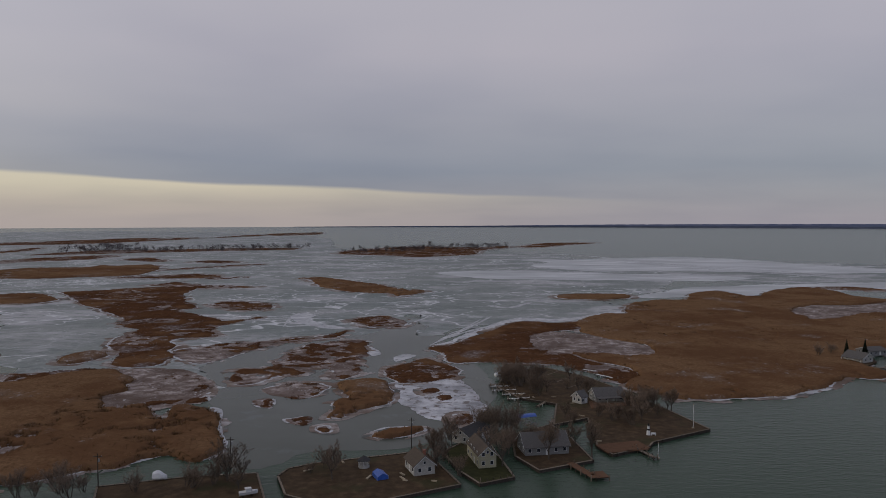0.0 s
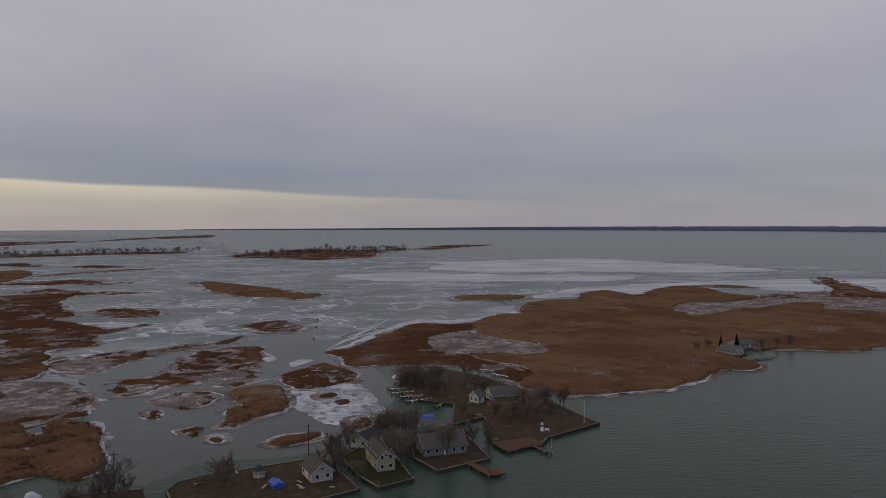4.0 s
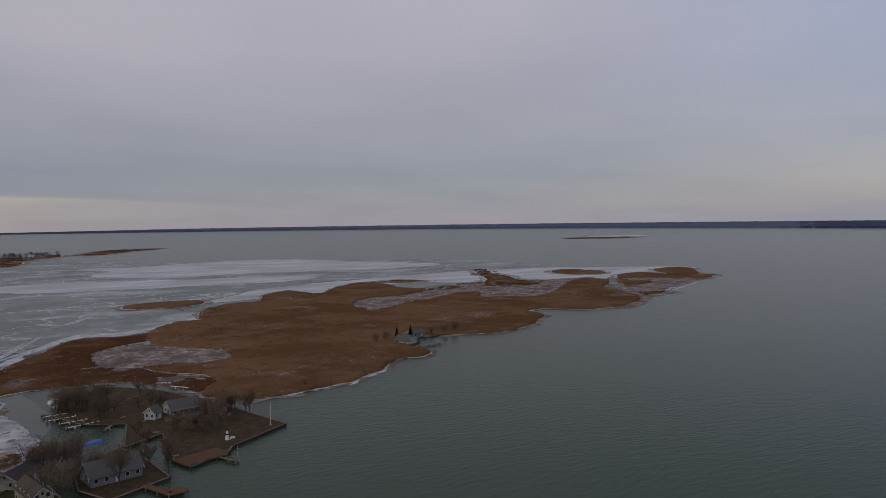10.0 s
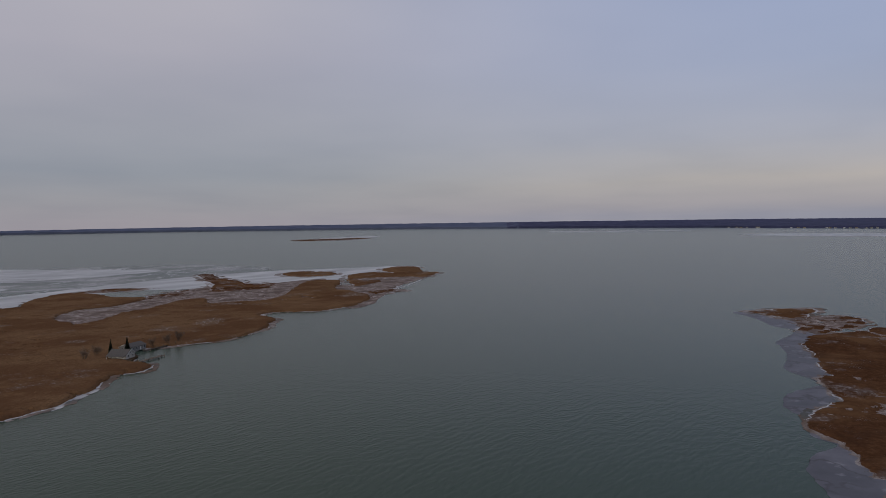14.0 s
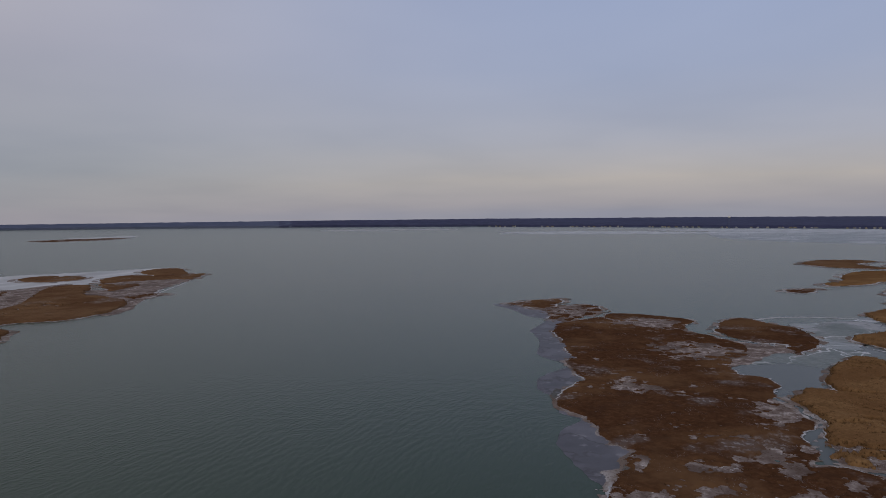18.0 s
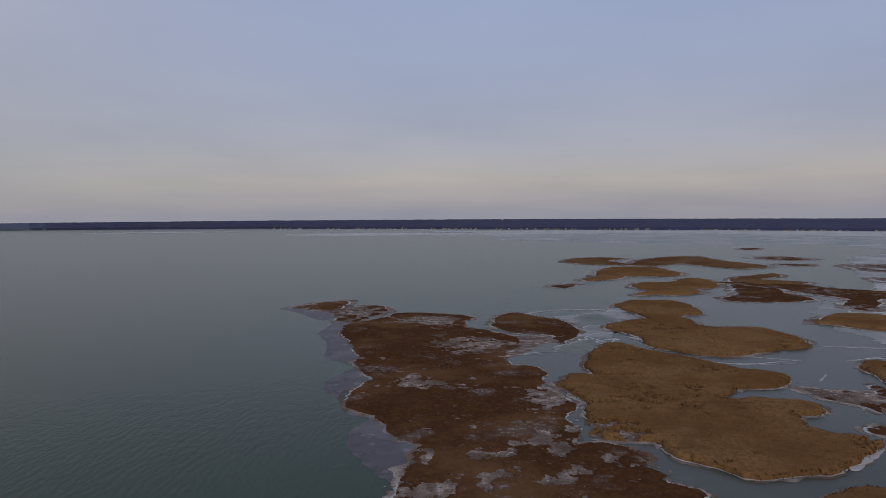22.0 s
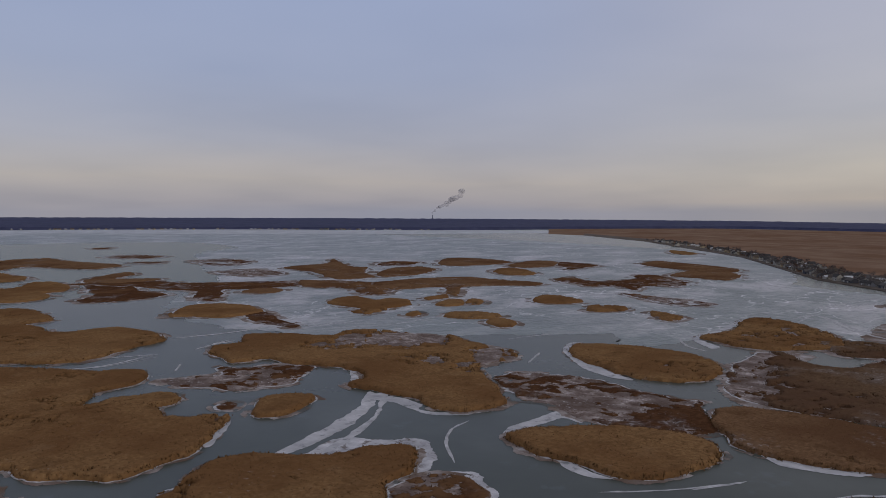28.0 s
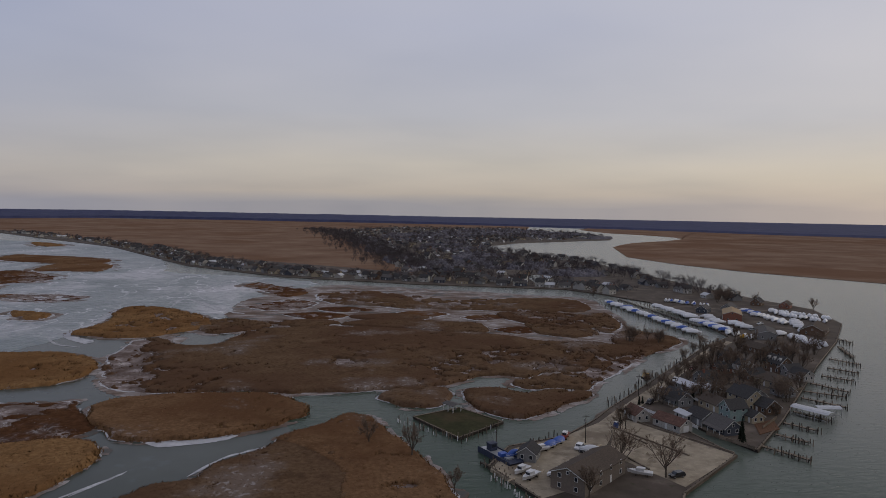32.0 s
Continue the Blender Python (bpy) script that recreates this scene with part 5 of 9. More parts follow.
def tube(bm, p, q, r0, r1, n=6, cap=True):
    p, q = Vector(p), Vector(q)
    w = (q - p).normalized()
    u = w.orthogonal().normalized()
    v = w.cross(u)
    a = [bm.verts.new(p + r0 * (u * math.cos(2 * math.pi * k / n) + v * math.sin(2 * math.pi * k / n))) for k in range(n)]
    b = [bm.verts.new(q + r1 * (u * math.cos(2 * math.pi * k / n) + v * math.sin(2 * math.pi * k / n))) for k in range(n)]
    for k in range(n):
        bm.faces.new((a[k], a[(k + 1) % n], b[(k + 1) % n], b[k]))
    if cap:
        bm.faces.new(b)
        bm.faces.new(a[::-1])


def prism(bm, profile, y0, y1):
    """A profile in x and z, drawn out along y."""
    a = [bm.verts.new((x, y0, z)) for x, z in profile]
    b = [bm.verts.new((x, y1, z)) for x, z in profile]
    n = len(profile)
    bm.faces.new(a)
    bm.faces.new(b[::-1])
    for k in range(n):
        bm.faces.new((a[k], b[k], b[(k + 1) % n], a[(k + 1) % n]))
    bmesh.ops.recalc_face_normals(bm, faces=bm.faces)


def plain(name, colour, rough=0.7, var=0.25, scale=1.5, vary=0.0, spec=0.1, metal=0.0):
    lo, hi = tuple(c * (1 - var) for c in colour), tuple(min(1, c * (1 + var)) for c in colour)
    return material(name, [(0.3, lo), (0.55, colour), (0.75, hi)], scale, rough=rough, vary=vary, spec=spec, metal=metal, coords="obj", detail=4)


WALLS = {"white": plain("white_siding", (0.34, 0.33, 0.305), var=0.2), "grey": plain("grey_siding", (0.19, 0.19, 0.19), var=0.15), "tan": plain("tan_siding", (0.33, 0.28, 0.20), var=0.15),
         "brown": plain("brown_boards", (0.13, 0.085, 0.06), var=0.2), "navy": plain("slate_blue_siding", (0.065, 0.072, 0.09), var=0.15), "teal": plain("pale_teal_siding", (0.20, 0.27, 0.26), var=0.12),
         "brick": plain("brick_red_wall", (0.22, 0.10, 0.07), var=0.25, scale=4), "taupe": plain("taupe_siding", (0.15, 0.125, 0.105), var=0.15), "yellow": plain("cream_siding", (0.30, 0.28, 0.20), var=0.12)}
ROOFS = {"grey": plain("grey_shingles", (0.098, 0.092, 0.088), 0.9, 0.3, 2.5), "dark": plain("dark_shingles", (0.052, 0.050, 0.050), 0.9, 0.3, 2.5), "brown": plain("brown_shingles", (0.085, 0.068, 0.055), 0.9, 0.3, 2.5),
         "rust": plain("rusty_roof_sheets", (0.115, 0.066, 0.052), 0.8, 0.35, 1.2), "white": plain("white_metal_roof", (0.44, 0.45, 0.47), 0.5, 0.12), "tan": plain("tan_roof_sheets", (0.30, 0.22, 0.13), 0.7, 0.15)}
TRIM = plain("white_trim", (0.55, 0.55, 0.54), var=0.08)
GLASS = plain("dark_window_glass", (0.02, 0.024, 0.03), 0.08, 0.2, spec=0.5)
WOOD = plain("weathered_dock_wood", (0.16, 0.13, 0.10), 0.9, 0.35, 3.0, vary=0.25)
WETWOOD = plain("dark_wet_timber", (0.05, 0.042, 0.035), 0.8, 0.35, 3.0, vary=0.3)
DECKRED = plain("warm_brown_decking", (0.12, 0.066, 0.040), 0.9, 0.3, 2.0)
WHITEPAINT = plain("white_paint", (0.62, 0.62, 0.62), 0.6, 0.1)
BARK = plain("grey_brown_bark", (0.085, 0.07, 0.058), 0.95, 0.35, 3.0)
TWIGS = plain("bare_brown_twigs", (0.165, 0.122, 0.092), 0.95, 0.3, 0.8, vary=0.25)
FARTWIGS = plain("far_grey_twigs", (0.082, 0.070, 0.072), 0.95, 0.3, 0.05)
NEEDLES = plain("dark_evergreen_needles", (0.018, 0.024, 0.016), 0.95, 0.4, 2.0, vary=0.2)
WRAP = plain("white_shrink_wrap", (0.56, 0.57, 0.59), 0.35, 0.1, 0.8, spec=0.5)
TARP = plain("blue_tarpaulin", (0.030, 0.085, 0.33), 0.45, 0.2, 1.5, spec=0.4)
HULL = plain("white_gelcoat_hull", (0.50, 0.50, 0.50), 0.3, 0.1, spec=0.5)
DARKHULL = plain("dark_blue_steel_hull", (0.040, 0.048, 0.075), 0.5, 0.25)
RUBBER = plain("black_rubber", (0.015, 0.015, 0.016), 0.8)
CARS = {"white": plain("white_car_paint", (0.60, 0.60, 0.60), 0.25, 0.05, spec=0.5), "black": plain("black_car_paint", (0.02, 0.02, 0.022), 0.25, 0.1, spec=0.5), "silver": plain("silver_car_paint", (0.30, 0.31, 0.33), 0.3, 0.08, metal=0.4),
        "red": plain("red_car_paint", (0.25, 0.03, 0.025), 0.3, 0.1, spec=0.5)}
STEEL = plain("galvanised_steel", (0.35, 0.36, 0.37), 0.45, 0.15, metal=0.6)
LAWN = material("dormant_lawn", [(0.3, (0.020, 0.022, 0.008)), (0.55, (0.034, 0.034, 0.013)), (0.75, (0.055, 0.05, 0.021))], 0.5, bump=0.3, bump_scale=3, second=[(0.06, 0.5, 0.7, (0.065, 0.045, 0.024), 0.7)])
BROWNYARD = material("leaf_strewn_yard", [(0.3, (0.034, 0.022, 0.013)), (0.55, (0.060, 0.039, 0.022)), (0.75, (0.095, 0.062, 0.036))], 0.4, bump=0.3, bump_scale=3, second=[(0.08, 0.52, 0.68, (0.036, 0.036, 0.016), 0.7)])
GRAVEL = material("pale_gravel", [(0.3, (0.213, 0.178, 0.131)), (0.55, (0.286, 0.243, 0.180)), (0.75, (0.370, 0.319, 0.243))], 0.35, bump=0.2, bump_scale=6, second=[(0.05, 0.48, 0.64, (0.145, 0.115, 0.085), 0.8), (0.16, 0.55, 0.68, (0.10, 0.078, 0.058), 0.6), (0.9, 0.62, 0.72, (0.42, 0.39, 0.35), 0.55)])


def window(parent, x, y, z, w, h, turn):
    """A framed window whose face looks along local -y after the turn."""
    m = pose(x, y, z, 0, 0, turn)
    t = 0.09
    bm = boxes((-w / 2 - t, w / 2 + t, -0.07, 0.02, -h / 2 - t, -h / 2), (-w / 2 - t, w / 2 + t, -0.07, 0.02, h / 2, h / 2 + t), (-w / 2 - t, -w / 2, -0.07, 0.02, -h / 2, h / 2), (w / 2, w / 2 + t, -0.07, 0.02, -h / 2, h / 2))
    fr = part("window", bm, TRIM, parent)
    fr.matrix_basis = m
    part("pane", boxes((-w / 2, w / 2, -0.03, -0.01, -h / 2, h / 2)), GLASS, fr)
    return fr


LITE = []


def lite_window(parent, x, y, z, turn):
    if not LITE:
        w, h, t = 1.0, 1.15, 0.1
        bm = boxes((-w / 2 - t, w / 2 + t, -0.04, 0.02, -h / 2 - t, h / 2 + t), (-w / 2, w / 2, -0.06, -0.03, -h / 2, h / 2))
        me = bpy.data.meshes.new("window")
        bm.faces.ensure_lookup_table()
        for fc in list(bm.faces)[6:]:
            fc.material_index = 1
        bm.to_mesh(me)
        bm.free()
        me.materials.append(TRIM)
        me.materials.append(GLASS)
        LITE.append(me)
    return shared("window", LITE[0], parent, pose(x, y, z, 0, 0, turn))


def door(parent, x, y, z, w, h, turn, mat):
    d = part("door", boxes((-w / 2, w / 2, -0.06, 0.02, 0, h)), mat, parent)
    d.matrix_basis = pose(x, y, z, 0, 0, turn)
    part("handle", boxes((w / 2 - 0.16, w / 2 - 0.08, -0.12, -0.06, 0.95, 1.08)), STEEL, d)
    return d


def house(m, l, w, eave, ridge, wall, roof, label, name="house", category="house", hip=0.0, chimney=False, porch=0.0, dormers=0, garage=0, rows=1, group="", bays=None, lite=False):
    """A gabled or hipped house: ridge along local x, fronts towards -y and +y."""
    h = thing(name, m, label, category, group)
    bm = bmesh.new()
    prism_pts = [(-w / 2, -0.3), (w / 2, -0.3), (w / 2, eave), (0, ridge if not hip else eave), (-w / 2, eave)] if not hip else [(-w / 2, -0.3), (w / 2, -0.3), (w / 2, eave), (-w / 2, eave)]
    prism(bm, prism_pts, -l / 2, l / 2)
    bmesh.ops.rotate(bm, cent=(0, 0, 0), matrix=Matrix.Rotation(radians(90), 3, "Z"), verts=bm.verts)
    part("wall", bm, WALLS[wall], h)
    o, t = 0.45, 0.16
    run = w / 2 + o
    drop = (ridge - eave) / (w / 2) * o
    bm = bmesh.new()
    if hip:
        k = hip * l / 2
        lo = [bm.verts.new(p) for p in ((-l / 2 - o, -run, eave - drop), (l / 2 + o, -run, eave - drop), (l / 2 + o, run, eave - drop), (-l / 2 - o, run, eave - drop))]
        hi = [bm.verts.new(p) for p in ((-l / 2 + k, 0, ridge + t), (l / 2 - k, 0, ridge + t))]
        top = [bm.verts.new((v.co.x, v.co.y, v.co.z + t)) for v in lo]
        bm.faces.new(lo[::-1])
        for a in range(4):
            bm.faces.new((lo[a], lo[(a + 1) % 4], top[(a + 1) % 4], top[a]))
        bm.faces.new((top[0], top[1], hi[1], hi[0]))
        bm.faces.new((top[2], top[3], hi[0], hi[1]))
        bm.faces.new((top[1], top[2], hi[1]))
        bm.faces.new((top[3], top[0], hi[0]))
        part("roof", bm, ROOFS[roof], h)
    else:
        prism(bm, [(-run, eave - drop), (0, ridge + 0.02), (run, eave - drop), (run, eave - drop + t), (0, ridge + t + 0.06), (-run, eave - drop + t)], -l / 2 - o, l / 2 + o)
        bmesh.ops.rotate(bm, cent=(0, 0, 0), matrix=Matrix.Rotation(radians(90), 3, "Z"), verts=bm.verts)
        part("roof", bm, ROOFS[roof], h)
        for s in () if lite else (-1, 1):
            bm = bmesh.new()
            for e in (-1, 1):
                v0, v1 = Vector((s * (l / 2 + o + 0.03), e * run, eave - drop + 0.04)), Vector((s * (l / 2 + o + 0.03), 0, ridge + 0.1))
                a = [bm.verts.new(c) for c in (v0, v1, v1 + Vector((0, 0, -0.22)), v0 + Vector((0, 0, -0.22)))]
                b = [bm.verts.new(c.co + Vector((s * 0.04, 0, 0))) for c in a]
                bm.faces.new(a)
                bm.faces.new(b[::-1])
                for k in range(4):
                    bm.faces.new((a[k], b[k], b[(k + 1) % 4], a[(k + 1) % 4]))
            bmesh.ops.recalc_face_normals(bm, faces=bm.faces)
            part("bargeboard", bm, TRIM, h)
    if lite:
        for z in ((1.5, 4.2) if rows == 2 else (1.5,)):
            for x in (-l * 0.26, l * 0.26):
                lite_window(h, x, -w / 2, z, 0)
                lite_window(h, x, w / 2, z, 180)
        part("door", boxes((-0.5, 0.5, -w / 2 - 0.05, -w / 2 + 0.02, 0, 2.05)), TRIM, h)
        if chimney:
            c = part("chimney", boxes((-0.4, 0.4, -0.35, 0.35, eave - 0.5, ridge + 0.9)), WALLS["brick"], h)
            c.matrix_basis = pose(l * 0.22, w * 0.12, 0)
        return h
    n = bays or max(2, int(l / 3))
    levels = [min(1.55, eave * 0.58)] if rows == 1 else [1.5, 4.2]
    for li, z in enumerate(levels):
        for k in range(n):
            x = -l / 2 + l * (k + 0.5) / n
            for s, turn in ((-1, 0), (1, 180)):
                if s == -1 and li == 0 and k == n // 2:
                    door(h, x, -w / 2, 0.0, 0.95, 2.05, 0, TRIM)
                else:
                    window(h, x, s * w / 2, z, 1.0, 1.15, turn)
        for s, turn in ((-1, -90), (1, 90)):
            for k in (-0.24, 0.24):
                if garage and s == 1 and li == 0:
                    continue
                window(h, s * l / 2, k * w, z, 0.9, 1.15, turn)
    if garage:
        g = part("garage_door", boxes((-garage / 2, garage / 2, -0.05, 0.02, 0, 2.2)), TRIM, h)
        g.matrix_basis = pose(l / 2, 0, 0, 0, 0, 90)
    if not hip and ridge - eave > 1.8:
        for s, turn in ((-1, -90), (1, 90)):
            window(h, s * l / 2, 0, eave + 0.65, 0.7, 0.8, turn)
    if chimney:
        c = part("chimney", boxes((-0.4, 0.4, -0.35, 0.35, eave - 0.5, ridge + 0.9), (-0.47, 0.47, -0.42, 0.42, ridge + 0.9, ridge + 1.05)), WALLS["brick"], h, "red brick chimney")
        c.matrix_basis = pose(l * 0.22, w * 0.12, 0)
    for k in range(dormers):
        x = -l / 2 + l * (k + 0.5) / dormers
        bm = bmesh.new()
        zz = eave + (ridge - eave) * 0.25
        prism(bm, [(x - 0.9, zz - 0.6), (x + 0.9, zz - 0.6), (x + 0.9, zz + 1.1), (x, zz + 1.8), (x - 0.9, zz + 1.1)], -w * 0.36, 0)
        dm = part("dormer", bm, WALLS["white"], h, "white gabled dormer")
        window(dm, x, -w * 0.36, zz + 0.45, 0.9, 0.9, 0)
    if porch:
        part("porch_floor", boxes((-l / 2, l / 2, -w / 2 - porch, -w / 2 - 0.01, 0, 0.35)), WOOD, h)
        bm = bmesh.new()
        prism(bm, [(-w / 2 - porch - 0.3, eave - 0.75), (-w / 2 - 0.02, eave - 0.25), (-w / 2 - 0.02, eave - 0.1), (-w / 2 - porch - 0.3, eave - 0.6)], -l / 2 - 0.2, l / 2 + 0.2)
        bmesh.ops.rotate(bm, cent=(0, 0, 0), matrix=Matrix.Rotation(radians(90), 3, "Z"), verts=bm.verts)
        part("porch_roof", bm, ROOFS[roof], h)
        for k in range(4):
            x = -l / 2 + 0.15 + (l - 0.3) * k / 3
            part("porch_post", boxes((x - 0.08, x + 0.08, -w / 2 - porch + 0.05, -w / 2 - porch + 0.21, 0.35, eave - 0.62)), TRIM, h)
    return h


def grow(rng, p, way, length, radius, level, limbs, twigs, kids, angle):
    """One limb, bending upwards, with side branches spread along it."""
    q1 = p + way * length * 0.5
    bend = (way + Vector((rng.gauss(0, 0.12), rng.gauss(0, 0.12), 0.22))).normalized()
    q2 = q1 + bend * length * 0.5
    limbs.append((p, q1, radius, radius * 0.75))
    limbs.append((q1, q2, radius * 0.75, radius * 0.4))
    n = kids[0] + rng.randint(-1, 1)
    for k in range(n):
        s = 0.25 + 0.75 * (k + rng.random()) / n
        at = p.lerp(q1, s * 2) if s < 0.5 else q1.lerp(q2, min(1, s * 2 - 1))
        base = way if s < 0.5 else bend
        side = base.orthogonal().normalized()
        side.rotate(Matrix.Rotation(rng.uniform(0, 2 * math.pi), 3, base))
        a = radians(angle * rng.uniform(0.6, 1.25))
        w = (base * math.cos(a) + side * math.sin(a) + Vector((0, 0, 0.12))).normalized()
        size = length * rng.uniform(0.4, 0.62) * (1.15 - 0.4 * s)
        if level > 0:
            grow(rng, at, w, size, radius * 0.42, level - 1, limbs, twigs, kids[1:], angle)
        else:
            twigs.append((at, at + w * size))


def tree_lines(rng, height, shape, wide):
    """Limbs and twigs of one leafless tree. shape: 'tree', 'tall' or 'thicket'."""
    limbs, twigs = [], []
    if shape == "thicket":
        for k in range(9):
            a, out = rng.uniform(0, 6.28), rng.uniform(0.1, 0.75) * wide
            w = Vector((math.cos(a) * out, math.sin(a) * out, 1)).normalized()
            grow(rng, Vector((rng.gauss(0, 0.5), rng.gauss(0, 0.5), -0.1)), w, height * rng.uniform(0.6, 0.85), height * 0.012, 1, limbs, twigs, (6, 7), 34)
    else:
        trunk = height * (0.28 if shape == "tree" else 0.5)
        lean = Vector((rng.gauss(0, 0.05), rng.gauss(0, 0.05), 1)).normalized()
        limbs.append((Vector((0, 0, -0.2)), lean * trunk, height * 0.024, height * 0.018))
        for k in range(7):
            a = 2 * math.pi * k / 7 + rng.gauss(0, 0.35)
            out = rng.uniform(0.25, 0.95) * wide
            w = Vector((math.cos(a) * out, math.sin(a) * out, 1)).normalized()
            grow(rng, lean * trunk * rng.uniform(0.55, 1.0), w, height * rng.uniform(0.42, 0.62), height * 0.012, 2, limbs, twigs, (5, 5, 5), 38)
    k = height / max(q.z for p, q in twigs)
    return [(p * k, q * k, r0, r1) for p, q, r0, r1 in limbs], [(p * k, q * k) for p, q in twigs]


def bare_tree(m, height, seed, label, shape="tree", wide=1.0, twig=0.02, name="bare_tree", group="bare trees"):
    rng = random.Random(seed)
    t = thing(name, m, label, "tree", group)
    limbs, twigs = tree_lines(rng, height, shape, wide)
    bm = bmesh.new()
    for p, q, r0, r1 in limbs:
        if r0 > 0.035:
            tube(bm, p, q, r0, r1, 5 if r0 > 0.1 else 3, False)
    part("trunk", bm, BARK, t)
    v, f = [], []
    for p, q in list(twigs):
        for k in range(6):
            at = p.lerp(q, rng.uniform(0.2, 0.95))
            twigs.append((at, at + ((q - p).normalized() + 0.9 * Vector((rng.gauss(0, 1), rng.gauss(0, 1), rng.gauss(0.3, 1)))).normalized() * (q - p).length * rng.uniform(0.45, 0.8)))
    for p, q, r in [(p, q, max(r0, 0.035)) for p, q, r0, r1 in limbs if r0 <= 0.035] + [(p, q, twig) for p, q in twigs]:
        side = (q - p).cross(Vector((rng.gauss(0, 1), rng.gauss(0, 1), rng.gauss(0, 1)))).normalized() * r
        k = len(v)
        v += [p - side, p + side, q]
        f.append((k, k + 1, k + 2))
    c = new("crown", mesh_of("crown", [tuple(x) for x in v], f, TWIGS))
    c.parent = t
    return t


def evergreen(m, height, seed, label, name="evergreen_tree", group="evergreens", wide=0.22):
    rng = random.Random(seed)
    t = thing(name, m, label, "tree", group)
    bm = bmesh.new()
    tube(bm, (0, 0, -0.1), (0, 0, height * 0.96), height * 0.018, 0.02, 6)
    part("trunk", bm, BARK, t)
    v, f = [], []
    for k in range(420):
        s = rng.random() ** 0.8
        z = height * (0.08 + 0.92 * s)
        r = height * wide * (1 - s) * rng.uniform(0.5, 1.1) + 0.12
        a = rng.uniform(0, 2 * math.pi)
        d = Vector((math.cos(a), math.sin(a), 0))
        e = Vector((-math.sin(a), math.cos(a), 0))
        p = Vector((0, 0, z))
        tip = p + d * r + Vector((0, 0, -0.35 * r))
        mid = p + d * r * 0.55 + Vector((0, 0, 0.05 * r))
        w = 0.16 * r + 0.12
        i = len(v)
        v += [p, mid - e * w, tip, mid + e * w]
        f.append((i, i + 1, i + 2, i + 3))
    c = new("crown", mesh_of("crown", [tuple(x) for x in v], f, NEEDLES))
    c.parent = t
    return t


def hull(bm, l, w, z0, z1, n=8):
    """A pointed boat hull along x, bow at +x."""
    rows = []
    for k in range(n + 1):
        s = k / n
        half = w / 2 * (1 - max(0, (s - 0.45) / 0.55) ** 2.2)
        rise = 0.25 * (z1 - z0) * s ** 2
        x = -l / 2 + l * s
        rows.append([bm.verts.new(p) for p in ((x, -max(half, 0.02), z1 + rise), (x, -max(half * 0.72, 0.015), z0 + 0.35 * (z1 - z0)), (x, 0, z0 + rise * 1.5), (x, max(half * 0.72, 0.015), z0 + 0.35 * (z1 - z0)), (x, max(half, 0.02), z1 + rise))])
    for a, b in zip(rows, rows[1:]):
        for k in range(4):
            bm.faces.new((a[k], b[k], b[k + 1], a[k + 1]))
        bm.faces.new((a[4], b[4], b[0], a[0]))
    bm.faces.new(rows[0])
    bmesh.ops.recalc_face_normals(bm, faces=bm.faces)


def boat_cover(bm, l, w, z, h, n=8):
    rows = []
    for k in range(n + 1):
        s = k / n
        half = (w / 2 + 0.06) * (1 - max(0, (s - 0.45) / 0.55) ** 2.2)
        top = h * (0.75 + 0.35 * math.sin(math.pi * min(1, s * 1.3)) - 0.9 * max(0, s - 0.6))
        x = -l / 2 - 0.05 + (l + 0.1) * s
        rows.append([bm.verts.new(p) for p in ((x, -max(half, 0.03), z - 0.25), (x, -max(half * 0.62, 0.02), z + top * 0.62), (x, 0, z + max(top, 0.08)), (x, max(half * 0.62, 0.02), z + top * 0.62), (x, max(half, 0.03), z - 0.25))])
    for a, b in zip(rows, rows[1:]):
        for k in range(4):
            bm.faces.new((a[k], a[k + 1], b[k + 1], b[k]))
    bm.faces.new(rows[0][::-1])
    bm.faces.new(rows[-1])
    bmesh.ops.recalc_face_normals(bm, faces=bm.faces)


def boat(m, l, cover, label, w=None, group="boats laid up for winter", base=HULL, tall=1.3):
    w = w or l * 0.32
    b = thing("boat", m, label, "boat", group)
    bm = bmesh.new()
    hull(bm, l, w, 0.25, 1.35)
    part("hull", bm, base, b)
    if cover:
        bm = bmesh.new()
        boat_cover(bm, l, w, 1.35, tall)
        part("cover", bm, cover, b, "blue tarpaulin cover" if cover is TARP else "white shrink-wrap cover", True)
    else:
        part("cabin", boxes((-l * 0.15, l * 0.15, -w * 0.32, w * 0.32, 1.3, 2.2), (-l * 0.2, l * 0.12, -w * 0.36, w * 0.36, 2.2, 2.3)), HULL, b)
        part("windscreen", boxes((l * 0.152, l * 0.165, -w * 0.3, w * 0.3, 1.4, 2.1)), GLASS, b)
    part("cradle", boxes(*[(x - 0.12, x + 0.12, -w * 0.4, w * 0.4, -0.02, 0.5) for x in (-l * 0.3, l * 0.15)]), WETWOOD, b)
    return b


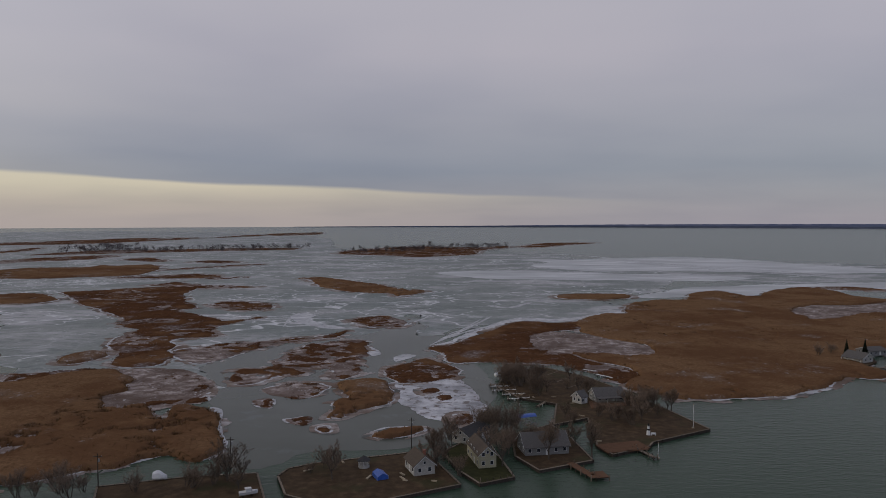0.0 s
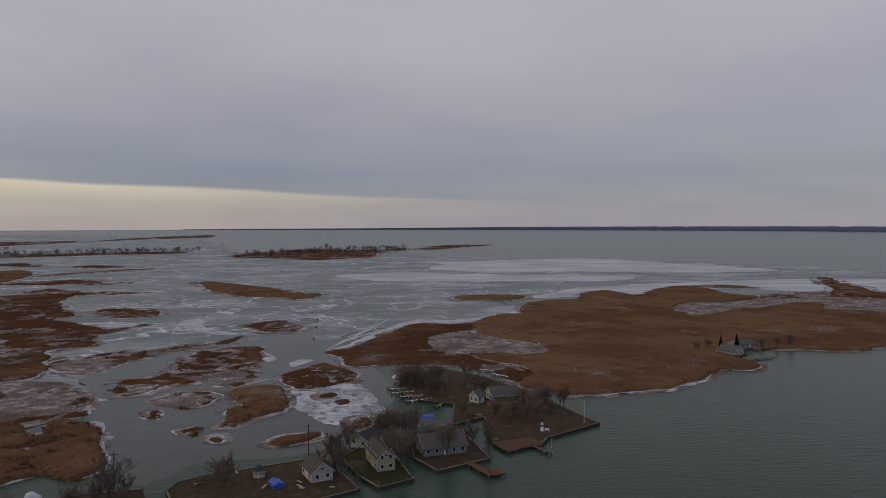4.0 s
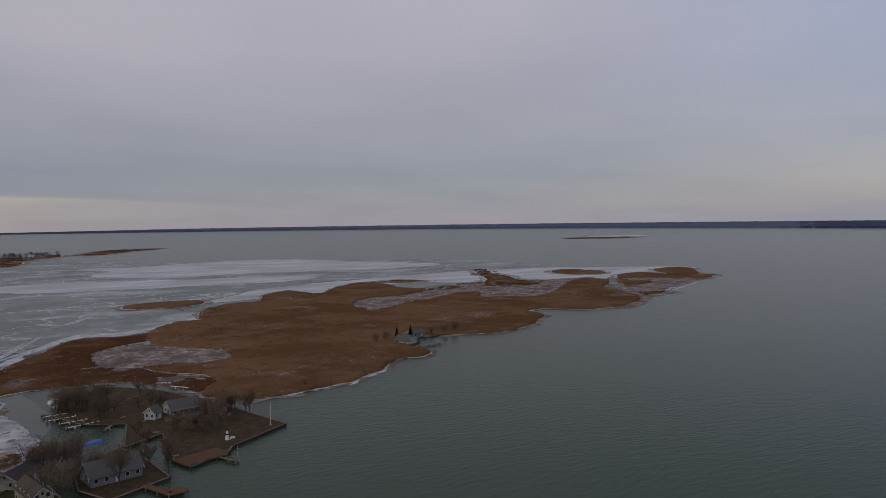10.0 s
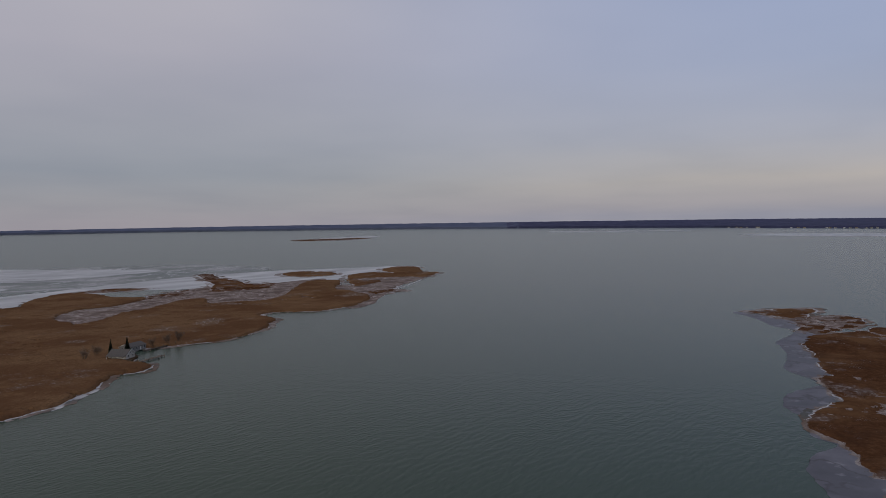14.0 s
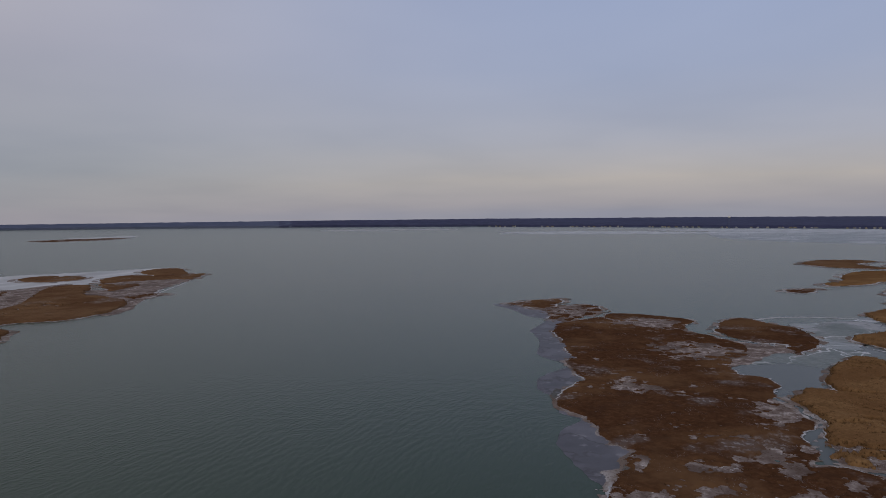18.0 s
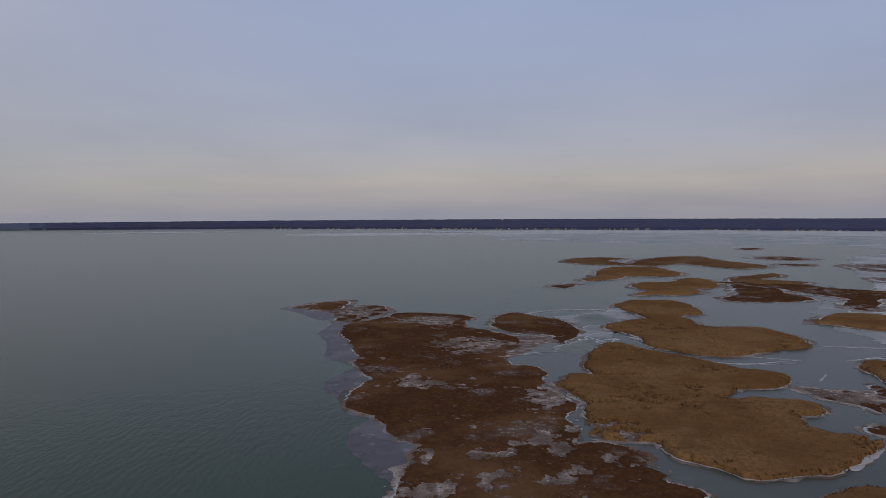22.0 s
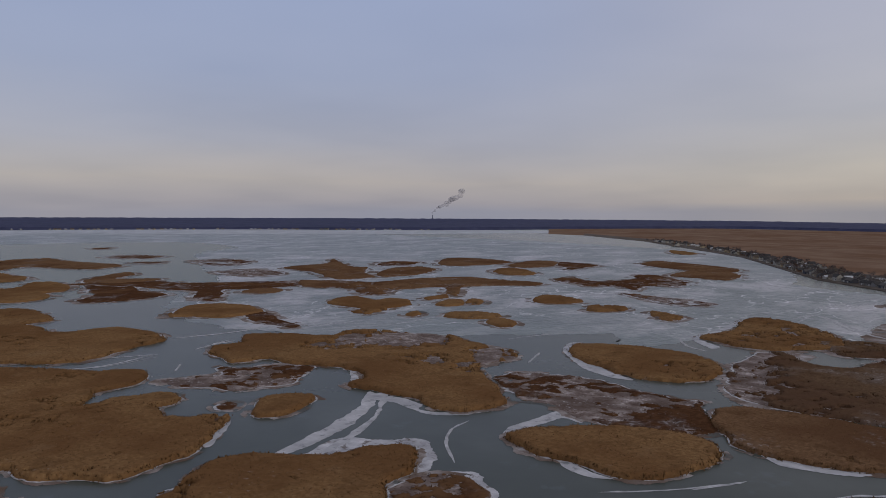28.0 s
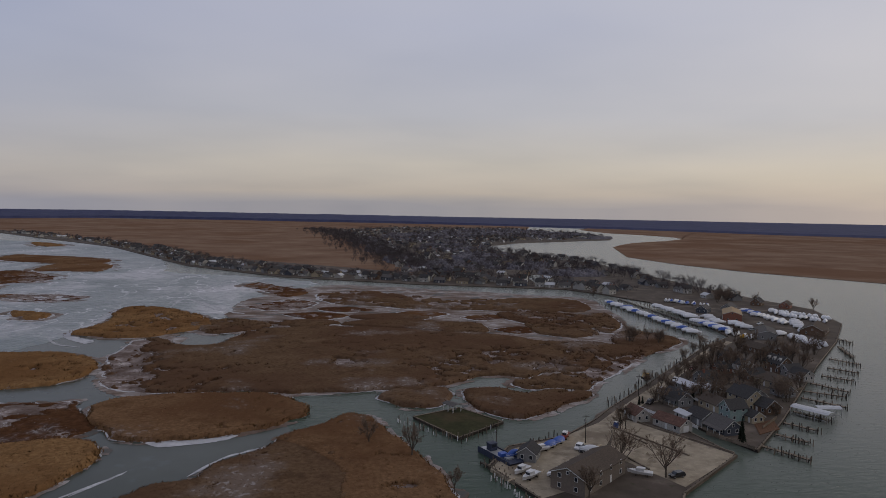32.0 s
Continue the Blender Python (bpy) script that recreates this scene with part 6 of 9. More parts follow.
def car(m, paint, label, kind="suv"):
    c = thing("van" if kind == "van" else "car", m, label, "car", "parked cars")
    l, w = (4.7, 1.9) if kind == "van" else (4.6, 1.85)
    bm = bmesh.new()
    if kind == "van":
        prof = [(-l / 2, 0.35), (l / 2, 0.35), (l / 2 + 0.03, 0.95), (l / 2 - 0.9, 1.2), (l / 2 - 1.5, 2.0), (-l / 2 + 0.1, 2.05), (-l / 2, 1.2)]
    else:
        prof = [(-l / 2, 0.35), (l / 2, 0.35), (l / 2, 0.85), (l / 2 - 1.1, 1.0), (l / 2 - 1.7, 1.6), (-l / 2 + 0.6, 1.65), (-l / 2 + 0.05, 1.05)]
    prism(bm, prof, -w / 2, w / 2)
    part("body", bm, CARS[paint], c)
    h0, h1 = (1.2, 1.8) if kind == "van" else (1.05, 1.5)
    for s in (-1, 1):
        part("side_window", boxes((-l / 2 + 0.5, l / 2 - 1.75, s * (w / 2 + 0.006) - 0.01, s * (w / 2 + 0.006) + 0.01, h0, h1)), GLASS, c)
    bm = boxes((-0.02, 0.02, -w * 0.42, w * 0.42, -0.3, 0.3))
    g = part("windscreen", bm, GLASS, c)
    g.matrix_basis = pose(l / 2 - 1.18 if kind == "van" else l / 2 - 1.38, 0, (h0 + h1) / 2 + 0.12, 0, -38 if kind == "van" else -45, 0)
    for x in (-l * 0.3, l * 0.3):
        for s in (-1, 1):
            bm = bmesh.new()
            tube(bm, (x, s * (w / 2 - 0.2), 0.34), (x, s * (w / 2 + 0.02), 0.34), 0.34, 0.34, 12)
            wh = part("wheel", bm, RUBBER, c)
            bm = bmesh.new()
            tube(bm, (x, s * (w / 2 + 0.021), 0.34), (x, s * (w / 2 + 0.03), 0.34), 0.2, 0.19, 10)
            part("rim", bm, STEEL, wh)
    for s in (-1, 1):
        part("headlight", boxes((l / 2 - 0.02, l / 2 + 0.03, s * w * 0.36 - 0.15, s * w * 0.36 + 0.15, 0.65, 0.82)), TRIM, c)
    return c


def post_mesh(h, r, mat, cap=None):
    bm = bmesh.new()
    tube(bm, (0, 0, -1.0), (0, 0, h), r, r * 0.93, 6)
    me = bpy.data.meshes.new("piling")
    bm.to_mesh(me)
    bm.free()
    me.materials.append(mat)
    return me


POSTS = [post_mesh(h, r, m) for h, r, m in ((1.9, 0.16, WETWOOD), (2.4, 0.17, WOOD), (1.5, 0.15, WHITEPAINT), (2.9, 0.18, WETWOOD))]
PLANKS = {}


def pier(p, q, width, label, mat=WOOD, top=0.75, step=2.6, tall=0.5, name="pier", white=False, plank=0.9):
    """A plank pier from p to q with a pair of posts every few metres."""
    a, b = Vector((*p, 0)), Vector((*q, 0))
    l = (b - a).length
    turn = math.degrees(math.atan2(b.y - a.y, b.x - a.x))
    d = thing(name, pose(a.x, a.y, 0, 0, 0, turn), label, "pier", "piers and docks")
    part("stringer", boxes((0, l, -width / 2 + 0.1, -width / 2 + 0.25, top - 0.28, top - 0.06), (0, l, width / 2 - 0.25, width / 2 - 0.1, top - 0.28, top - 0.06)), WETWOOD, d)
    key = (round(width, 2), mat.name, plank)
    if key not in PLANKS:
        bm = boxes((0.015, plank - 0.015, -width / 2, width / 2, -0.06, 0))
        me = bpy.data.meshes.new("plank")
        bm.to_mesh(me)
        bm.free()
        me.materials.append(mat)
        PLANKS[key] = me
    for k in range(int(l / plank)):
        shared("plank", PLANKS[key], d, pose(k * plank, 0, top + 0.004 * (k % 3)))
    n = max(2, int(l / step) + 1)
    for k in range(n):
        for s in (-1, 1):
            x = 0.3 + (l - 0.6) * k / (n - 1)
            shared("post", POSTS[2 if white and k % 2 else (k + (s > 0)) % 2 + (3 if (k * 7 + s) % 11 == 0 and not white else 0) * 0], d, pose(x, s * (width / 2 + 0.13), tall - 1.2))
    return d


def piling(x, y, k=0, z=0.0, label="weathered timber mooring piling standing in water", tilt=0.0, turn=0.0):
    ob = new("mooring_piling", POSTS[k])
    ob.matrix_basis = pose(x, y, z, tilt, 0, turn)
    return tagged(ob, label, "piling", "mooring pilings")


def pilings(p, q, n, seed, kinds=(0, 1, 3), spread=0.4):
    rng = random.Random(seed)
    for k in range(n):
        s = k / max(1, n - 1)
        piling(p[0] + (q[0] - p[0]) * s + rng.gauss(0, spread), p[1] + (q[1] - p[1]) * s + rng.gauss(0, spread), rng.choice(kinds), rng.uniform(-0.5, 0.2), tilt=rng.gauss(0, 2.5), turn=rng.uniform(0, 360))


def seawall(corners, label, top=1.0, thick=0.35, step=3.0, closed=True, mat=WETWOOD):
    """Timber bulkhead along a plot's edge: capped wall panels and posts."""
    pts = list(corners) + ([corners[0]] if closed else [])
    w = thing("seawall", pose(pts[0][0], pts[0][1], 0), label, "seawall", "")
    o = Vector((*pts[0], 0))
    for p, q in zip(pts, pts[1:]):
        a, b = Vector((*p, 0)), Vector((*q, 0))
        l = (b - a).length
        m = Matrix.Translation(a - o) @ pose(0, 0, 0, 0, 0, math.degrees(math.atan2(b.y - a.y, b.x - a.x)))
        e = part("wall_panel", boxes((-thick / 2, l + thick / 2, -thick / 2, thick / 2, -0.8, top - 0.08)), mat, w)
        e.matrix_basis = m
        e = part("cap_board", boxes((-0.25, l + 0.25, -0.3, 0.3, top - 0.07, top)), WOOD, w)
        e.matrix_basis = m
        for k in range(int(l / step)):
            shared("post", POSTS[0], w, m @ pose(step * (k + 0.5), -0.3, top - 1.75))
    return w


def utility_pole(x, y, h=10.5, z=0.8, turn=0.0, arm=True, label="dark timber utility pole with a crossarm"):
    p = thing("utility_pole", pose(x, y, z, 0, 0, turn), label, "pole", "utility poles")
    bm = bmesh.new()
    tube(bm, (0, 0, -0.5), (0, 0, h), 0.17, 0.11, 8)
    part("pole", bm, WETWOOD, p)
    if arm:
        part("crossarm", boxes((-1.2, 1.2, -0.06, 0.06, h - 0.9, h - 0.75)), WETWOOD, p)
        for s in (-1, 0, 1):
            bm = bmesh.new()
            tube(bm, (s * 1.05, 0, h - 0.75), (s * 1.05, 0, h - 0.55), 0.05, 0.04, 6)
            part("insulator", bm, STEEL, p)
        bm = bmesh.new()
        tube(bm, (0.32, 0, h - 2.4), (0.32, 0, h - 1.5), 0.22, 0.22, 8)
        part("transformer", bm, STEEL, p)
    return p


def wires(p, q, z0, z1, n=3, sag=0.8):
    bm = bmesh.new()
    a, b = Vector((*p, z0)), Vector((*q, z1))
    side = (b - a).cross(Vector((0, 0, 1))).normalized()
    for k in range(n):
        o = side * (k - (n - 1) / 2) * 1.0
        prev = a + o
        for s in range(1, 9):
            f = s / 8
            cur = a.lerp(b, f) + o - Vector((0, 0, 4 * sag * f * (1 - f)))
            tube(bm, prev, cur, 0.018, 0.018, 3, False)
            prev = cur
    me = bpy.data.meshes.new("power_line")
    bm.to_mesh(me)
    bm.free()
    me.materials.append(RUBBER)
    tagged(new("power_line", me), "sagging black overhead power wires", "wire", "")



# ---- smaller things ----
REDHULL = plain("dull_red_hull", (0.20, 0.045, 0.035), 0.4, 0.2)
YELLOW = plain("yellow_machine_paint", (0.42, 0.25, 0.03), 0.5, 0.15)
BLUEPAINT = plain("blue_plastic", (0.04, 0.07, 0.2), 0.5, 0.15)
LOG = plain("pale_sawn_timber", (0.30, 0.25, 0.18), 0.85, 0.25, 2.0, vary=0.3)


def tarp_tent(m):
    t = thing("tarp_shelter", m, "blue tarpaulin draped over a low frame on a lawn", "shelter")
    bm = bmesh.new()
    prism(bm, [(-1.7, 0.1), (1.7, 0.1), (1.6, 1.1), (0, 1.9), (-1.6, 1.1)], -2.4, 2.4)
    part("tarpaulin", bm, TARP, t)
    for x in (-1.72, 1.72):
        for y in (-2.2, 2.2):
            part("frame_post", boxes((x - 0.04, x + 0.04, y - 0.04, y + 0.04, -0.05, 1.1)), STEEL, t)
    return t


def gazebo(m):
    t = thing("garden_hut", m, "small white garden hut with a dark pointed roof", "hut")
    bm = bmesh.new()
    tube(bm, (0, 0, -0.1), (0, 0, 1.0), 1.7, 1.7, 8)
    part("wall", bm, WALLS["white"], t)
    for k in range(8):
        a = 2 * math.pi * k / 8
        part("post", boxes((1.55 * math.cos(a) - 0.07, 1.55 * math.cos(a) + 0.07, 1.55 * math.sin(a) - 0.07, 1.55 * math.sin(a) + 0.07, 1.0, 2.2)), TRIM, t)
    bm = bmesh.new()
    tube(bm, (0, 0, 2.2), (0, 0, 3.5), 2.2, 0.25, 8)
    tube(bm, (0, 0, 3.5), (0, 0, 3.8), 0.22, 0.05, 8)
    part("roof", bm, ROOFS["dark"], t)
    return t


def deck(corners, label):
    o = Vector((*corners[0], 0))
    d = thing("deck", pose(o.x, o.y, 0), label, "deck")
    bm = bmesh.new()
    f = bm.faces.new([bm.verts.new((x - o.x, y - o.y, 1.0)) for x, y in corners])
    if sum((a[0] * b[1] - b[0] * a[1]) for a, b in zip(corners, corners[1:] + corners[:1])) < 0:
        f.normal_flip()
    r = bmesh.ops.extrude_face_region(bm, geom=[f])
    for v in r["geom"]:
        if isinstance(v, bmesh.types.BMVert):
            v.co.z = 0.7
    bmesh.ops.recalc_face_normals(bm, faces=bm.faces)
    part("deck_frame", bm, DECKRED, d)
    a, b, c = Vector(corners[0]), Vector(corners[1]), Vector(corners[3])
    along, across = b - a, c - a
    turn = math.degrees(math.atan2(along.y, along.x))
    n = max(2, int(across.length / 0.45))
    bm = boxes((0, along.length * 0.94, -0.18, 0.18, 0, 0.035))
    me = bpy.data.meshes.new("deck_board")
    bm.to_mesh(me)
    bm.free()
    me.materials.append(DECKRED)
    for k in range(n):
        p = across * ((k + 0.5) / n) + along * 0.03
        shared("deck_board", me, d, pose(p.x, p.y, 1.0, 0, 0, turn))
    return d


def lighthouse(m):
    t = thing("garden_lighthouse", m, "white ornamental garden lighthouse with dark bands", "ornament")
    for k in range(6):
        bm = bmesh.new()
        r0, r1 = 0.72 - 0.07 * k, 0.65 - 0.07 * k
        tube(bm, (0, 0, 0.55 * k - (0.1 if k == 0 else 0)), (0, 0, 0.55 * k + 0.55), r0, r1, 10)
        part("tower_band", bm, WHITEPAINT if k % 2 == 0 else TRIM if k == 5 else (RUBBER if k == 3 else WHITEPAINT), t)
    bm = bmesh.new()
    tube(bm, (0, 0, 3.3), (0, 0, 3.4), 0.48, 0.48, 10)
    part("gallery", bm, RUBBER, t)
    bm = bmesh.new()
    tube(bm, (0, 0, 3.4), (0, 0, 3.75), 0.22, 0.22, 8)
    part("lantern", bm, GLASS, t)
    bm = bmesh.new()
    tube(bm, (0, 0, 3.75), (0, 0, 4.05), 0.32, 0.04, 8)
    part("cap", bm, RUBBER, t)
    b = thing("garden_bench", m @ pose(1.6, -0.6, 0), "white bench beside a garden ornament", "bench")
    part("seat", boxes((-0.8, 0.8, -0.25, 0.25, 0.4, 0.46)), WHITEPAINT, b)
    part("backrest", boxes((-0.8, 0.8, 0.2, 0.26, 0.46, 0.95)), WHITEPAINT, b)
    for x in (-0.7, 0.7):
        part("leg", boxes((x - 0.05, x + 0.05, -0.22, 0.22, -0.02, 0.4)), WHITEPAINT, b)
    return t


def flagpole(m, h):
    t = thing("flagpole", m, "white flagpole without a flag", "flagpole")
    bm = bmesh.new()
    tube(bm, (0, 0, -0.2), (0, 0, h), 0.09, 0.05, 8)
    part("pole", bm, WHITEPAINT, t)
    bm = bmesh.new()
    bmesh.ops.create_icosphere(bm, subdivisions=1, radius=0.12, matrix=pose(0, 0, h + 0.08))
    part("finial", bm, YELLOW, t)
    part("base", boxes((-0.4, 0.4, -0.4, 0.4, -0.05, 0.25)), LOG, t)
    return t


def boat_lift(m, cover, label, l=7.0, w=3.6):
    t = thing("boat_lift", m, label, "boat lift")
    bm = bmesh.new()
    prism(bm, [(-w / 2, 3.0), (-w * 0.3, 3.55), (0, 3.75), (w * 0.3, 3.55), (w / 2, 3.0), (w / 2 - 0.05, 2.96), (0, 3.68), (-w / 2 + 0.05, 2.96)], -l / 2, l / 2)
    bmesh.ops.rotate(bm, cent=(0, 0, 0), matrix=Matrix.Rotation(radians(90), 3, "Z"), verts=bm.verts)
    part("canopy", bm, cover, t)
    for k in range(4):
        for s in (-1, 1):
            x = -l / 2 + 0.3 + (l - 0.6) * k / 3
            bm = bmesh.new()
            tube(bm, (x, s * (w / 2 - 0.12), -1.2), (x, s * (w / 2 - 0.12), 3.1), 0.1, 0.1, 6)
            part("post", bm, STEEL, t)
    for s in (-1, 1):
        part("rail", boxes((-l / 2, l / 2, s * w * 0.42 - 0.06, s * w * 0.42 + 0.06, 0.6, 0.75)), STEEL, t)
    return t


def snow_tent(m):
    t = thing("wrapped_boat", m, "tall white-wrapped boat standing among bare trees", "boat")
    bm = bmesh.new()
    hull(bm, 7.5, 2.6, 0.2, 1.6)
    part("hull", bm, HULL, t)
    bm = bmesh.new()
    boat_cover(bm, 7.5, 2.6, 1.6, 3.4)
    part("cover", bm, WRAP, t)
    return t


def lumber(m, l):
    t = thing("timber_stack", m, "short stack of pale sawn boards on the ground", "timber", "stacked timber")
    for k in range(4):
        part("board", boxes((-l / 2 + 0.1 * (k % 2), l / 2 - 0.12 * (k % 3), -0.3 + 0.31 * (k % 2), 0.0 + 0.31 * (k % 2), 0.14 * (k // 2) - 0.03, 0.14 * (k // 2) + 0.1)), LOG, t)
    return t


def work_barge(m):
    t = thing("work_barge", m, "dark blue steel work barge moored at the yard", "barge")
    bm = bmesh.new()
    prism(bm, [(-8.5, 1.3), (-8.0, -0.5), (7.4, -0.5), (8.8, 1.5), (8.6, 1.5)], -2.6, 2.6)
    part("hull", bm, DARKHULL, t)
    part("deck_plate", boxes((-8.1, 8.0, -2.4, 2.4, 1.34, 1.42)), STEEL, t, "grey worn deck plating")
    for s in (-1, 1):
        part("bulwark", boxes((-8.2, 8.3, s * 2.5 - 0.07, s * 2.5 + 0.07, 1.3, 1.85)), DARKHULL, t)
    cab = part("wheelhouse", boxes((-5.5, -3.2, -1.2, 1.2, 1.42, 3.6), (-5.7, -3.0, -1.4, 1.4, 3.6, 3.75)), DARKHULL, t)
    part("wheelhouse_window", boxes((-3.19, -3.16, -0.9, 0.9, 2.5, 3.3)), GLASS, cab)
    bm = bmesh.new()
    tube(bm, (-4.3, 0, 3.7), (-4.3, 0, 6.8), 0.08, 0.05, 6)
    tube(bm, (-4.9, 0, 5.4), (-3.7, 0, 5.4), 0.04, 0.04, 5)
    part("mast", bm, STEEL, t)
    part("deck_crate", boxes((0.5, 2.6, -1.2, 1.0, 1.42, 2.4)), TARP, t, "blue covered deck cargo")
    part("hatch", boxes((3.8, 5.6, -1.2, 1.2, 1.42, 1.9)), STEEL, t)
    return t


def timber_kerb(p, q):
    a, b = Vector((*p, 0)), Vector((*q, 0))
    l = (b - a).length
    t = thing("timber_kerb", pose(a.x, a.y, 0.87, 0, 0, math.degrees(math.atan2(b.y - a.y, b.x - a.x))), "row of squared dark logs edging gravel", "kerb")
    n = max(1, int(l / 3.2))
    for k in range(n):
        e = part("log", boxes((0.06, l / n - 0.06, -0.22, 0.22, -0.05, 0.42)), WOOD, t)
        e.matrix_basis = pose(l * k / n, 0.05 * (k % 2), 0, 0, 0, 0.6 * ((k % 3) - 1))
    return t


def pavilion(m):
    t = thing("picnic_shelter", m, "small open picnic shelter with a pale flat roof", "shelter")
    bm = bmesh.new()
    prism(bm, [(-2.2, 2.5), (0, 3.0), (2.2, 2.5), (2.2, 2.62), (0, 3.14), (-2.2, 2.62)], -3.2, 3.2)
    part("roof", bm, ROOFS["grey"], t)
    for x in (-1.9, 1.9):
        for y in (-2.8, 0, 2.8):
            part("post", boxes((x - 0.1, x + 0.1, y - 0.1, y + 0.1, -0.05, 2.6)), TRIM, t)
    b = thing("picnic_table", m, "plain timber picnic table under a shelter", "table")
    part("tabletop", boxes((-0.4, 0.4, -0.9, 0.9, 0.7, 0.76)), LOG, b)
    for s in (-1, 1):
        part("bench_seat", boxes((s * 0.75 - 0.13, s * 0.75 + 0.13, -0.9, 0.9, 0.4, 0.45)), LOG, b)
        part("leg_frame", boxes((-0.75, 0.75, s * 0.6 - 0.04, s * 0.6 + 0.04, 0.3, 0.4), (-0.35, -0.25, s * 0.6 - 0.04, s * 0.6 + 0.04, -0.02, 0.7), (0.25, 0.35, s * 0.6 - 0.04, s * 0.6 + 0.04, -0.02, 0.7)), LOG, b)
    return t


def portable_toilet(m):
    t = thing("portable_toilet", m, "dark blue portable toilet at the lane", "toilet")
    part("body", boxes((-0.6, 0.6, -0.6, 0.6, 0, 2.1)), BLUEPAINT, t)
    part("door", boxes((-0.42, 0.42, -0.65, -0.6, 0.1, 1.9)), DARKHULL, t)
    bm = bmesh.new()
    prism(bm, [(-0.65, 2.1), (0.65, 2.1), (0.5, 2.3), (-0.5, 2.3)], -0.65, 0.65)
    part("roof", bm, WHITEPAINT, t)
    return t


def excavator(m):
    t = thing("excavator", m, "small yellow excavator beside the canal", "excavator", "yellow machines")
    for s in (-1, 1):
        part("track", boxes((-1.5, 1.5, s * 1.0 - 0.25, s * 1.0 + 0.25, 0, 0.65)), RUBBER, t)
    part("body", boxes((-1.4, 0.9, -0.95, 0.95, 0.7, 1.7)), YELLOW, t)
    cab = part("cab", boxes((-0.2, 0.9, 0.05, 0.9, 1.7, 2.8)), YELLOW, t)
    part("cab_window", boxes((0.9, 0.93, 0.12, 0.82, 1.9, 2.65)), GLASS, cab)
    for k, (p, q) in enumerate((((0.8, -0.3, 1.5), (2.8, -0.3, 3.4)), ((2.8, -0.3, 3.4), (4.2, -0.3, 1.8)))):
        bm = bmesh.new()
        tube(bm, p, q, 0.22, 0.16, 4)
        part("boom" if k == 0 else "arm", bm, YELLOW, t)
    part("bucket", boxes((3.9, 4.6, -0.7, 0.1, 1.1, 1.8)), RUBBER, t)
    return t


def fence(p, q, white):
    a, b = Vector((*p, 0)), Vector((*q, 0))
    l = (b - a).length
    t = thing("fence", pose(a.x, a.y, 0.8, 0, 0, math.degrees(math.atan2(b.y - a.y, b.x - a.x))), "pale board fence round a yard" if white else "weathered grey timber fence round a yard", "fence", "yard fences")
    mat = WHITEPAINT if white else WOOD
    n = max(2, int(l / 2.4))
    for k in range(n + 1):
        part("post", boxes((l * k / n - 0.06, l * k / n + 0.06, -0.06, 0.06, -0.1, 1.3)), mat, t)
    for k in range(n):
        part("panel", boxes((l * k / n + 0.07, l * (k + 1) / n - 0.07, -0.025, 0.025, 0.12, 1.15)), mat, t)
    return t


BOATS = {}


def boat_row(p, q, n, kinds, l, twist, seed, z):
    """A rank of wrapped boats side by side from p to q."""
    rng = random.Random(seed)
    base = math.degrees(math.atan2(q[1] - p[1], q[0] - p[0])) + 90
    for k in range(n):
        s = (k + rng.uniform(-0.15, 0.15)) / max(1, n - 1)
        cover = kinds[k % len(kinds)]
        size = round(l * rng.choice((0.85, 1.0, 1.1)), 1)
        m = pose(p[0] + (q[0] - p[0]) * s + rng.gauss(0, 0.8), p[1] + (q[1] - p[1]) * s + rng.gauss(0, 0.8), z, 0, 0, base + twist + rng.gauss(0, 5) + (180 if rng.random() < 0.3 else 0))
        key = (cover.name, size)
        if key in BOATS:
            copy_thing(BOATS[key], m)
        else:
            BOATS[key] = boat(m, size, cover, "boat under a blue tarpaulin in the marina" if cover is TARP else "boat shrink-wrapped in white for the winter", tall=1.5)


# ---- cottages on their plots ----
L0 = [(-97.1, 193.4), (-74.7, 200.7), (-55.0, 203.8), (-47.8, 184.3), (-68.4, 172.0), (-89.9, 175.4)]
land("yard", L0, BROWNYARD, 0.8, "bare winter yard behind a timber wall", "structure")
seawall(L0, "dark timber seawall round a yard")
L1 = [(-48.3, 201.5), (-46.6, 207.6), (-39.0, 212.4), (-11.6, 221.7), (-4.9, 221.2), (4.9, 195.0), (-15.8, 184.2), (-33.6, 182.4), (-43.0, 187.7)]
land("yard", L1, BROWNYARD, 0.8, "brown winter lawn of a cottage plot", "structure")
seawall(L1, "dark timber seawall round a yard")
L2 = [(-0.2, 222.8), (6.8, 232.5), (16.0, 228.4), (20.7, 200.6), (10.5, 195.4), (5.2, 205.1)]
land("yard", L2, LAWN, 0.8, "dull green lawn of a cottage plot", "structure")
seawall(L2, "dark timber seawall round a yard")
L3 = [(23.7, 240.5), (39.4, 252.5), (43.8, 237.3), (46.7, 214.8), (28.8, 206.0), (22.9, 218.5)]
land("yard", L3, BROWNYARD, 0.8, "leaf-strewn cottage plot walled with timber", "structure")
seawall(L3, "dark timber seawall round a yard")
L4 = [(40.4, 252.5), (54.5, 261.1), (51.1, 228.3), (54.2, 220.0), (68.3, 228.3), (70.5, 232.4), (95.2, 246.9), (88.1, 272.8), (78.4, 304.7), (68.5, 328.9), (50.3, 351.7), (30.6, 338.7), (24.2, 310.0), (32.2, 290.3), (46.1, 281.3)]
land("yard", L4, BROWNYARD, 0.8, "long cottage plot with dark worn grass", "structure")
seawall(L4, "dark timber seawall round a yard")
L5 = [(-31.6, -245.6), (-43.4, -221.0), (-62.1, -235.8), (-49.9, -254.8)]
land("yard", L5, LAWN, 0.8, "square green lawn plot in the marsh", "structure")
seawall(L5, "dark timber seawall round a yard")
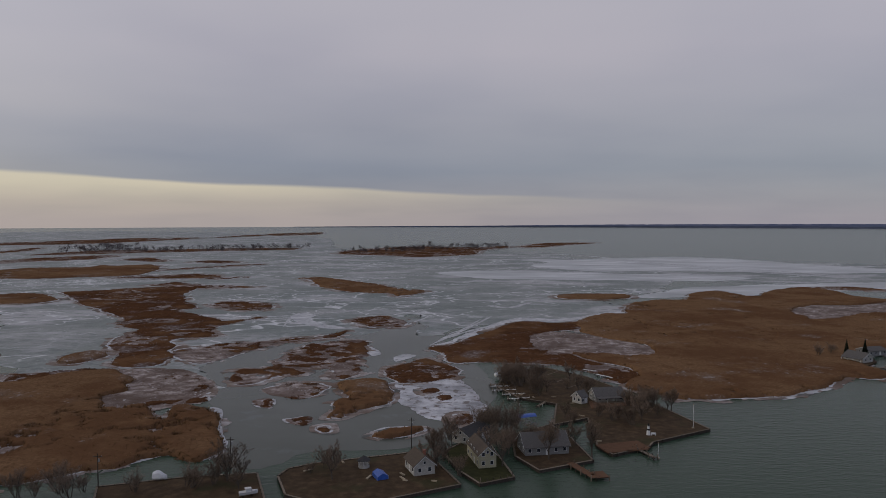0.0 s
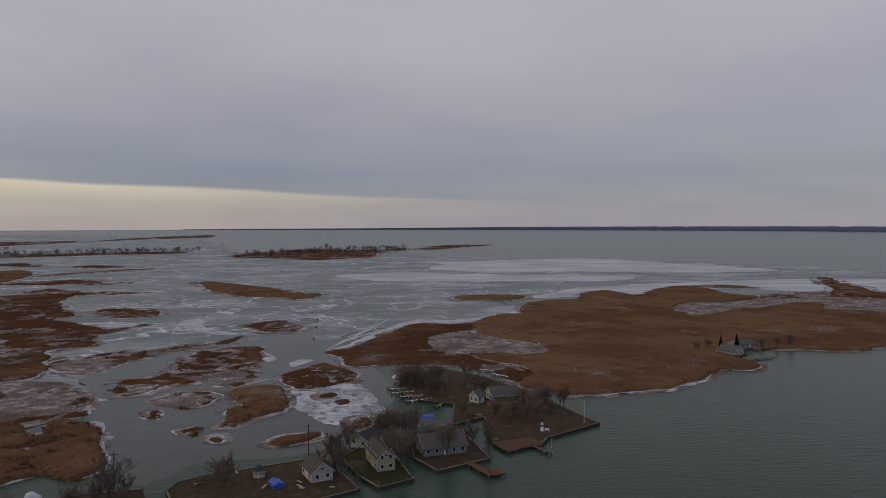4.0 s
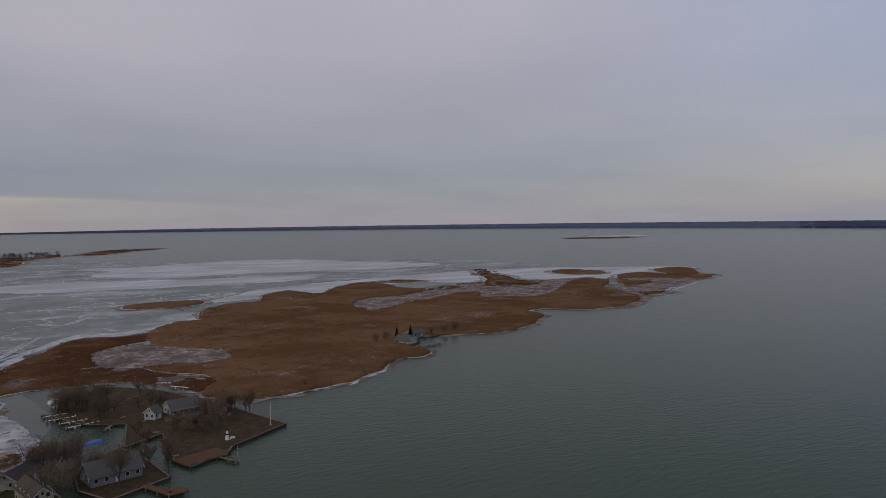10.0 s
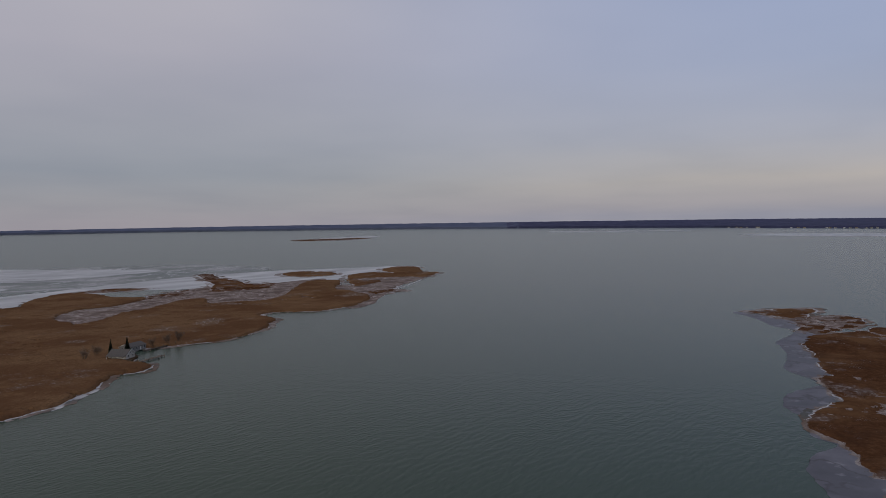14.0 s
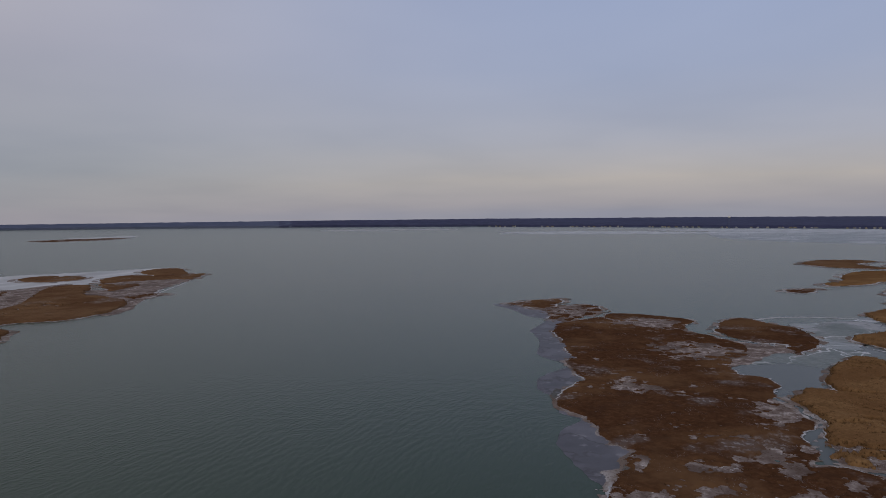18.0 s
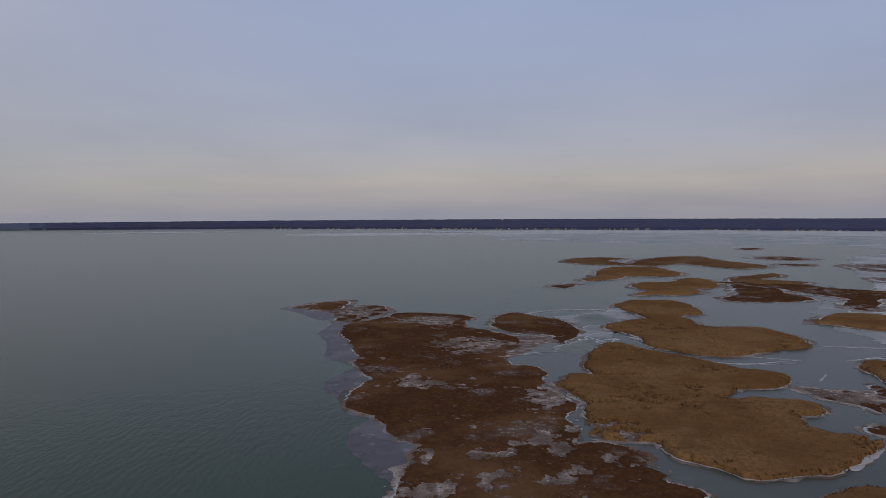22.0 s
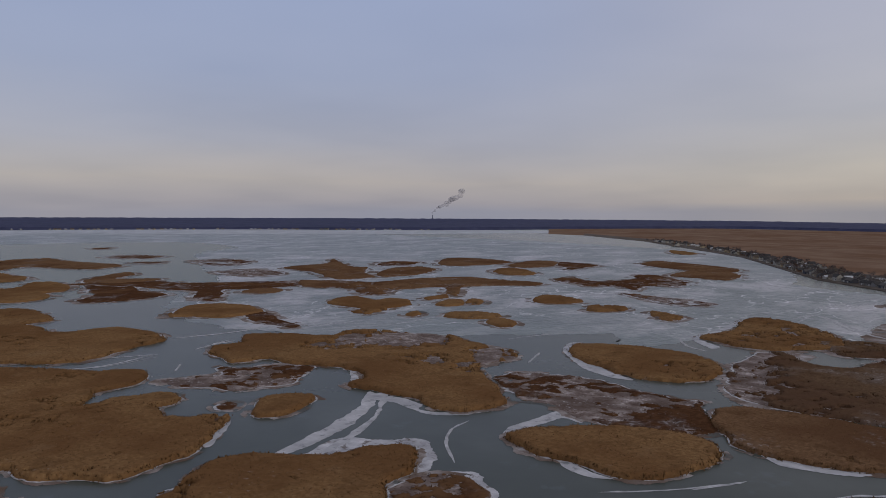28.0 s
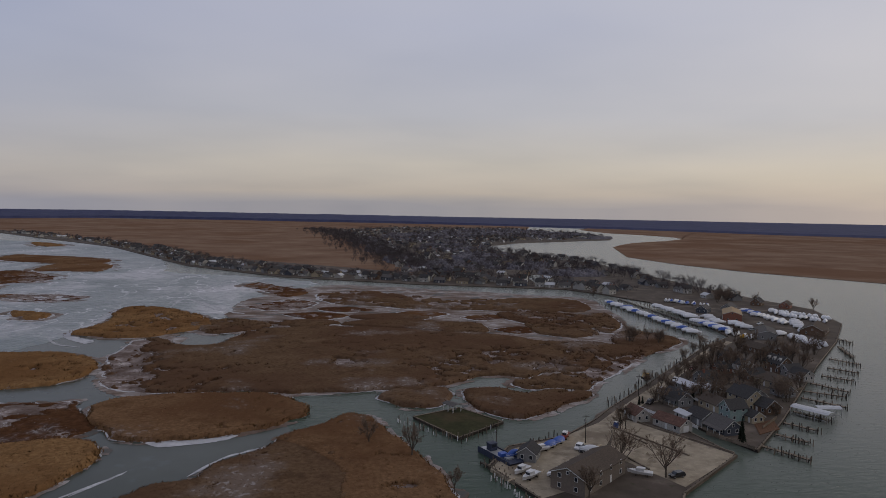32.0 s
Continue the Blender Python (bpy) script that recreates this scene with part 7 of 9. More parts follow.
house(pose(-7.0, 206.6, 0.8, 0, 0, 291), 8.8, 6.4, 3.0, 5.6, "white", "brown", "white clapboard cottage with a steep brown roof", bays=3, chimney=True, name="cottage", category="cottage")
tarp_tent(pose(-18.3, 200.6, 0.8, 0, 0, 25))
gazebo(pose(-24.0, 209.0, 0.8))
house(pose(11.9, 214.9, 0.8, 0, 0, 283), 13.5, 5.5, 4.1, 6.4, "yellow", "brown", "two-storey cream cottage with a dark roof", rows=2, name="cottage", category="cottage")
house(pose(9.5, 236.5, 0.8, 0, 0, 52), 12.2, 7.5, 2.8, 4.8, "white", "dark", "small white cottage with a dark green-grey roof", name="cottage", category="cottage")
house(pose(32.4, 224.6, 0.8, 0, 0, 10), 14.5, 9.2, 2.7, 6.0, "grey", "grey", "low cottage with a wide dark grey roof and white windows", name="cottage", category="cottage", bays=5)
house(pose(67.9, 287.7, 0.8, 0, 0, 9), 12.2, 7.5, 2.8, 5.2, "white", "grey", "white waterside house with a grey shingle roof", name="cottage", category="cottage", porch=2.2)
house(pose(56.0, 283.7, 0.8, 0, 0, 39), 3.9, 4.8, 2.8, 4.8, "white", "grey", "white gabled boathouse by the slip", name="boathouse", category="boathouse", bays=2)
deck([(58.7, 274.1), (75.8, 278.7), (76.0, 288.4), (59.8, 284.9)], "warm red-brown timber deck in front of a house")
deck([(50.5, 229.3), (52.9, 221.4), (67.1, 224.9), (65.6, 233.7)], "brown timber deck beside the slip")
lighthouse(pose(71.4, 240.5, 0.8))
flagpole(pose(89.8, 248.3, 0.8), 8.5)
flagpole(pose(68.0, 218.2, 0.3), 5.0)
utility_pole(-10.1, 220.1, 12.0)
utility_pole(-62.7, 203.8, 11.0)
utility_pole(74.4, 276.3, 8.5)
utility_pole(27.6, 254.2, 9.0)
utility_pole(-96.8, 193.4, 9.5)
pier((38.9, 212.3), (44.3, 199.8), 2.6, "wooden pier on posts below a cottage", DECKRED, 1.0)
pier((43.5, 201.9), (48.1, 202.7), 5.0, "wide pier head of brown planks", DECKRED, 1.0)
pier((62.8, 227.3), (67.1, 217.1), 1.3, "narrow pale wooden jetty", WOOD, 0.8)
pier((26.2, 316.4), (20.9, 313.4), 1.0, "short finger dock with pale posts", WOOD, 0.8, white=True)
pier((29.4, 305.9), (23.2, 304.4), 1.0, "short finger dock with pale posts", WOOD, 0.8, white=True)
pier((31.8, 300.1), (26.2, 297.6), 1.0, "short finger dock with pale posts", WOOD, 0.8, white=True)
pier((33.1, 291.0), (26.9, 289.8), 1.0, "short finger dock with pale posts", WOOD, 0.8, white=True)
pier((41.6, 284.0), (37.9, 277.8), 1.0, "short finger dock with pale posts", WOOD, 0.8, white=True)
pier((49.8, 333.8), (56.7, 342.4), 0.9, "short finger dock with pale posts", WOOD, 0.8, white=True)
pier((54.6, 306.6), (62.1, 315.9), 0.9, "short finger dock with pale posts", WOOD, 0.8, white=True)
pier((51.5, 318.7), (58.9, 327.6), 0.9, "short finger dock with pale posts", WOOD, 0.8, white=True)
pier((58.7, 295.0), (65.6, 303.7), 0.9, "short finger dock with pale posts", WOOD, 0.8, white=True)
pier((38.1, 249.3), (41.4, 259.6), 0.9, "short finger dock with pale posts", WOOD, 0.8, white=True)
pier((21.1, 311.4), (30.4, 312.1), 1.1, "pale finger dock with white posts", TRIM, 0.8, white=True)
pier((21.6, 304.1), (32.3, 305.7), 1.1, "pale finger dock with white posts", TRIM, 0.8, white=True)
pier((25.3, 297.0), (35.4, 298.5), 1.1, "pale finger dock with white posts", TRIM, 0.8, white=True)
pier((26.8, 289.3), (37.0, 291.7), 1.1, "pale finger dock with white posts", TRIM, 0.8, white=True)
pier((74.1, 335.8), (81.9, 325.7), 1.1, "pale finger dock with white posts", TRIM, 0.8, white=True)
pier((69.8, 346.3), (77.5, 342.0), 1.1, "pale finger dock with white posts", TRIM, 0.8, white=True)
boat_lift(pose(30.7, 255.5, 0.2, 0, 0, 20), TARP, "boat lift with a bright blue canopy")
boat(pose(27.1, 331.1, 0.6, 0, 0, 40), 6.0, WRAP, "white-wrapped boat at the end of a plot")
snow_tent(pose(-81.5, 198.5, 0.8) @ Matrix.Scale(0.55, 4))
boat(pose(-52.8, 186.9, 0.8, 0, 0, 20), 5.0, None, "small open white boat in a yard")
lumber(pose(-21.6, 200.6, 0.82, 0, 0, 71), 3.0)
lumber(pose(-12.0, 202.9, 0.82, 0, 0, 124), 2.4)
lumber(pose(-11.8, 199.7, 0.82, 0, 0, 124), 2.6)
lumber(pose(-40.4, 206.1, 0.82, 0, 0, 35), 3)
lumber(pose(-31.0, 213.4, 0.82, 0, 0, 109), 2.4)
lumber(pose(-2.6, 197.5, 0.82, 0, 0, 156), 1.6)
lumber(pose(-10.9, 198.0, 0.82, 0, 0, 159), 1.5)
lumber(pose(37.9, 291.6, 0.82, 0, 0, 104), 2)
lumber(pose(46.7, 292.2, 0.82, 0, 0, 176), 2)
lumber(pose(52.6, 282.1, 0.82, 0, 0, 40), 1.8)
lumber(pose(52.7, 263.8, 0.82, 0, 0, 152), 2.4)
lumber(pose(52.3, 233.3, 0.82, 0, 0, 175), 2.5)
lumber(pose(73.9, 242.0, 0.82, 0, 0, 106), 2.0)
lumber(pose(33.2, 295.8, 0.82, 0, 0, 130), 1.5)
pilings((1.0, 218.7), (5.2, 204.1), 7, 3)
pilings((10.6, 196.2), (20.8, 201.4), 6, 4)

# the cabin on the reed island
land("yard", [(207.5, 362.7), (220.4, 378.2), (233.4, 380.4), (227.7, 364.5), (213.0, 350.9), (206.2, 350.6)], BROWNYARD, 0.8, "brown worn yard round the island cabin", "structure")
house(pose(219.7, 367.6, 0.8, 0, 0, -64), 10.7, 8.5, 2.6, 4.8, "white", "grey", "white island cabin with a pale grey roof", name="cabin", category="cabin", porch=2.0)
house(pose(238.0, 386.2, 0.8, 0, 0, 16), 12.1, 8.5, 2.4, 4.0, "grey", "grey", "small grey outbuilding behind a cabin", name="shed", category="shed")
pier((214.3, 348.0), (236.9, 354.5), 2.0, "low dark dock by the island cabin", WOOD, 0.8)
pier((239.7, 376.7), (271.4, 384.4), 2.0, "low dark dock along the reeds", WETWOOD, 0.8)
evergreen(pose(221.9, 382.2, 0.8), 9, 838, "dark narrow spruce beside the island cabin")
evergreen(pose(231.6, 381.5, 0.8), 9.5, 862, "dark narrow spruce beside the island cabin")

# ---- the working yard ----
land("gravel_lot", [(-106.8, -233.3), (-125.4, -193.8), (-97.1, -172.9), (-92.4, -184.6), (-88.9, -194.2), (-87.6, -201.7), (-96.4, -219.9)], GRAVEL, 0.87, "pale gravel car park", "structure")
land("gravel_yard", [(-78.7, -218.0), (-95.7, -230.7), (-110.3, -247.2), (-111.4, -241.1), (-104.5, -231.6), (-96.4, -219.9), (-86.9, -204.3), (-88.1, -194.3), (-63.3, -174.3), (-56.0, -170.9), (-47.3, -192.7), (-57.7, -208.1)], GRAVEL, 0.87, "worn gravel working yard", "structure")
land("street", [(-107.7, -243.8), (-152.2, -290.6), (-200.3, -343.1), (-230.4, -370.6), (-231.1, -365.4), (-195.6, -332.1), (-154.0, -286.2), (-110.5, -237.7)], GRAVEL, 0.87, "pale gravel lane along the canal", "structure")
seawall([(-134.9, -197.4), (-126.1, -231.3)], "timber seawall of the boat canal", closed=False)
seawall([(-121.4, -226.5), (-125.5, -194.0), (-94.9, -169.2), (-85.0, -153.0)], "timber seawall of the car park", closed=False)
seawall([(-55.7, -170.1), (-47.4, -195.2), (-57.6, -211.0), (-78.8, -218.3), (-94.6, -233.1), (-107.2, -247.9), (-129.9, -271.9), (-170.9, -315.4), (-210.6, -358.0), (-238.7, -381.0)], "timber seawall of the working yard and lane", closed=False)
seawall([(-347.0, -420.8), (-294.9, -361.4), (-236.4, -302.2), (-200.2, -263.8), (-163.1, -224.7), (-134.9, -197.4)], "timber seawall on the river", closed=False)
house(pose(-72.6, -181.1, 0.8, 0, 0, -140), 23.2, 10.4, 4.7, 6.8, "taupe", "brown", "large two-storey taupe lodge with a low brown roof", rows=2, chimney=False, bays=4)
house(pose(-60.8, -199.5, 0.8, 0, 0, 60), 6.5, 5.5, 2.8, 4.6, "grey", "dark", "small grey harbour shed with a dark roof", name="shed", category="shed")
work_barge(pose(-52.7, -202.8, 0.0, 0, 0, 111))
boat(pose(-66.2, -204.7, 0.87, 0, 0, 20), 6, None, "white open motorboat on a trailer")
boat(pose(-69.2, -206.9, 0.87, 0, 0, 30), 6, TARP, "boat under a blue tarpaulin")
boat(pose(-73.1, -210.1, 0.87, 0, 0, 30), 6, TARP, "boat under a blue tarpaulin")
boat(pose(-55.6, -200.2, 0.87, 0, 0, 30), 5, TARP, "small boat under a blue tarpaulin")
boat(pose(-55.4, -188.5, 0.87, 0, 0, 40), 7, None, "white cabin boat on the hard")
boat(pose(-56.6, -184.1, 0.87, 0, 0, 40), 7.5, None, "white cabin boat on the hard")
boat(pose(-80.5, -201.4, 0.87, 0, 0, -20), 6, WRAP, "white-covered speedboat on a trailer")
boat(pose(-88.4, -182.4, 0.87, 0, 0, -30), 7, None, "grey motorboat laid up by a hedge")
boat(pose(-77.8, -215.6, 0.87, 0, 0, 60), 7, None, "boat with red topsides on the hard", base=REDHULL)
car(pose(-64.2, -184.4, 0.87, 0, 0, -30), "white", "white van parked on gravel", "van")
car(pose(-79.0, -205.7, 0.87, 0, 0, 50), "white", "white estate car parked by the lane", "suv")
car(pose(-79.5, -203.0, 0.87, 0, 0, 50), "black", "black estate car parked by the lane", "suv")
car(pose(-65.4, -177.4, 0.87, 0, 0, 20), "black", "dark car beside the lodge", "suv")
car(pose(-98.3, -179.8, 0.87, 0, 0, 10), "black", "dark car at the edge of the car park", "suv")
utility_pole(-82.9, -210.5, 9.5)
utility_pole(-125.2, -261.8, 9.0)
utility_pole(-102.0, -222.6, 8)
utility_pole(-192.9, -330.0, 9)
utility_pole(-53.4, -210.5, 7)
wires((-82.9, -210.5), (-125.2, -261.8), 9.6, 9.2)
wires((-125.2, -261.8), (-192.9, -330.0), 9.2, 9.2)
timber_kerb((-97.9, -224.9), (-110.5, -195.0))
timber_kerb((-107.0, -233.6), (-125.9, -195.5))
timber_kerb((-89.5, -201.7), (-93.0, -185.7))
timber_kerb((-100.3, -213.8), (-102.3, -206.9))
pier((-46.2, -198.9), (-51.2, -186.9), 1.2, "old dark dock of the working yard", WETWOOD, 0.7)
pier((-49.2, -200.4), (-53.3, -191.7), 1.2, "old dark dock of the working yard", WETWOOD, 0.7)
pilings((-46.6, -188.3), (-53.1, -167.5), 30, 11, (1, 2, 2), 0.7)
pilings((-25.0, -244.3), (-43.2, -219.5), 26, 12, (2, 2, 1, 0), 0.9)
pilings((-43.5, -218.4), (-61.5, -235.2), 14, 13, (2, 1, 0), 0.8)
pilings((-65.4, -212.3), (-76.2, -219.3), 8, 14)
pilings((-108.5, -252.1), (-123.7, -269.3), 14, 15, spread=1.2)
pilings((-128.9, -275.1), (-226.1, -372.2), 60, 16, spread=1.3)
pilings((-215.8, -526.7), (-219.0, -381.7), 46, 17, spread=1.2)
pilings((-237.2, -548.9), (-233.0, -403.2), 40, 18, spread=1.2)
pilings((-254.1, -558.6), (-248.4, -441.0), 30, 19, spread=1.5)
pavilion(pose(-46.7, -251.5, 0.8, 0, 0, 30))

# ---- the houses on the point ----
house(pose(-111.1, -233.1, 0.8, 0, 0, 98), 7.6, 6.0, 2.7, 4.8, "white", "rust", "small white house with a rusty roof", group="houses on the point")
house(pose(-128.5, -230.9, 0.8, 0, 0, 98), 6.8, 3.8, 2.3, 3.0, "white", "white", "low white garage with a flat pale roof", name="garage", category="garage", group="houses on the point")
house(pose(-132.6, -226.4, 0.8, 0, 0, 98), 8.5, 6.8, 2.8, 5.0, "grey", "dark", "grey bungalow with a dark roof", group="houses on the point")
house(pose(-134.6, -216.0, 0.8, 0, 0, 98), 9.3, 6.8, 2.8, 5.2, "navy", "grey", "slate-blue cottage with white windows and a porch", porch=2.0, group="houses on the point")
house(pose(-146.1, -228.8, 0.8, 0, 0, 8), 7.6, 6.0, 4.8, 7.4, "teal", "dark", "two-storey pale teal house with dark roof", rows=2, group="houses on the point")
house(pose(-136.2, -250.6, 0.8, 0, 0, 98), 10.2, 6.8, 3.0, 5.6, "grey", "dark", "grey house with a porch of white columns", porch=2.0, group="houses on the point")
house(pose(-150.1, -267.7, 0.8, 0, 0, 98), 11.0, 6.0, 3.0, 4.2, "grey", "white", "long shed with a white metal roof", name="shed", category="shed", group="houses on the point")
house(pose(-155.6, -261.7, 0.8, 0, 0, 98), 7.6, 6.0, 3.0, 4.4, "grey", "white", "small shed with a pale metal roof", name="shed", category="shed", group="houses on the point")
house(pose(-164.8, -279.4, 0.8, 0, 0, 8), 8.5, 6.8, 2.9, 5.4, "grey", "dark", "grey house with a dark roof", chimney=True, group="houses on the point")
house(pose(-147.3, -240.1, 0.8, 0, 0, 98), 14.4, 7.2, 3.0, 5.2, "tan", "brown", "long tan bungalow with a brown roof", group="houses on the point")
house(pose(-160.0, -243.1, 0.8, 0, 0, 98), 11.0, 7.6, 4.9, 7.6, "tan", "dark", "large tan two-storey house with a dark roof", rows=2, group="houses on the point")
house(pose(-163.8, -236.6, 0.8, 0, 0, 98), 9.3, 6.8, 2.8, 5.4, "brown", "dark", "brown house with a dark roof by the docks", group="houses on the point")
house(pose(-168.3, -251.7, 0.8, 0, 0, 98), 9.3, 6.8, 2.9, 5.2, "grey", "dark", "grey house with a dark roof", group="houses on the point")
house(pose(-210.8, -295.5, 0.8, 0, 0, 98), 10.2, 7.6, 4.8, 7.8, "brown", "dark", "dark two-storey house with white dormers", rows=2, dormers=3, group="houses on the point")
house(pose(-212.6, -288.6, 0.8, 0, 0, 8), 8.5, 6.8, 2.9, 5.2, "grey", "dark", "grey waterside house with a dark roof", group="houses on the point")
house(pose(-211.8, -280.1, 0.8, 0, 0, 98), 8.5, 6.0, 2.9, 5.0, "white", "dark", "white waterside house with a dark roof", group="houses on the point")
house(pose(-189.7, -282.6, 0.8, 0, 0, 8), 8.5, 6.8, 2.8, 5.2, "brown", "dark", "brown house among bare trees", group="houses on the point")
house(pose(-192.3, -272.3, 0.8, 0, 0, 98), 11.9, 9.3, 2.9, 5.4, "tan", "brown", "wide tan house with a hipped roof", hip=0.6, group="houses on the point")
house(pose(-229.0, -336.2, 0.8, 0, 0, 98), 22.9, 6.8, 3.0, 5.2, "brown", "brown", "long brown storage shed", name="shed", category="shed", group="houses on the point")
house(pose(-200.4, -321.2, 0.8, 0, 0, 98), 8.5, 6.8, 2.8, 5.2, "brown", "dark", "dark brown house by the lane", group="houses on the point")
house(pose(-182.1, -296.4, 0.8, 0, 0, 8), 7.6, 6.0, 2.8, 5.0, "brick", "dark", "brick bungalow with a dark roof", group="houses on the point")
house(pose(-197.0, -304.1, 0.8, 0, 0, 98), 8.5, 6.8, 2.8, 5.0, "white", "dark", "white house among bare trees", group="houses on the point")
house(pose(-185.7, -256.5, 0.8, 0, 0, 98), 7.6, 6.0, 2.7, 4.8, "grey", "brown", "small grey house near the docks", group="houses on the point")
house(pose(-151.7, -226.1, 0.8, 0, 0, 98), 6.8, 5.1, 2.5, 4.2, "tan", "dark", "small tan garage with a dark roof", name="garage", category="garage", group="houses on the point")
house(pose(-280.7, -445.6, 0.8, 0, 0, 60), 25.5, 11.9, 5.0, 7.0, "brick", "tan", "boatyard hall with a tan metal roof", name="boatyard_hall", category="hall", group="houses on the point")
house(pose(-261.4, -378.9, 0.8, 0, 0, 60), 22.1, 10.2, 4.0, 5.5, "grey", "grey", "long grey boatyard building", name="boatyard_hall", category="hall", group="houses on the point")
house(pose(-301.6, -388.5, 0.8, 0, 0, 45), 22.1, 13.6, 3.0, 6.5, "brown", "brown", "big brown boathouse with a low roof", name="boathouse", category="boathouse", group="houses on the point")
house(pose(-302.4, -484.2, 0.8, 0, 0, 45), 13.6, 8.5, 3.2, 5.8, "grey", "grey", "grey house behind the marina", group="houses on the point")
house(pose(-277.7, -477.5, 0.8, 0, 0, 45), 11.9, 7.6, 3.2, 5.5, "navy", "grey", "slate-blue house behind the marina", group="houses on the point")
house(pose(-357.7, -495.1, 0.8, 0, 0, 45), 11.9, 7.6, 3.0, 5.5, "brick", "brown", "brown-roofed house on the river bank", group="houses on the point")
house(pose(-344.5, -512.0, 0.8, 0, 0, 45), 12.8, 7.6, 3.0, 6.0, "brown", "dark", "dark house on the river bank", group="houses on the point")
house(pose(-119.1, -222.3, 0.8, 0, 0, 111), 11.9, 6.3, 2.6, 4.4, "white", "rust", "long white boathouse with a rusty red roof", name="boathouse", category="boathouse", garage=2.6)
evergreen(pose(-134.1, -204.5, 0.8), 8.5, 1313, "dark conical evergreen beside a house", wide=0.2)
evergreen(pose(-143.0, -251.4, 0.8), 5.5, 1226, "dark conical evergreen beside a house", wide=0.2)
evergreen(pose(-146.4, -251.0, 0.8), 5.0, 1241, "dark conical evergreen beside a house", wide=0.2)
evergreen(pose(-120.0, -250.2, 0.8), 3.5, 1131, "dark conical evergreen beside a house", wide=0.2)
evergreen(pose(-122.0, -251.5, 0.8), 3.2, 1137, "dark conical evergreen beside a house", wide=0.2)
evergreen(pose(-103.4, -230.0, 0.8), 3, 1098, "dark conical evergreen beside a house", wide=0.2)
deck([(-145.0, -211.1), (-155.7, -215.8), (-159.6, -225.1), (-149.9, -221.7)], "timber-edged garden terrace by the water")
land("water", [(-119.3, -892.9), (-134.3, -919.7), (-127.8, -785.1), (-120.9, -746.5), (-107.2, -759.4)], WATER, 0.92, "narrow canal through the village", "structure", 0.6)
land("water", [(-222.0, -756.1), (-240.3, -762.1), (-240.9, -695.6), (-228.9, -669.3), (-210.5, -685.9)], WATER, 0.92, "small boat basin behind the village", "structure", 0.6)
land("water", [(-92.2, -1366.6), (-120.5, -1500.7), (-124.3, -1432.2), (-94.9, -1256.4)], WATER, 0.92, "far reach of the village canal", "structure", 0.6)
portable_toilet(pose(-99.2, -224.1, 0.87, 0, 0, 30))
pier((-138.7, -201.7), (-146.3, -187.4), 1.6, "long dark river dock on pilings", WOOD, 0.8, plank=1.2)
pilings((-139.9, -195.5), (-145.2, -185.9), 7, 1345)
pier((-151.0, -211.5), (-157.1, -202.1), 1.6, "long dark river dock on pilings", WOOD, 0.8, plank=1.2)
pilings((-151.5, -206.6), (-155.7, -200.2), 7, 1372)
pier((-162.2, -222.8), (-168.4, -213.0), 1.6, "long dark river dock on pilings", WOOD, 0.8, plank=1.2)
pilings((-162.4, -217.4), (-166.8, -210.8), 7, 1387)
pier((-191.4, -252.3), (-200.0, -237.5), 1.6, "long dark river dock on pilings", WOOD, 0.8, plank=1.2)
pilings((-191.5, -244.4), (-197.6, -234.5), 7, 1419)
pier((-199.4, -262.0), (-211.3, -251.7), 1.6, "long dark river dock on pilings", WOOD, 0.8, plank=1.2)
pilings((-200.1, -255.1), (-208.4, -248.2), 7, 1422)
pier((-212.2, -274.0), (-218.0, -258.0), 1.6, "long dark river dock on pilings", WOOD, 0.8, plank=1.2)
pilings((-210.8, -264.8), (-214.9, -254.2), 7, 1436)
pier((-226.5, -286.0), (-234.8, -275.5), 1.6, "long dark river dock on pilings", WOOD, 0.8, plank=1.2)
pilings((-225.3, -278.0), (-231.1, -271.0), 7, 1454)
pier((-241.2, -300.5), (-248.6, -289.1), 1.6, "long dark river dock on pilings", WOOD, 0.8, plank=1.2)
pilings((-239.2, -291.6), (-244.4, -284.0), 7, 1465)
pier((-257.3, -319.2), (-263.1, -305.5), 1.6, "long dark river dock on pilings", WOOD, 0.8, plank=1.2)
pilings((-254.1, -308.8), (-258.2, -299.7), 7, 1469)
pier((-285.4, -347.4), (-272.9, -321.7), 1.6, "long dark river dock on pilings", WOOD, 0.8, plank=1.2)
pilings((-275.3, -331.8), (-267.4, -315.1), 7, 1485)
pier((-301.5, -369.6), (-303.2, -358.9), 1.6, "long dark river dock on pilings", WOOD, 0.8, plank=1.2)
pilings((-294.7, -357.4), (-296.1, -350.3), 7, 1480)
pier((-175.3, -235.2), (-180.8, -222.5), 1.6, "long dark river dock on pilings", WOOD, 0.8, plank=1.2)
pilings((-175.0, -228.5), (-178.8, -220.0), 7, 1405)
boat_lift(pose(-177.7, -228.3, 0.2, 0, 0, 116), ROOFS["white"], "covered boat well with a long white roof", 14, 5.5)
boat_lift(pose(-185.5, -230.1, 0.2, 0, 0, 170), ROOFS["white"], "covered boat well with a white roof", 9, 4)
excavator(pose(-141.5, -288.1, 0.87, 0, 0, 40))
excavator(pose(-243.8, -375.1, 0.87, 0, 0, 140))
fence((-117.0, -246.7), (-120.1, -236.8), 1)
fence((-125.7, -224.7), (-127.1, -219.4), 1)
fence((-126.8, -213.4), (-134.0, -197.5), 0)
fence((-144.5, -254.5), (-149.4, -247.5), 1)
fence((-170.9, -267.2), (-176.2, -257.6), 0)
fence((-183.1, -307.9), (-188.8, -295.7), 1)
fence((-149.8, -216.6), (-162.3, -226.8), 0)
fence((-186.9, -256.3), (-200.2, -263.8), 0)
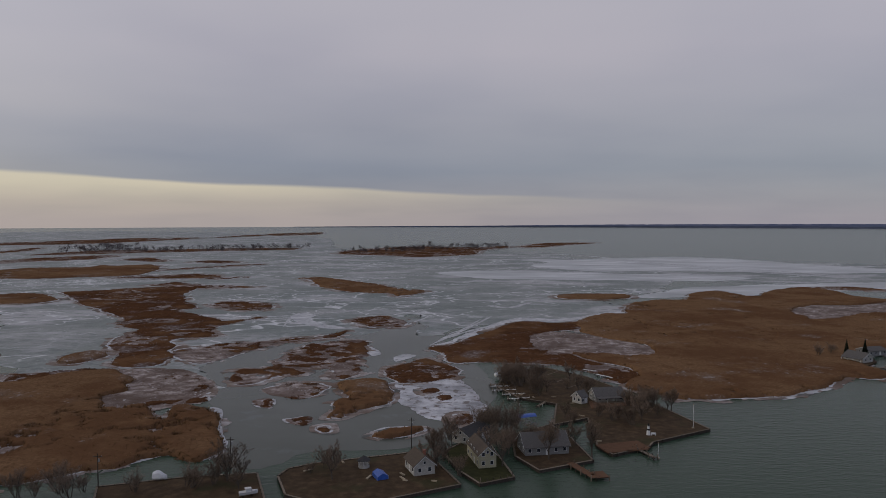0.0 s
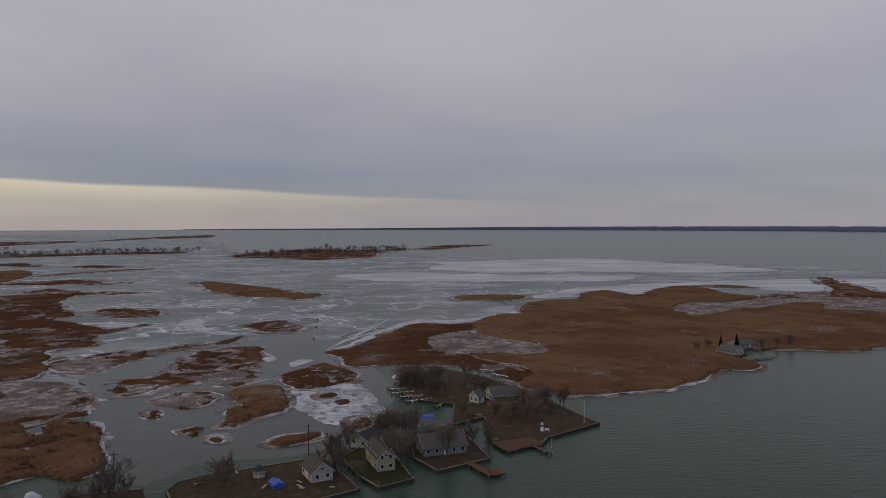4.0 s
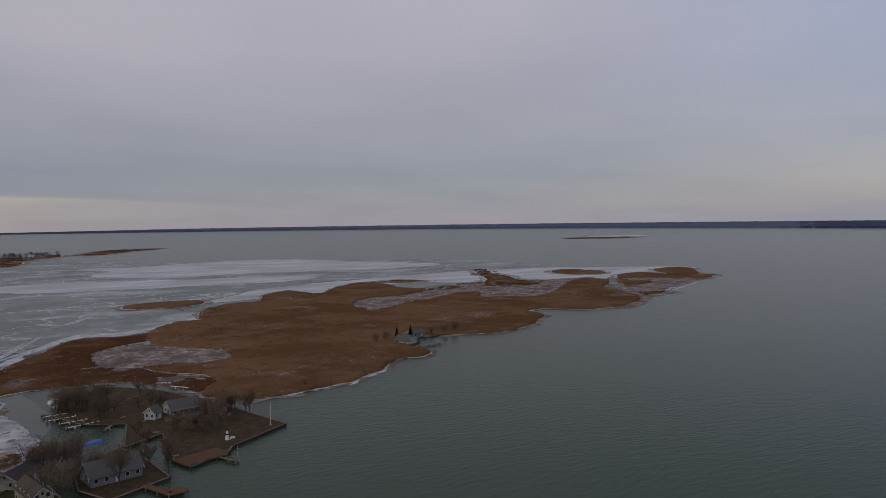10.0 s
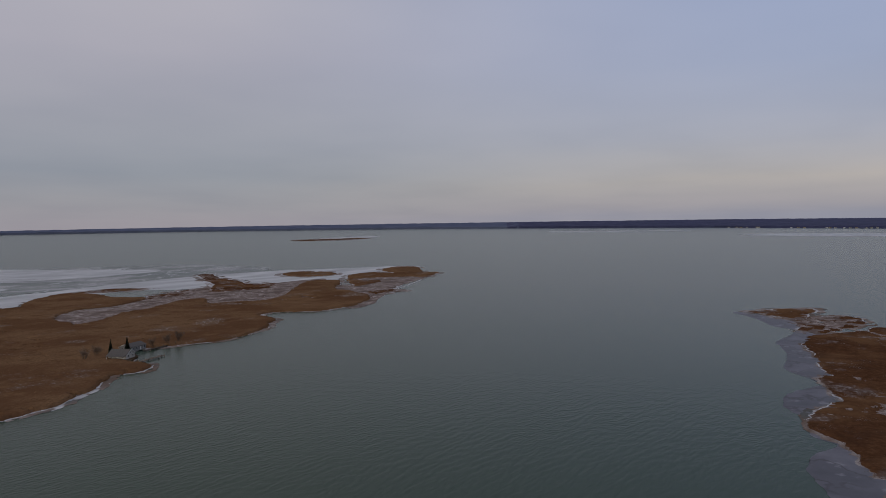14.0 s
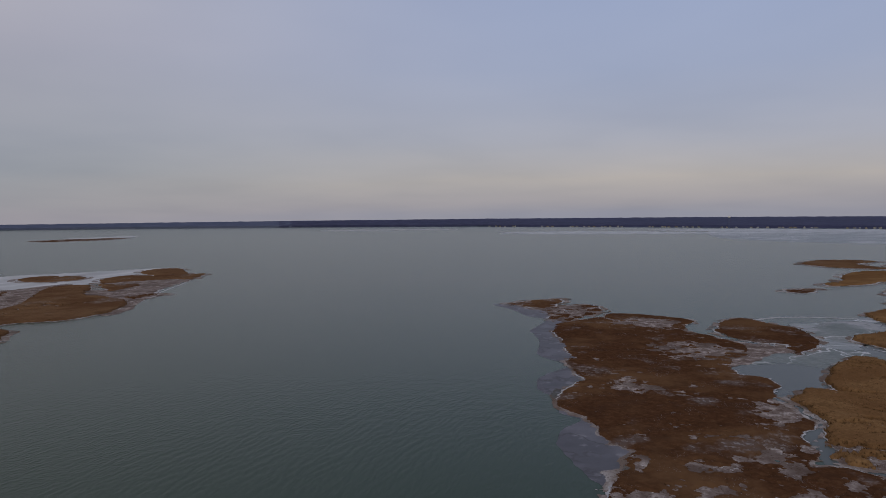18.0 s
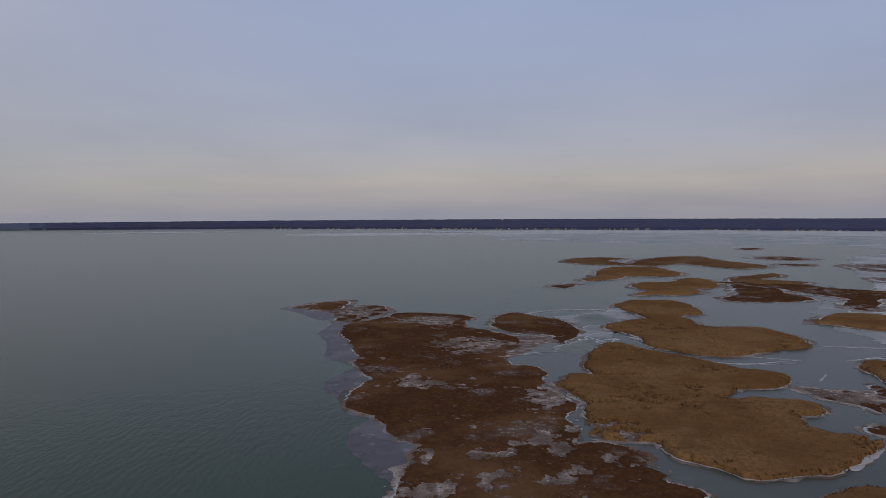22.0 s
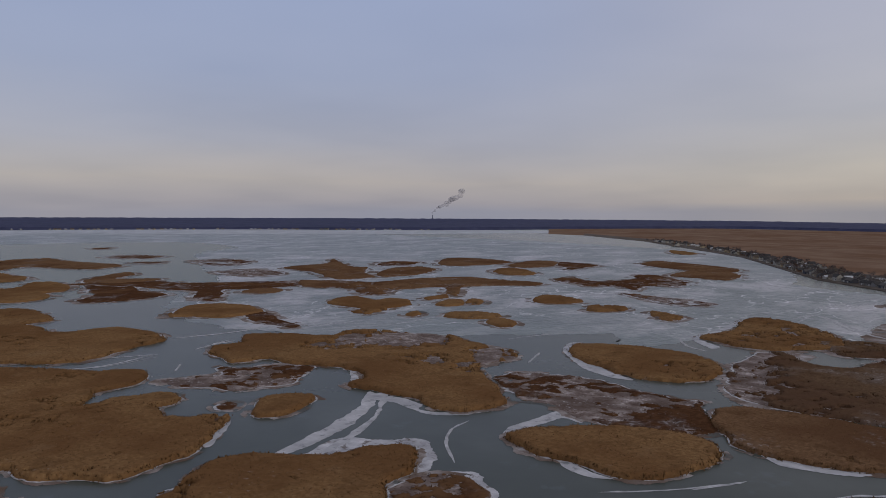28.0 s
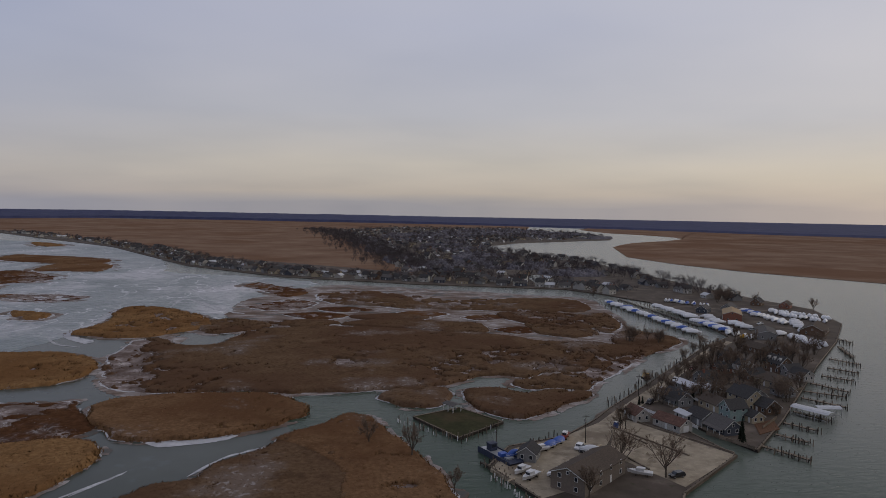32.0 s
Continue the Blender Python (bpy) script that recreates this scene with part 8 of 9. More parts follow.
lumber(pose(-169.1, -274.9, 0.82, 0, 0, 105), 4)
lumber(pose(-175.1, -278.2, 0.82, 0, 0, 30), 5)
lumber(pose(-175.4, -272.3, 0.82, 0, 0, 135), 4)
lumber(pose(-175.7, -266.6, 0.82, 0, 0, 60), 3)
lumber(pose(-128.2, -253.2, 0.82, 0, 0, 20), 3)
lumber(pose(-135.2, -262.4, 0.82, 0, 0, 90), 3)
lumber(pose(-173.9, -257.8, 0.82, 0, 0, 165), 3)
lumber(pose(-175.8, -288.4, 0.82, 0, 0, 70), 4)
lumber(pose(-185.5, -265.5, 0.82, 0, 0, 160), 3)
lumber(pose(-168.3, -263.8, 0.82, 0, 0, 86), 4)
lumber(pose(-143.1, -270.4, 0.82, 0, 0, 15), 3)
lumber(pose(-158.0, -228.7, 0.82, 0, 0, 90), 2)
lumber(pose(-61.7, -188.9, 0.82, 0, 0, 60), 3)
lumber(pose(-73.8, -196.4, 0.82, 0, 0, 85), 3)
lumber(pose(-86.2, -207.3, 0.82, 0, 0, 40), 3)
lumber(pose(-51.2, -184.0, 0.82, 0, 0, 35), 3)
car(pose(-138.2, -268.2, 0.87, 0, 0, 45), "silver", "silver car parked beside the lane")
car(pose(-124.9, -251.2, 0.87, 0, 0, 45), "black", "dark car parked beside the lane")
car(pose(-152.7, -283.7, 0.87, 0, 0, 45), "white", "white car parked beside the lane")
car(pose(-171.7, -303.3, 0.87, 0, 0, 45), "red", "red car parked beside the lane")
car(pose(-205.3, -343.1, 0.87, 0, 0, 45), "black", "dark car near the marina")
car(pose(-267.0, -401.6, 0.87, 0, 0, 20), "silver", "silver car in the boatyard")
car(pose(-286.2, -421.4, 0.87, 0, 0, 20), "white", "white car in the boatyard")

# ---- the marina ----
pier((-228.2, -539.1), (-224.9, -392.2), 3.0, "long plank marina dock on pilings", WOOD, 0.8, step=6, plank=2.0)
pier((-245.1, -555.5), (-241.3, -419.0), 2.0, "long marina dock with finger posts", WETWOOD, 0.8, step=6, plank=2.0)
boat_row((-227, -533), (-225, -396), 24, (WRAP, TARP, WRAP, WRAP), 8.5, -20, 1, 0.3)
boat_row((-255, -506), (-254, -450), 13, (WRAP,), 9, -20, 2, 0.85)
boat_row((-249, -434), (-248, -393), 13, (WRAP, WRAP, WRAP, TARP), 9.5, -20, 3, 0.85)
boat_row((-308, -454), (-305, -422), 10, (WRAP,), 9, 30, 4, 0.85)
boat_row((-330, -476), (-349, -437), 20, (WRAP,), 10, 30, 5, 0.85)
boat_row((-326, -463), (-338, -426), 14, (WRAP,), 9, 30, 15, 0.85)
boat_row((-316, -428), (-298, -391), 6, (WRAP,), 8.5, 10, 6, 0.85)
boat_row((-277, -372), (-278, -351), 9, (WRAP,), 8.5, 60, 7, 0.85)
boat_row((-271, -362), (-270, -344), 7, (WRAP,), 7.5, 60, 17, 0.85)
boat_row((-279, -537), (-297, -503), 16, (WRAP, WRAP, TARP), 6.5, 20, 8, 0.85)
boat_row((-244, -390), (-249, -375), 5, (WRAP,), 7, 20, 9, 0.85)
boat_row((-265, -452), (-260, -428), 4, (WRAP,), 9, 0, 10, 0.85)
boat_row((-310, -475), (-307, -456), 5, (WRAP, TARP), 8, 0, 11, 0.85)
boat_row((-269, -423), (-268, -406), 5, (WRAP,), 9, -20, 12, 0.85)
boat_row((-275, -391), (-274, -372), 5, (WRAP,), 8, 20, 13, 0.85)

# ---- drift ice ----
ice_streak([(-7.7, 417.7), (5.9, 451.1), (31.2, 489.0), (53.3, 524.1), (83.1, 515.4), (115.2, 545.2), (155.0, 587.8)], 6)
ice_streak([(3.1, 456.7), (14.2, 480.0), (28.8, 527.0)], 2.5)
ice_streak([(123.3, 936.2), (222.4, 902.0), (346.1, 944.8)], 8)
ice_streak([(44.7, 1070.5), (130.8, 992.5), (211.6, 984.8)], 10)
ice_streak([(309.0, 1250.8), (430.7, 1093.7), (525.2, 934.1)], 14)
ice_streak([(366.0, -149.8), (361.3, -173.3), (350.8, -193.3)], 2.5)
ice_streak([(348.3, -213.5), (353.1, -229.1), (353.5, -242.7)], 3)
ice_streak([(361.7, -294.0), (354.5, -337.4), (341.6, -372.3), (309.8, -374.9)], 3.5)
ice_streak([(118.1, -632.1), (102.1, -668.7), (80.7, -711.1)], 4)
ice_streak([(117.5, -560.4), (87.6, -564.5), (66.1, -566.0)], 4)
ice_streak([(663.1, -379.0), (650.6, -451.1), (567.2, -475.6)], 6)
ice_streak([(774.8, -670.9), (894.9, -825.7), (962.9, -977.6)], 8)
ice_streak([(427.1, -603.0), (463.9, -701.7), (531.2, -776.0), (527.6, -887.3)], 8)
ice_streak([(87.7, 478.0), (121.3, 541.9), (153.9, 582.4)], 4)
ice_streak([(151.1, -203.2), (149.7, -191.3), (141.8, -178.2), (128.4, -165.5)], 1.6)
ice_streak([(84.2, -172.7), (70.4, -186.0), (56.2, -203.9)], 1.4)
ice_streak([(233.0, -352.9), (216.5, -392.7), (190.6, -419.9), (159.5, -434.9), (144.3, -426.8)], 3.0)
ice_streak([(155.7, -424.9), (141.8, -400.5), (127.4, -391.0)], 2.4)
ice_streak([(187.0, -301.6), (196.1, -327.8)], 2.0)
ice_streak([(356.2, -141.6), (343.7, -160.0), (345.3, -190.3)], 1.5)
ice_streak([(353.7, -278.1), (342.6, -315.8), (324.9, -346.1), (323.1, -398.8)], 3.0)
ice_streak([(389.8, -222.2), (380.9, -255.4), (374.8, -304.2), (326.9, -353.9)], 4.0)
ice_streak([(307.0, -177.6), (319.8, -188.1)], 1.5)
ice_streak([(119.7, -551.4), (106.8, -580.5), (68.8, -516.1), (55.3, -501.0)], 5.0)
ice_streak([(120.3, -630.3), (104.1, -681.5), (83.5, -745.9)], 5.0)
ice_streak([(65.3, -190.2), (59.6, -198.8), (55.1, -206.4)], 1.6)
ice_streak([(59.1, -234.8), (46.9, -230.5), (35.2, -233.4)], 2.2)
ice_streak([(37.8, -200.0), (29.1, -214.4), (18.2, -222.0)], 1.8)
ice_streak([(120.4, -619.1), (98.8, -659.5), (79.2, -706.5)], 4.0)
ice_streak([(112.0, -534.8), (108.9, -581.8), (73.8, -517.9), (67.4, -562.4)], 4.0)
ice_streak([(353.1, -141.7), (345.1, -161.5), (350.3, -187.3)], 3.0)
ice_streak([(430.4, -122.6), (414.0, -131.7), (383.8, -134.8)], 3.5)
ice_streak([(348.6, -215.7), (354.7, -231.4), (358.4, -242.2)], 2.5)
ice_streak([(520.7, -62.9), (548.9, -102.2), (551.9, -148.1)], 6.0)
ice_streak([(-112.1, 486.1), (-115.2, 558.9), (-84.4, 565.6), (-68.1, 583.2)], 5.0)
ice_streak([(-88.4, 486.0), (-71.9, 480.9), (-49.4, 491.0)], 4.0)
ice_streak([(-27.5, 490.9), (-18.5, 518.2), (-10.6, 542.3)], 3.0)
ice_streak([(-1.5, 439.8), (13.8, 473.3), (27.4, 512.4), (37.8, 542.1)], 4.0)
ice_streak([(5.6, 429.6), (21.0, 461.6), (38.2, 490.7)], 4.0)
ice_streak([(-8.1, 416.2), (12.8, 439.7), (46.9, 498.6), (88.8, 506.6), (147.4, 575.2)], 5.0)
ice_streak([(37.8, 613.5), (55.8, 593.9), (80.2, 634.1)], 8.0)
ice_streak([(-26.0, 246.4), (-19.4, 251.8), (-7.0, 251.7), (-6.5, 246.3)], 2.0)
ice_streak([(-128.1, 199.3), (-118.4, 205.2), (-105.6, 209.8), (-97.9, 215.8)], 1.8)
ice_streak([(-73.7, 217.3), (-73.2, 228.1), (-84.2, 260.4)], 2.0)
ice_streak([(46.8, 1033.9), (176.6, 1010.8), (301.0, 894.1), (468.4, 808.1)], 10.0)
ice_streak([(51.5, 1385.1), (231.3, 1324.9), (421.2, 1009.2), (545.0, 867.8)], 14.0)
ice_streak([(129.4, 294.8), (149.3, 299.5), (171.1, 317.0), (192.5, 330.4)], 2.2)
ice_streak([(457.2, 418.5), (523.3, 439.8), (675.1, 500.8), (790.6, 555.5)], 3.5)
ice_streak([(65.5, 1550.3), (268.2, 1455.2), (390.8, 1120.9), (499.3, 922.7)], 12.0)


# ---- trees and the village ----
WOODY = [(11.2, "tree", 1.0, "bare_tree", "leafless broad tree with a fine grey-brown crown"), (12.0, "tree", 0.75, "bare_tree", "leafless upright tree with forking limbs"), (12.6, "tree", 1.15, "bare_tree", "large leafless spreading tree"),
         (9.6, "thicket", 1.0, "bare_shrub", "many-stemmed leafless willow thicket"), (12.0, "tall", 0.55, "bare_tree", "tall narrow leafless tree")]
MADE = {}


FAR_TREES = []


def plant_one(x, y, k, s, turn, z=0.7):
    if math.hypot(x, y) > 640:
        FAR_TREES.append((x, y, k, s, turn, z))
        return None
    m = pose(x, y, z, 0, 0, turn) @ Matrix.Scale(s, 4)
    if k in MADE:
        return copy_thing(MADE[k], m)
    if k == 9:
        MADE[k] = evergreen(m, 9.0, 5, "dark evergreen tree between houses", wide=0.26)
    else:
        h, shape, wide, name, label = WOODY[k]
        MADE[k] = bare_tree(m, h, 40 + k, label, shape, wide, 0.032, name, "bare trees and thickets")
    MADE[k].scale = (1, 1, 1)
    MADE[k].matrix_basis = pose(x, y, z, 0, 0, turn)
    return MADE[k]


def plant(rows):
    """Trees, one for each 'x y kind size turn'."""
    for row in rows.split(";"):
        x, y, k, s, turn = (float(v) for v in row.split())
        plant_one(x, y, int(k), s, turn)


plant("-32 199 0 0.8 0; -2 211 1 0.75 67; -62 198 2 0.8 134; -105 189 3 0.7 201; -99 190 3 0.6 268; -111 187 3 0.6 335; -72 194 3 0.6 42; -6 215 0 0.6 109")
plant("33 312 3 1.2 176; 29 316 3 1.0 243; 39 300 3 1.1 310; 57 291 4 0.75 17; 81 281 3 0.9 84; 84 277 3 0.8 151; 89 270 1 0.8 218; 46 261 0 0.7 285")
plant("17 240 3 1.2 352; 22 240 3 1.0 59; 15 245 3 1.0 126; 18 210 1 1.0 193; 33 216 1 1.0 260; 47 218 4 0.9 327; 29 232 3 0.8 34; 63 258 3 0.8 101")
plant("69 252 3 0.8 168; -2 208 0 0.7 235; 0 215 3 0.7 302; 12 243 3 1.0 9; 22 228 3 0.7 76; 35 312 3 1.2 143; 41 295 3 0.9 210; 48 254 3 0.6 277")
plant("66 261 3 0.7 344; 59 263 3 0.7 51; 55 307 3 0.6 118; -115 186 3 0.9 185; -101 186 3 0.9 252; -85 190 3 0.7 319; -70 193 3 0.8 26; -65 195 3 0.7 93")
plant("-58 198 0 0.7 160; -39 204 3 0.4 227; 205 380 3 0.8 294; 215 386 3 0.7 1; 269 386 3 0.8 68; 261 385 3 0.7 135; 251 386 3 0.6 202; -14 -219 0 0.85 269")
plant("-26 -205 1 0.9 336; -34 -178 1 0.6 43; -95 -180 2 1.05 110; -88 -196 3 1.2 177; -100 -222 0 0.7 244; -68 -169 1 0.8 311; -107 -232 3 0.7 18; -186 -256 3 1.0 85")
plant("-181 -253 3 0.9 152; -186 -296 1 0.9 219; -196 -307 0 0.9 286; -176 -303 4 0.8 353; -188 -314 4 0.8 60; -203 -332 4 0.8 127; -165 -298 0 0.7 194; -209 -318 1 0.8 261")
plant("-232 -315 3 1.0 328; -250 -327 3 1.0 35; -220 -316 0 0.9 102; -229 -303 3 0.9 169; -174 -276 0 0.7 236; -214 -333 4 0.8 303; -181 -266 3 0.7 10; -164 -290 0 0.9 77")
plant("-162 -268 1 0.8 144; -156 -250 3 0.7 211; -189 -287 0 1.0 278; -205 -300 1 1.0 345; -231 -329 0 1.0 52; -236 -326 3 1.1 119; -253 -341 0 0.9 186; -256 -329 3 1.0 253")
plant("-177 -297 0 0.9 320; -194 -319 1 0.9 27; -237 -355 0 0.9 94; -224 -347 3 0.9 161; -234 -367 4 0.9 228; -199 -264 3 0.9 295; -181 -247 3 0.9 2; -165 -231 3 0.6 69")
plant("-207 -358 3 0.8 136; -192 -340 3 0.7 203; -179 -325 3 0.7 270; -276 -351 3 1.0 337; -224 -304 1 1.0 44; -195 -284 0 0.8 111; -171 -373 3 1.2 178; -171 -370 3 1.1 245")
plant("-182 -372 0 0.9 312; -189 -368 3 1.0 19; -185 -364 0 0.8 86; -338 -617 1 1.3 153; -350 -607 0 1.1 220; -341 -547 3 1.8 287; -341 -554 3 1.6 354; -344 -543 3 1.6 61")
plant("-347 -518 0 0.9 128; -366 -474 1 0.9 195; -327 -711 1 1.1 262; -321 -729 0 1.1 329; -335 -682 0 0.9 36; -222 -555 1 1.0 103; -341 -894 1 1.2 170; -331 -912 0 1.2 237")
plant("-321 -941 1 1.2 304")
plant("30 323 3 1.05 0; 37 318 3 0.90 37; 44 320 3 1.00 74; 59 324 0 0.85 111; 78 272 3 1.00 148; 85 278 3 0.90 185; 88 272 0 0.80 222; 19 248 3 1.00 259; 26 250 3 1.00 296; 15 222 2 0.75 333; 19 224 3 0.90 10; 32 224 3 0.90 47; 44 230 0 0.75 84; -3 220 0 0.60 121; -1 229 3 0.70 158; -33 208 0 0.70 195; -63 201 3 0.90 232; 74 278 3 0.90 269; 51 239 3 0.70 306")
SHORE = [(788, -1878), (571, -1625), (369, -1314), (171, -913), (45, -765), (-92, -692), (-225, -632), (-244, -584)]
CORE = [(-94, -703), (-75, -1453), (-43, -2190), (-246, -2469), (-686, -2457), (-782, -2057), (-742, -1746), (-436, -1537), (-292, -1326), (-291, -1089), (-324, -811), (-229, -646)]
RIVERBANK = [(-266, -1187), (-294, -1102), (-335, -994), (-350, -859), (-356, -754), (-355, -660), (-357, -531)]
WOODBELT = [(27, -2225), (-47, -1714), (-68, -1329), (-91, -1083), (-103, -830)]
NORTH_TREES = [(-946, 1738), (-907, 1771), (-883, 1840), (-710, 1615), (-645, 1615), (-546, 1672), (-493, 1702), (-451, 1671), (-405, 1765), (-348, 1764)]
CLUMPS = [(-863, 1573, -825, 1573, 9, 1.5), (-825, 1573, -755, 1572, 26, 1.9), (-907, 1890, -815, 1889, 12, 1.2), (-710, 1572, -663, 1571, 9, 1.1), (-651, 1598, -630, 1598, 6, 1.3), (-541, 1624, -509, 1624, 8, 1.5), (-495, 1682, -477, 1682, 4, 1.1), (-466, 1712, -451, 1712, 5, 1.6), (-399, 1824, -347, 1821, 9, 1.3), (-40, 1913, 3, 1911, 6, 1.4), (55, 1833, 91, 1831, 10, 1.6), (95, 1905, 175, 1901, 10, 1.3), (-674, 3395, -592, 3389, 8, 1.6)]
ISLE_TREES = [(-203, 1531), (-107, 1582), (-20, 1728), (22, 1727), (80, 1759), (156, 1828)]


def along(line, step, rng, jitter):
    for (ax, ay), (bx, by) in zip(line, line[1:]):
        l = math.hypot(bx - ax, by - ay)
        n = max(1, int(l / step))
        nx, ny = -(by - ay) / l, (bx - ax) / l
        for k in range(n):
            s = (k + rng.uniform(0.1, 0.9)) / n
            yield ax + (bx - ax) * s + rng.gauss(0, jitter), ay + (by - ay) * s + rng.gauss(0, jitter), nx, ny, math.degrees(math.atan2(by - ay, bx - ax))


def inside(x, y, poly):
    hit = False
    for (ax, ay), (bx, by) in zip(poly, poly[1:] + poly[:1]):
        if (ay > y) != (by > y) and x < (bx - ax) * (y - ay) / (by - ay) + ax:
            hit = not hit
    return hit


STYLES = [(11, 8, 2.8, 5.4, "white", "grey", "white village house with a grey roof", 0), (10, 8, 2.8, 5.2, "grey", "dark", "grey village house with a dark roof", 0), (12, 8, 3.0, 5.6, "tan", "brown", "tan village house with a brown roof", 0),
          (9, 8, 4.8, 7.6, "white", "dark", "tall two-storey white village house with a dark roof", 1), (10, 8, 2.8, 5.4, "brown", "dark", "brown village house with a dark roof", 0), (9, 7, 2.6, 4.4, "white", "white", "pale village garage with a frosted roof", 0), (11, 8, 2.9, 5.4, "navy", "grey", "slate-blue village house with a grey roof", 0)]
VILLAGERS = {}


FAR_HOUSES = []


def village_house(x, y, turn, k):
    m = pose(x, y, 0.8, 0, 0, turn)
    if math.hypot(x, y) > 1000 and k in VILLAGERS:
        FAR_HOUSES.append((m, k))
        return None
    if k in VILLAGERS:
        return copy_thing(VILLAGERS[k], m)
    l, w, e, r, wall, roof, label, two = STYLES[k]
    VILLAGERS[k] = house(m, l, w, e, r, wall, roof, label, rows=2 if two else 1, group="houses of the village", chimney=k % 3 == 0, lite=True)


def inland(x, y, nx, ny, off):
    for s in (1, -1):
        if inside(x + s * nx * off, y + s * ny * off, VILLAGE):
            return x + s * nx * off, y + s * ny * off
    return None


def village():
    rng = random.Random(7)
    plant("3 229 0 0.8 20; 15 225 2 0.62 50; 2 236 3 0.9 80; 21 221 0 0.75 130; 24 232 2 0.6 200; 42 231 0 0.65 10; 61 297 3 0.9 40; 31 326 0 0.8 70; 42 321 3 1.0 100; 45 301 0 0.7 130; 77 268 3 0.9 160; 81 262 0 0.6 190; 27 320 3 1.1 15; 36 330 0 0.9 45; -36 208 2 0.55 75; -57 192 0 0.6 105; 5 202 3 0.7 135; 74 258 2 0.6 165")
    for x, y, nx, ny, a in along(SHORE, 11, rng, 1.0):
        d = math.hypot(x, y)
        if d > 1600 and rng.random() < 0.6:
            continue
        for off in (9, 27, 46):
            p = inland(x, y, nx, ny, off)
            if p and rng.random() < (0.9 if off == 9 else 0.6):
                village_house(*p, a + rng.choice((0, 90)) + rng.gauss(0, 4), rng.randrange(7))
    for x, y, nx, ny, a in along(SHORE, 2.4, rng, 3):
        p = inland(x, y, nx, ny, rng.uniform(4, 60))
        if p:
            plant_one(*p, rng.choice((0, 1, 1, 3, 3, 4)), rng.uniform(0.6, 1.1), rng.uniform(0, 360))
    for x, y, nx, ny, a in along(RIVERBANK, 20, rng, 2):
        p = inland(x, y, nx, ny, rng.choice((14, 32)))
        if p:
            village_house(*p, a + rng.choice((0, 90)), rng.randrange(7))
    for x, y, nx, ny, a in along(RIVERBANK, 2.2, rng, 4):
        p = inland(x, y, nx, ny, rng.uniform(3, 34))
        if p:
            plant_one(*p, rng.choice((0, 1, 2, 3, 3, 4)), rng.uniform(0.7, 1.3), rng.uniform(0, 360))
    for x, y, nx, ny, a in along(WOODBELT, 1.3, rng, 26):
        plant_one(x, y, rng.choice((0, 1, 3, 3, 4)), rng.uniform(0.8, 1.3), rng.uniform(0, 360))
    for k in range(46):
        s, o = rng.random(), rng.uniform(8, 48)
        x, y = -150 - 80 * s + o * 0.66, -225 - 90 * s - o * 0.75
        if inside(x, y, VILLAGE):
            plant_one(x, y, rng.choice((0, 1, 2, 3, 3, 4)), rng.uniform(0.5, 0.85), rng.uniform(0, 360))
    for k in range(150):
        a = 78 + 62 * (k + rng.random()) / 150
        if math.sin(a * 0.9) + math.sin(a * 2.3) > -0.6:
            r = float(np.interp(a, [77, 79, 97, 116, 141], [4600, 4380, 3712, 3323, 3083])) - rng.uniform(6, 30)
            village_house(r * math.sin(radians(a)), r * math.cos(radians(a)), rng.uniform(0, 180), rng.choice((0, 3, 5, 2)))
    for ax, ay, bx, by, n, size in CLUMPS:
        for k in range(n):
            u, v = rng.random(), rng.gauss(0, 14)
            plant_one(ax + (bx - ax) * u, ay + (by - ay) * u + v, rng.choice((0, 3, 3)), size * rng.uniform(0.7, 1.15), rng.uniform(0, 360), 0.5)
    n = 0
    xs, ys = [p[0] for p in CORE], [p[1] for p in CORE]
    while n < 2000:
        x, y = rng.uniform(min(xs), max(xs)), rng.uniform(min(ys), max(ys))
        if inside(x, y, CORE) and rng.random() < 900 / math.hypot(x, y):
            n += 1
            if n % 9 < 2:
                village_house(x, y, 45 + rng.choice((0, 90)) + rng.gauss(0, 6), rng.randrange(7))
            else:
                plant_one(x, y, rng.choice((0, 1, 3, 3, 3, 4)), rng.uniform(0.9, 1.4), rng.uniform(0, 360))
    for line, step, jit, size in ((NORTH_TREES, 3.5, 16, 1.2), (ISLE_TREES, 3, 10, 1.3)):
        for x, y, nx, ny, a in along(line, step, rng, jit):
            plant_one(x, y, rng.choice((0, 1, 3, 3)), size * rng.uniform(0.7, 1.4), rng.uniform(0, 360), 0.5)


village()


def far_houses():
    """The houses past a kilometre, alike to the nearer ones, as one mass."""
    kinds, mats = {}, []
    for k, t in VILLAGERS.items():
        v, f, mi = [], [], []
        for c in t.children_recursive:
            for m in c.data.materials:
                if m not in mats:
                    mats.append(m)
            base = len(v)
            v += [tuple(c.matrix_basis @ w.co) for w in c.data.vertices]
            c.data.calc_loop_triangles()
            for tri in c.data.loop_triangles:
                f.append([base + i for i in tri.vertices])
                mi.append(mats.index(c.data.materials[c.data.polygons[tri.polygon_index].material_index]))
        kinds[k] = np.array(v), np.array(f), np.array(mi)
    vs, fs, ms, at = [], [], [], 0
    for m, k in FAR_HOUSES:
        v, f, mi = kinds[k]
        mm = np.array(m)
        vs.append(v @ mm[:3, :3].T + mm[:3, 3])
        fs.append(f + at)
        ms.append(mi)
        at += len(v)
    me = mesh_of("far_houses", np.concatenate(vs), np.concatenate(fs), mats[0])
    for m in mats[1:]:
        me.materials.append(m)
    me.polygons.foreach_set("material_index", np.concatenate(ms).astype(np.int32))
    tagged(new("far_houses", me), "distant pale village houses among bare trees", "houses", "", "stuff")


far_houses()


